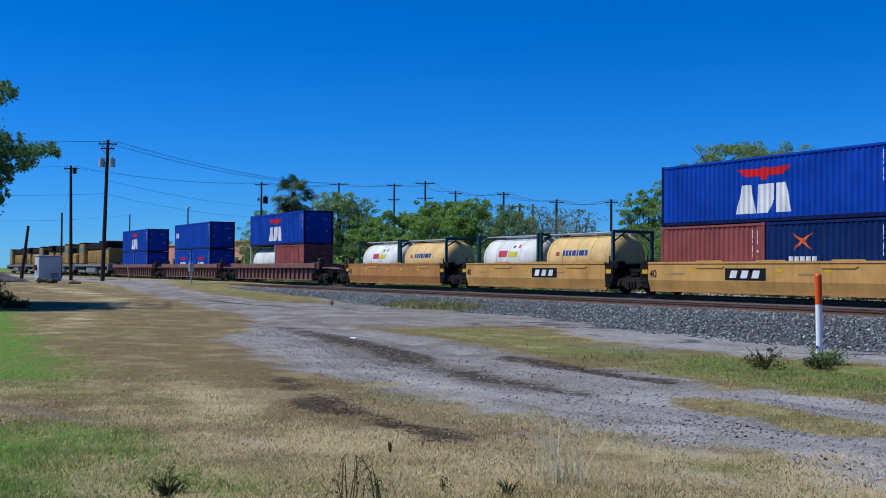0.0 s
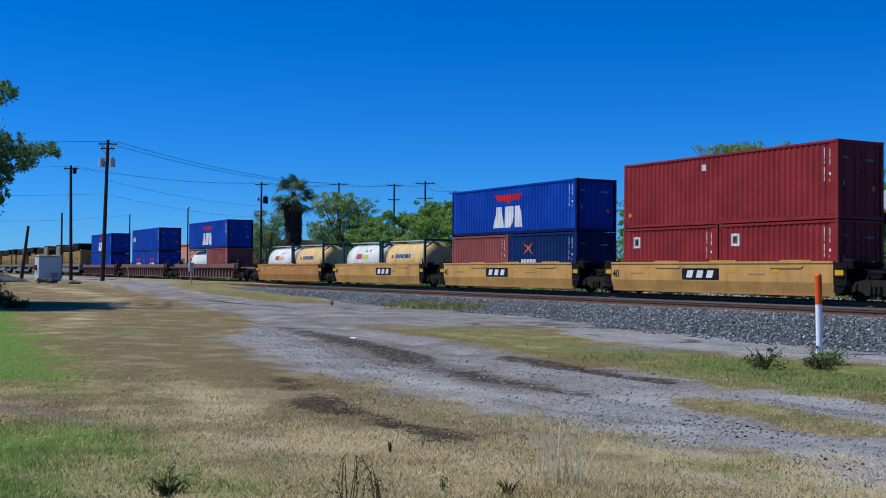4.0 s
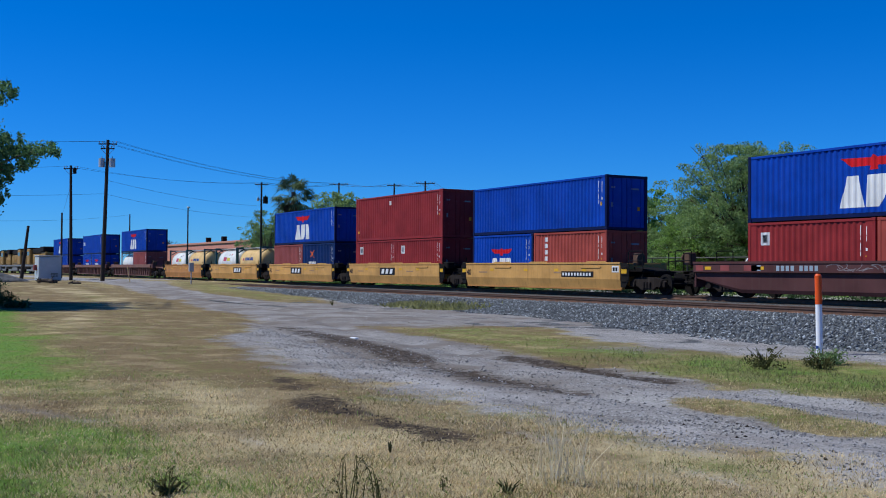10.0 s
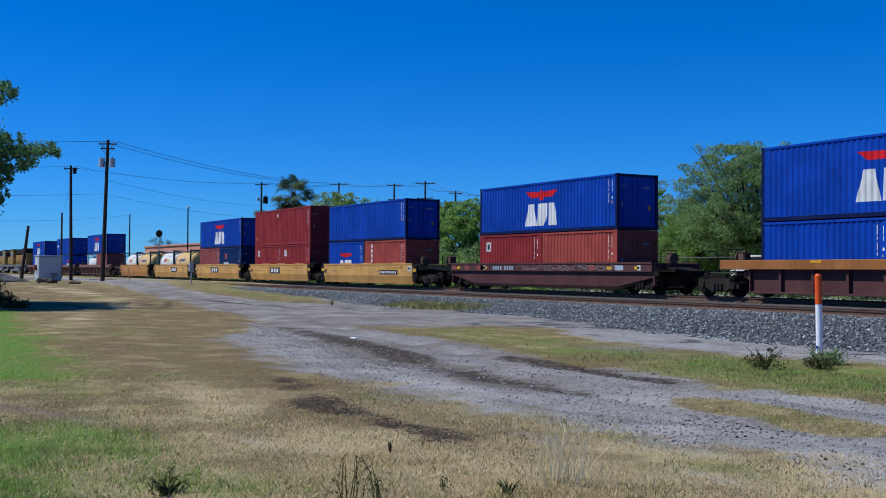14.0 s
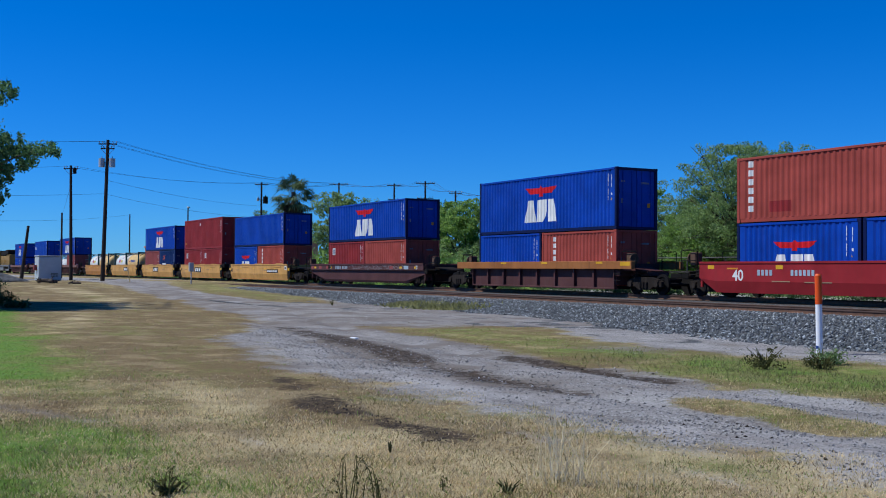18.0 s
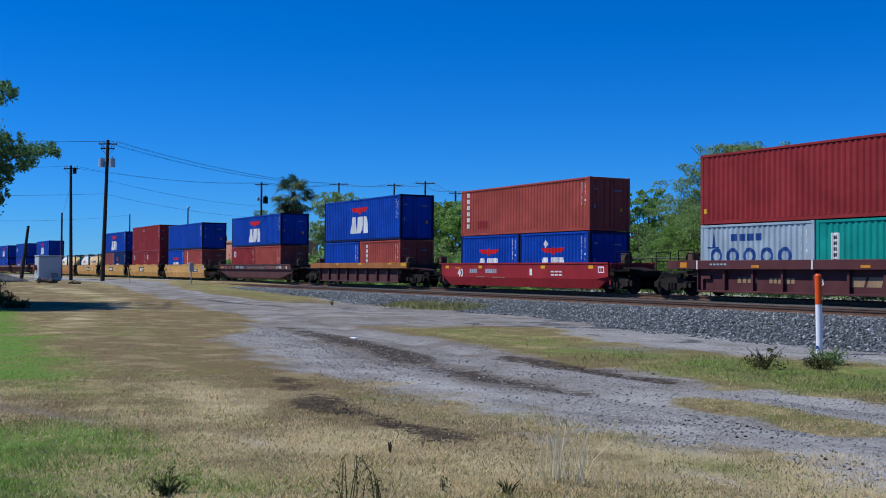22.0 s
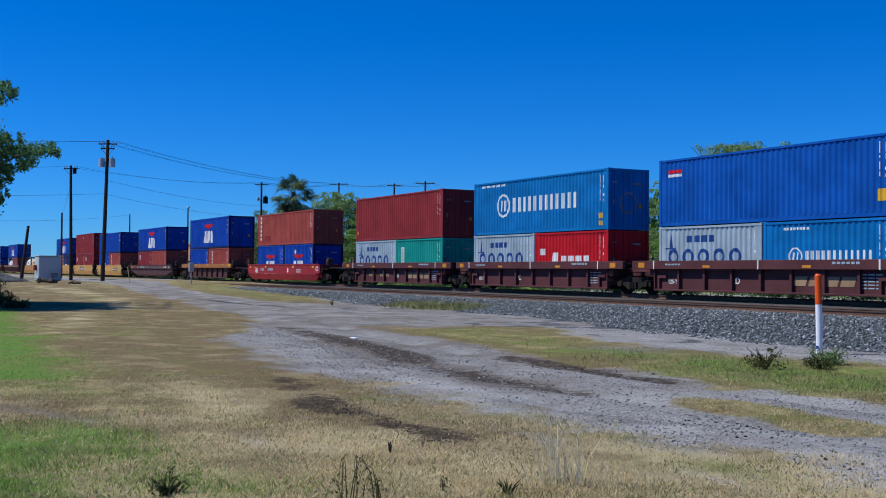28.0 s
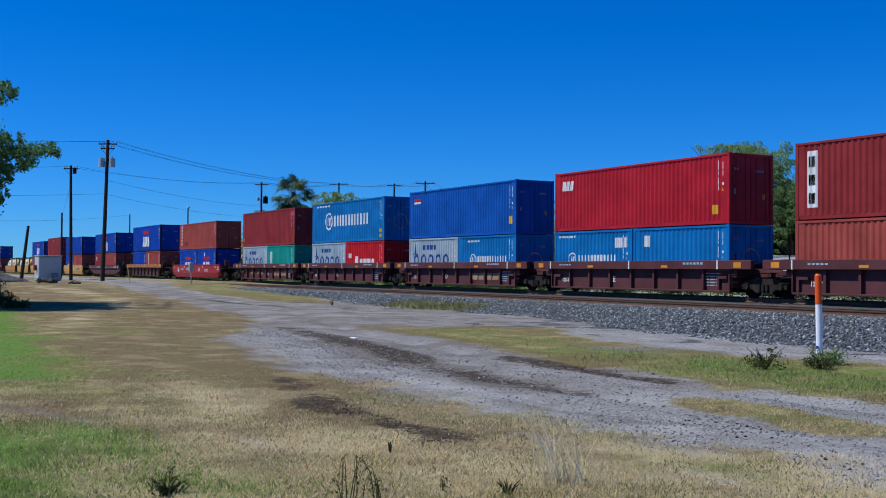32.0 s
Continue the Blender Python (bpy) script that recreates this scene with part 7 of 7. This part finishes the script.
# ---- marker post ----
mp = thing("marker_post", (-15.8, 17.6, 0.0), "round plastic marker post, white with an orange cap", "marker post")
part("shaft", tube(bmesh.new(), (0, 0, -0.1), (-0.012, -0.01, 1.02), 0.066, seg=18), POSTWHITE, mp, smooth=False)
bm = bmesh.new()
tube(bm, (-0.012, -0.01, 1.02), (-0.022, -0.018, 1.60), 0.070, seg=18)
tube(bm, (-0.022, -0.018, 1.60), (-0.022, -0.018, 1.64), 0.070, 0.045, seg=18)
part("cap", bm, POSTORANGE, mp, "orange sleeve with a domed top")
plate_bm = bmesh.new()
box(plate_bm, -0.03, 0.03, -0.072, -0.066, 0.12, 0.18)
part("label", plate_bm, BLUEMARK, mp, "small dark sticker")

# ---- utility poles and wires ----
TIPS = {}


def pole(key, x, y, z0, z1, label, arms=((0.35, 2.2),), r=0.15, lean=(0, 0), cans=(), turn=0.0):
    ob = thing("utility_pole", (x, y, z0), label, "utility pole", "utility poles")
    h = z1 - z0
    part("shaft", tube(bmesh.new(), (0, 0, -0.4), (lean[0], lean[1], h), r, r * 0.68, 10), POLEWOOD, ob)
    ends = []
    for down, w in arms:
        k = (h - down) / h
        c = Vector((lean[0] * k, lean[1] * k, h - down))
        u = Vector((math.cos(turn), math.sin(turn), 0))
        bm = bmesh.new()
        box(bm, -w / 2, w / 2, -0.045, 0.045, -0.05, 0.05, 0.01)
        a = part("crossarm", bm, POLEWOOD, ob, at=c)
        a.rotation_euler[2] = turn
        for q in (-0.46, -0.28, 0.28, 0.46):
            bm = bmesh.new()
            tube(bm, (q * w, 0, 0.066), (q * w, 0, 0.16), 0.03, seg=8)
            tube(bm, (q * w, 0, 0.16), (q * w, 0, 0.24), 0.055, 0.035, 8)
            part("insulator", bm, GALV, a)
            ends.append(Vector((x, y, z0)) + c + u * (q * w) + Vector((0, 0, 0.24)))
        bm = bmesh.new()
        for s in (-1, 1):
            tube(bm, c + u * (s * 0.55) + Vector((0, 0, -0.06)), c + Vector((0, 0, -0.6)), 0.02, seg=5)
        part("brace", bm, GALV, ob)
    for down, off, rr, hh, material in cans:
        k = (h - down) / h
        c = Vector((lean[0] * k, lean[1] * k, h - down))
        o = Vector((math.cos(turn) * off, math.sin(turn) * off, 0))
        bm = bmesh.new()
        tube(bm, c + o, c + o + Vector((0, 0, hh)), rr, seg=14)
        tube(bm, c + o + Vector((0, 0, hh)), c + o + Vector((0, 0, hh + 0.18)), 0.05, 0.03, 8)
        tube(bm, c + o * 0.2 + Vector((0, 0, hh * 0.5)), c + o + Vector((0, 0, hh * 0.5)), 0.05, seg=6)
        part("transformer", bm, material, ob, "round transformer can")
    ends.append(Vector((x + lean[0], y + lean[1], z1)))
    TIPS[key] = ends
    return ob


ACROSS = 1.0613
pole("a", -97.3, 20.7, 0.55, 12.75, "tall dark wooden pole with two transformer cans", ((0.35, 1.6), (0.75, 1.2)), 0.19, (0.35, 0.25), ((2.35, -0.45, 0.26, 0.75, GALV), (2.35, 0.45, 0.26, 0.75, GALV)), ACROSS)
pole("b", -103.8, 19.3, 0.55, 11.0, "tall dark wooden pole with a short crossarm", ((0.3, 1.3),), 0.16, (0.0, -0.15), ((0.75, 0.35, 0.16, 0.5, BLACKISH),), ACROSS)
pole("c", -103.9, 15.0, 0.55, 5.4, "short leaning wooden stub pole", (), 0.17, (0.25, 0.55))
pole("d", -125.0, 22.2, 0.55, 7.7, "thin bare wooden pole", (), 0.13)
pole("e", -211.7, 50.0, 0.5, 12.0, "thin distant wooden pole", (), 0.16)
pole("g", -127.8, 46.0, 0.4, 12.3, "wooden pole with a dark transformer can", ((0.3, 1.6),), 0.16, (0, 0), ((2.6, 0.5, 0.30, 0.85, BLACKISH), (2.3, -0.4, 0.16, 0.4, GALV)), ACROSS)
for key, x, z in (("h", -159.0, 15.4), ("i", -139.6, 14.0), ("j", -130.3, 13.7), ("k", -122.1, 11.9), ("l", -110.6, 11.1), ("m", -107.1, 9.5), ("n", -104.4, 9.3), ("o", -99.7, 9.6), ("p", -90.0, 9.1)):
    wide = {"h": 3.0, "i": 2.1, "j": 2.6, "k": 1.7, "l": 1.6, "m": 1.4, "o": 1.7, "p": 1.4}.get(key, 1.5)
    arms = () if key == "n" else ((0.3, wide), (2.3, wide * 0.85)) if key in "ijl" else ((0.3, wide),)
    pole(key, x, 70.0, 0.4, z, "distant wooden pole with crossarms", arms, 0.17, (0, 0), (), ACROSS if key != "m" else 0.2)
lamp = pole("f", -152.2, 44.0, 0.5, 10.2, "thin pole with a small yard light", (), 0.12)
bm = bmesh.new()
box(bm, -0.12, 0.5, -0.15, 0.15, 9.7, 9.9, 0.04)
part("light_head", bm, GALV, lamp, "small grey yard light")


def wire(a, b, sag, r=0.014):
    """A hanging cable in short straight lengths."""
    bm = bmesh.new()
    a, b = Vector(a), Vector(b)
    n = 14
    hose(bm, [a.lerp(b, i / n) - Vector((0, 0, 4 * sag * (i / n) * (1 - i / n))) for i in range(n + 1)], r, 4)
    ob = part("overhead_wire", bm, WIRE, None)
    return tagged(ob, "sagging black overhead wire", "cable", "overhead wires")


for k in range(4):
    wire(TIPS["a"][k], TIPS["h"][k], 1.0, 0.011)
for k in (0, 2):
    wire(TIPS["a"][k], TIPS["a"][k] + Vector((6, -38, -0.6)), 0.8, 0.010)
wire(TIPS["b"][0], TIPS["g"][0], 0.5, 0.010)
wire(TIPS["b"][2], TIPS["g"][3], 0.6, 0.010)
wire(TIPS["b"][1], TIPS["b"][1] + Vector((8, -34, -0.5)), 0.9, 0.010)
wire(Vector((-97.1, 20.8, 9.3)), Vector((-127.8, 46.0, 9.4)), 0.4, 0.010)
wire(Vector((-97.2, 20.7, 8.1)), Vector((-92.0, -18.0, 7.4)), 0.6, 0.010)
wire(Vector((-97.2, 20.7, 8.1)), Vector((-127.8, 46.0, 8.0)), 0.4, 0.010)
wire(Vector((-125.0, 22.2, 7.5)), Vector((-103.8, 19.2, 9.6)), 0.3, 0.010)
wire(Vector((-95.0, -12.0, 6.4)), Vector((-211.7, 50.0, 11.9)), 1.4, 0.014)
for p, q in (("g", "h"), ("h", "i"), ("i", "j"), ("j", "k"), ("k", "l"), ("l", "o"), ("o", "p")):
    for k in range(4):
        wire(TIPS[p][k], TIPS[q][k], 0.5, 0.012)
for k in (0, 3):
    wire(TIPS["p"][k], TIPS["p"][k] + Vector((60, 8, 0)), 0.9, 0.012)

# ---- crossing corner: signal cabinet, stone heap, debris, relay post ----
ob = thing("signal_cabinet", (-99.6, 16.6, 0.55), "pale grey steel signal cabinet on the verge", "equipment cabinet")
bm = bmesh.new()
box(bm, -0.75, 0.75, -0.95, 0.95, 0.05, 2.1, 0.04)
part("body", bm, CABGREY, ob)
bm = bmesh.new()
box(bm, -0.80, 0.80, -1.0, 1.0, 2.102, 2.18, 0.02)
part("roof", bm, GALV, ob)
bm = bmesh.new()
box(bm, -0.7, 0.7, -0.9, 0.9, -0.05, 0.049)
part("plinth", bm, GRIME, ob)
bm = bmesh.new()
box(bm, 0.751, 0.775, -0.85, 0.85, 0.15, 2.0, 0.006)
dr = part("door", bm, CABGREY, ob)
bm = bmesh.new()
for k in range(5):
    box(bm, 0.776, 0.795, 0.05, 0.65, 0.35 + 0.07 * k, 0.38 + 0.07 * k)
part("louvre", bm, GRIME, dr, "dark louvre slots")
bm = bmesh.new()
box(bm, -0.2, 0.2, -1.20, -0.951, 0.9, 1.35, 0.03)
part("meter_box", bm, PINKISH, ob, "small faded box on the cabinet's side")
ob.rotation_euler[2] = 0.06

HEAP = plain("grey_stone_heap", (0.085, 0.09, 0.095), 0.95, 0.4, 3, rel=0.8)
bm = bmesh.new()
rows = []
for i in range(9):
    u = i / 8
    rows.append([])
    for k in range(24):
        a = 2 * math.pi * k / 24
        r = (1 - u) * (1 + 0.18 * noise.noise(Vector((math.cos(a) * 2, math.sin(a) * 2, u * 3))))
        rows[-1].append(bm.verts.new((1.9 * r * math.cos(a), 3.0 * r * math.sin(a), 0.95 * u ** 0.8 + 0.1 * noise.noise(Vector((a, u * 4, 3))) * (1 - u))))
for p, q in zip(rows, rows[1:]):
    for k in range(24):
        bm.faces.new((p[k], p[(k + 1) % 24], q[(k + 1) % 24], q[k]))
ob = part("rubble_mound", bm, HEAP, None)
ob.location = (-94.2, 11.6, 0.42)
tagged(ob, "heap of grey crushed stone on the verge", "stone heap")


def log(x, y, l, r, turn, label):
    bm = bmesh.new()
    prev = Vector((-l / 2, 0, r * 0.8))
    rng = random.Random(int(x * 10))
    for k in range(1, 6):
        p = Vector((-l / 2 + l * k / 5, rng.uniform(-0.1, 0.1), r * 0.8 + rng.uniform(0, 0.08)))
        tube(bm, prev, p, r, r * 0.85, 8)
        prev = p
    for k in range(4):
        q = Vector((rng.uniform(-l / 2, l / 2), 0, r))
        tube(bm, q, q + Vector((rng.uniform(-0.5, 0.5), rng.uniform(-0.4, 0.4), rng.uniform(0.1, 0.4))), r * 0.4, r * 0.15, 5)
    ob = part("driftwood", bm, BARK, None)
    ob.location = (x, y, float(ground_z(np.array([x]), np.array([y]))[0]))
    ob.rotation_euler[2] = turn
    return tagged(ob, label, "debris", "debris on the verge")


log(-86.3, 14.2, 1.2, 0.16, 0.9, "dark weathered branch lying on the verge")
log(-86.0, 14.7, 0.7, 0.12, 1.9, "dark weathered branch lying on the verge")
log(-84.5, 16.0, 0.9, 0.08, 1.1, "dark weathered branch lying on the verge")
ob = thing("relay_post", (-83.7, 24.5, 0.5), "grey post with a small relay box", "post")
part("shaft", tube(bmesh.new(), (0, 0, -0.2), (0, 0, 1.6), 0.045, seg=8), GALV, ob)
bm = bmesh.new()
box(bm, -0.12, 0.12, -0.18, 0.18, 0.95, 1.65, 0.03)
part("relay_box", bm, GALV, ob)
ob = thing("stake", (-91.0, 21.6, 0.5), "leaning pale yellow wooden stake", "stake")
part("shaft", tube(bmesh.new(), (0, 0, -0.2), (-0.1, -0.22, 1.3), 0.04, seg=6), TANKYEL, ob)
ob = thing("signal_disc", (-167.1, 44.0, 0.5), "black round signal target on a thin mast", "railway signal")
part("mast", tube(bmesh.new(), (0, 0, -0.2), (0, 0, 6.9), 0.09, seg=8), GALV, ob)
part("target", tube(bmesh.new(), (0, 0, 6.5), (0.06, -0.06, 6.5), 0.55, seg=20), BLACKISH, ob, "black round target")
ob.children[1].location = (0.1, -0.1, 0)

# crossing road surface
bm = bmesh.new()
prism(bm, [(-112.5, 16.0), (-107.0, 14.0), (-113.5, 27.0), (-118.5, 27.0)], "z", 0.50, 0.575)
ob = part("road", bm, plain("pale_asphalt", (0.20, 0.20, 0.20), 0.9, 0.12, 2), None)
tagged(ob, "pale worn asphalt crossing road", "road", kind="structure")

# ---- beyond the railway: long pink building, open shed, parked vehicle ----
ob = thing("house", (-205.0, 62.0, 0.4), "long low pink stucco building with a flat roof", "building")
bm = bmesh.new()
box(bm, -23, 45, -5, 5, -0.3, 5.55, 0.05)
part("wall", bm, STUCCO, ob)
bm = bmesh.new()
box(bm, -23.2, 45.2, -5.2, 5.2, 5.552, 5.9, 0.03)
part("roof", bm, plain("pink_parapet", (0.46, 0.21, 0.16), 0.9, 0.1, 1), ob)
for k in range(11):
    bm = bmesh.new()
    box(bm, -20 + 6 * k, -18 + 6 * k, -5.03, -5.002, 1.2, 3.2)
    w = part("window", bm, GLASS, ob)
    bm = bmesh.new()
    box(bm, -20.1 + 6 * k, -17.9 + 6 * k, -5.08, -5.031, 1.05, 1.2)
    part("sill", bm, STUCCO, w)
for k in (9, 18):
    bm = bmesh.new()
    box(bm, k, k + 0.8, -2, -1.2, 5.902, 7.0, 0.03)
    part("roof_vent", bm, BLACKISH, ob)

ob = thing("shed", (-31.2, 42.5, 0.45), "open wooden shed with a pale tin roof", "shed")
bm = bmesh.new()
prism(bm, [(-3.0, 4.02), (0.2, 5.15), (3.4, 4.02), (3.4, 3.94), (0.2, 5.07), (-3.0, 3.94)], "x", -3.05, 5.6)
part("roof", bm, TINROOF, ob, "pale tin gable roof")
for x in (-2.45, 4.9):
    for y in (-2.5, 2.9):
        bm = bmesh.new()
        box(bm, x - 0.16, x + 0.16, y - 0.16, y + 0.16, -0.2, 3.85, 0.02)
        part("post", bm, plain("grey_timber", (0.16, 0.14, 0.12), 0.9, 0.25, 4), ob)
bm = bmesh.new()
box(bm, -2.28, 4.73, -2.6, -2.4, 3.35, 3.85, 0.01)
part("beam", bm, HUTWOOD, ob)
bm = bmesh.new()
box(bm, -1.6, 4.6, 0.6, 0.75, -0.2, 3.9)
part("back_wall", bm, HUTWOOD, ob)
bm = bmesh.new()
tube(bm, (-2.55, -2.75, 3.75), (-4.9, -2.75, 1.5), 0.12, seg=8)
tube(bm, (-4.9, -2.75, 1.5), (-6.4, -2.75, -0.1), 0.12, seg=8)
part("brace", bm, POLEWOOD, ob, "slanting dark timber")

FENCE = plain("weathered_pipe", (0.10, 0.10, 0.095), 0.6, 0.2, 4, 0.3)
fence = thing("pipe_fence", (-47.0, 41.9, 0.72), "weathered steel pipe fence beyond the tracks", "fence")
for k in range(11):
    part("post", tube(bmesh.new(), (-15 + 3 * k, 0, -0.3), (-15 + 3 * k, 0, 1.78), 0.04, seg=8), FENCE, fence)
for z in (0.95, 1.75):
    part("rail", tube(bmesh.new(), (-15, -0.05, z), (15, -0.05, z), 0.032, seg=8), FENCE, fence)

ob = thing("pickup_truck", (-41.9, 43.6, 0.72), "white parked pickup with a sloping windscreen", "vehicle")
bm = bmesh.new()
prism(bm, [(-2.6, 0.45), (2.6, 0.45), (2.6, 1.15), (0.9, 1.18), (0.3, 1.85), (-1.2, 1.88), (-1.8, 1.18), (-2.6, 1.10)], "y", -0.9, 0.9)
part("body", bm, paint("white_car_paint", (0.75, 0.77, 0.8), 0.25, wear=0.05), ob)
bm = bmesh.new()
prism(bm, [(-1.62, 1.22), (0.70, 1.22), (0.24, 1.76), (-1.15, 1.78)], "y", -0.915, -0.902)
part("window", bm, GLASS, ob)
for x in (-1.7, 1.6):
    for y in (-0.93, 0.75):
        part("wheel", tube(bmesh.new(), (x, y, 0.36), (x, y + 0.18, 0.36), 0.36, seg=18), BLACKISH, ob)
ob = thing("house", (-46.0, 53.6, 0.45), "pale house half hidden behind the trees", "building")
bm = bmesh.new()
box(bm, -7, 7, -3, 3, -0.2, 2.7)
part("wall", bm, plain("pale_siding", (0.68, 0.70, 0.72), 0.8, 0.08, 2), ob)
bm = bmesh.new()
prism(bm, [(-3.5, 2.702), (3.5, 2.702), (0, 4.3)], "x", -7.4, 7.4)
part("roof", bm, TINROOF, ob)
for k in (-4.5, -0.5, 3.5):
    bm = bmesh.new()
    box(bm, k, k + 1.1, -3.04, -3.002, 0.9, 2.1)
    part("window", bm, GLASS, ob)


# ---- what moves: the train, its wheels, and the dry stalks in the wind ----


def motions():
    times = [float(t) for t in range(33)]
    for ob in MOVERS:
        x, y, z = ob.location
        walk(ob, [(t, pose(x - travel(t), y, z)) for t in times])
    step = 0.1
    n = int(32.0 / step)
    for w, x, z, r in WHEELSETS:
        walk(w, [(k * step, pose(x, 0, z, 0, -math.degrees(travel(k * step) / r), 0)) for k in range(n + 1)])
    for i, ob in enumerate(SWAY):
        x, y, z = ob.location
        walk(ob, [(k * 0.4, pose(x, y, z, 5 * math.sin(k * 1.9 + i), 7 * math.sin(k * 1.3 + 0.7 * i) + 3 * math.sin(k * 0.37), 0)) for k in range(81)])


motions()
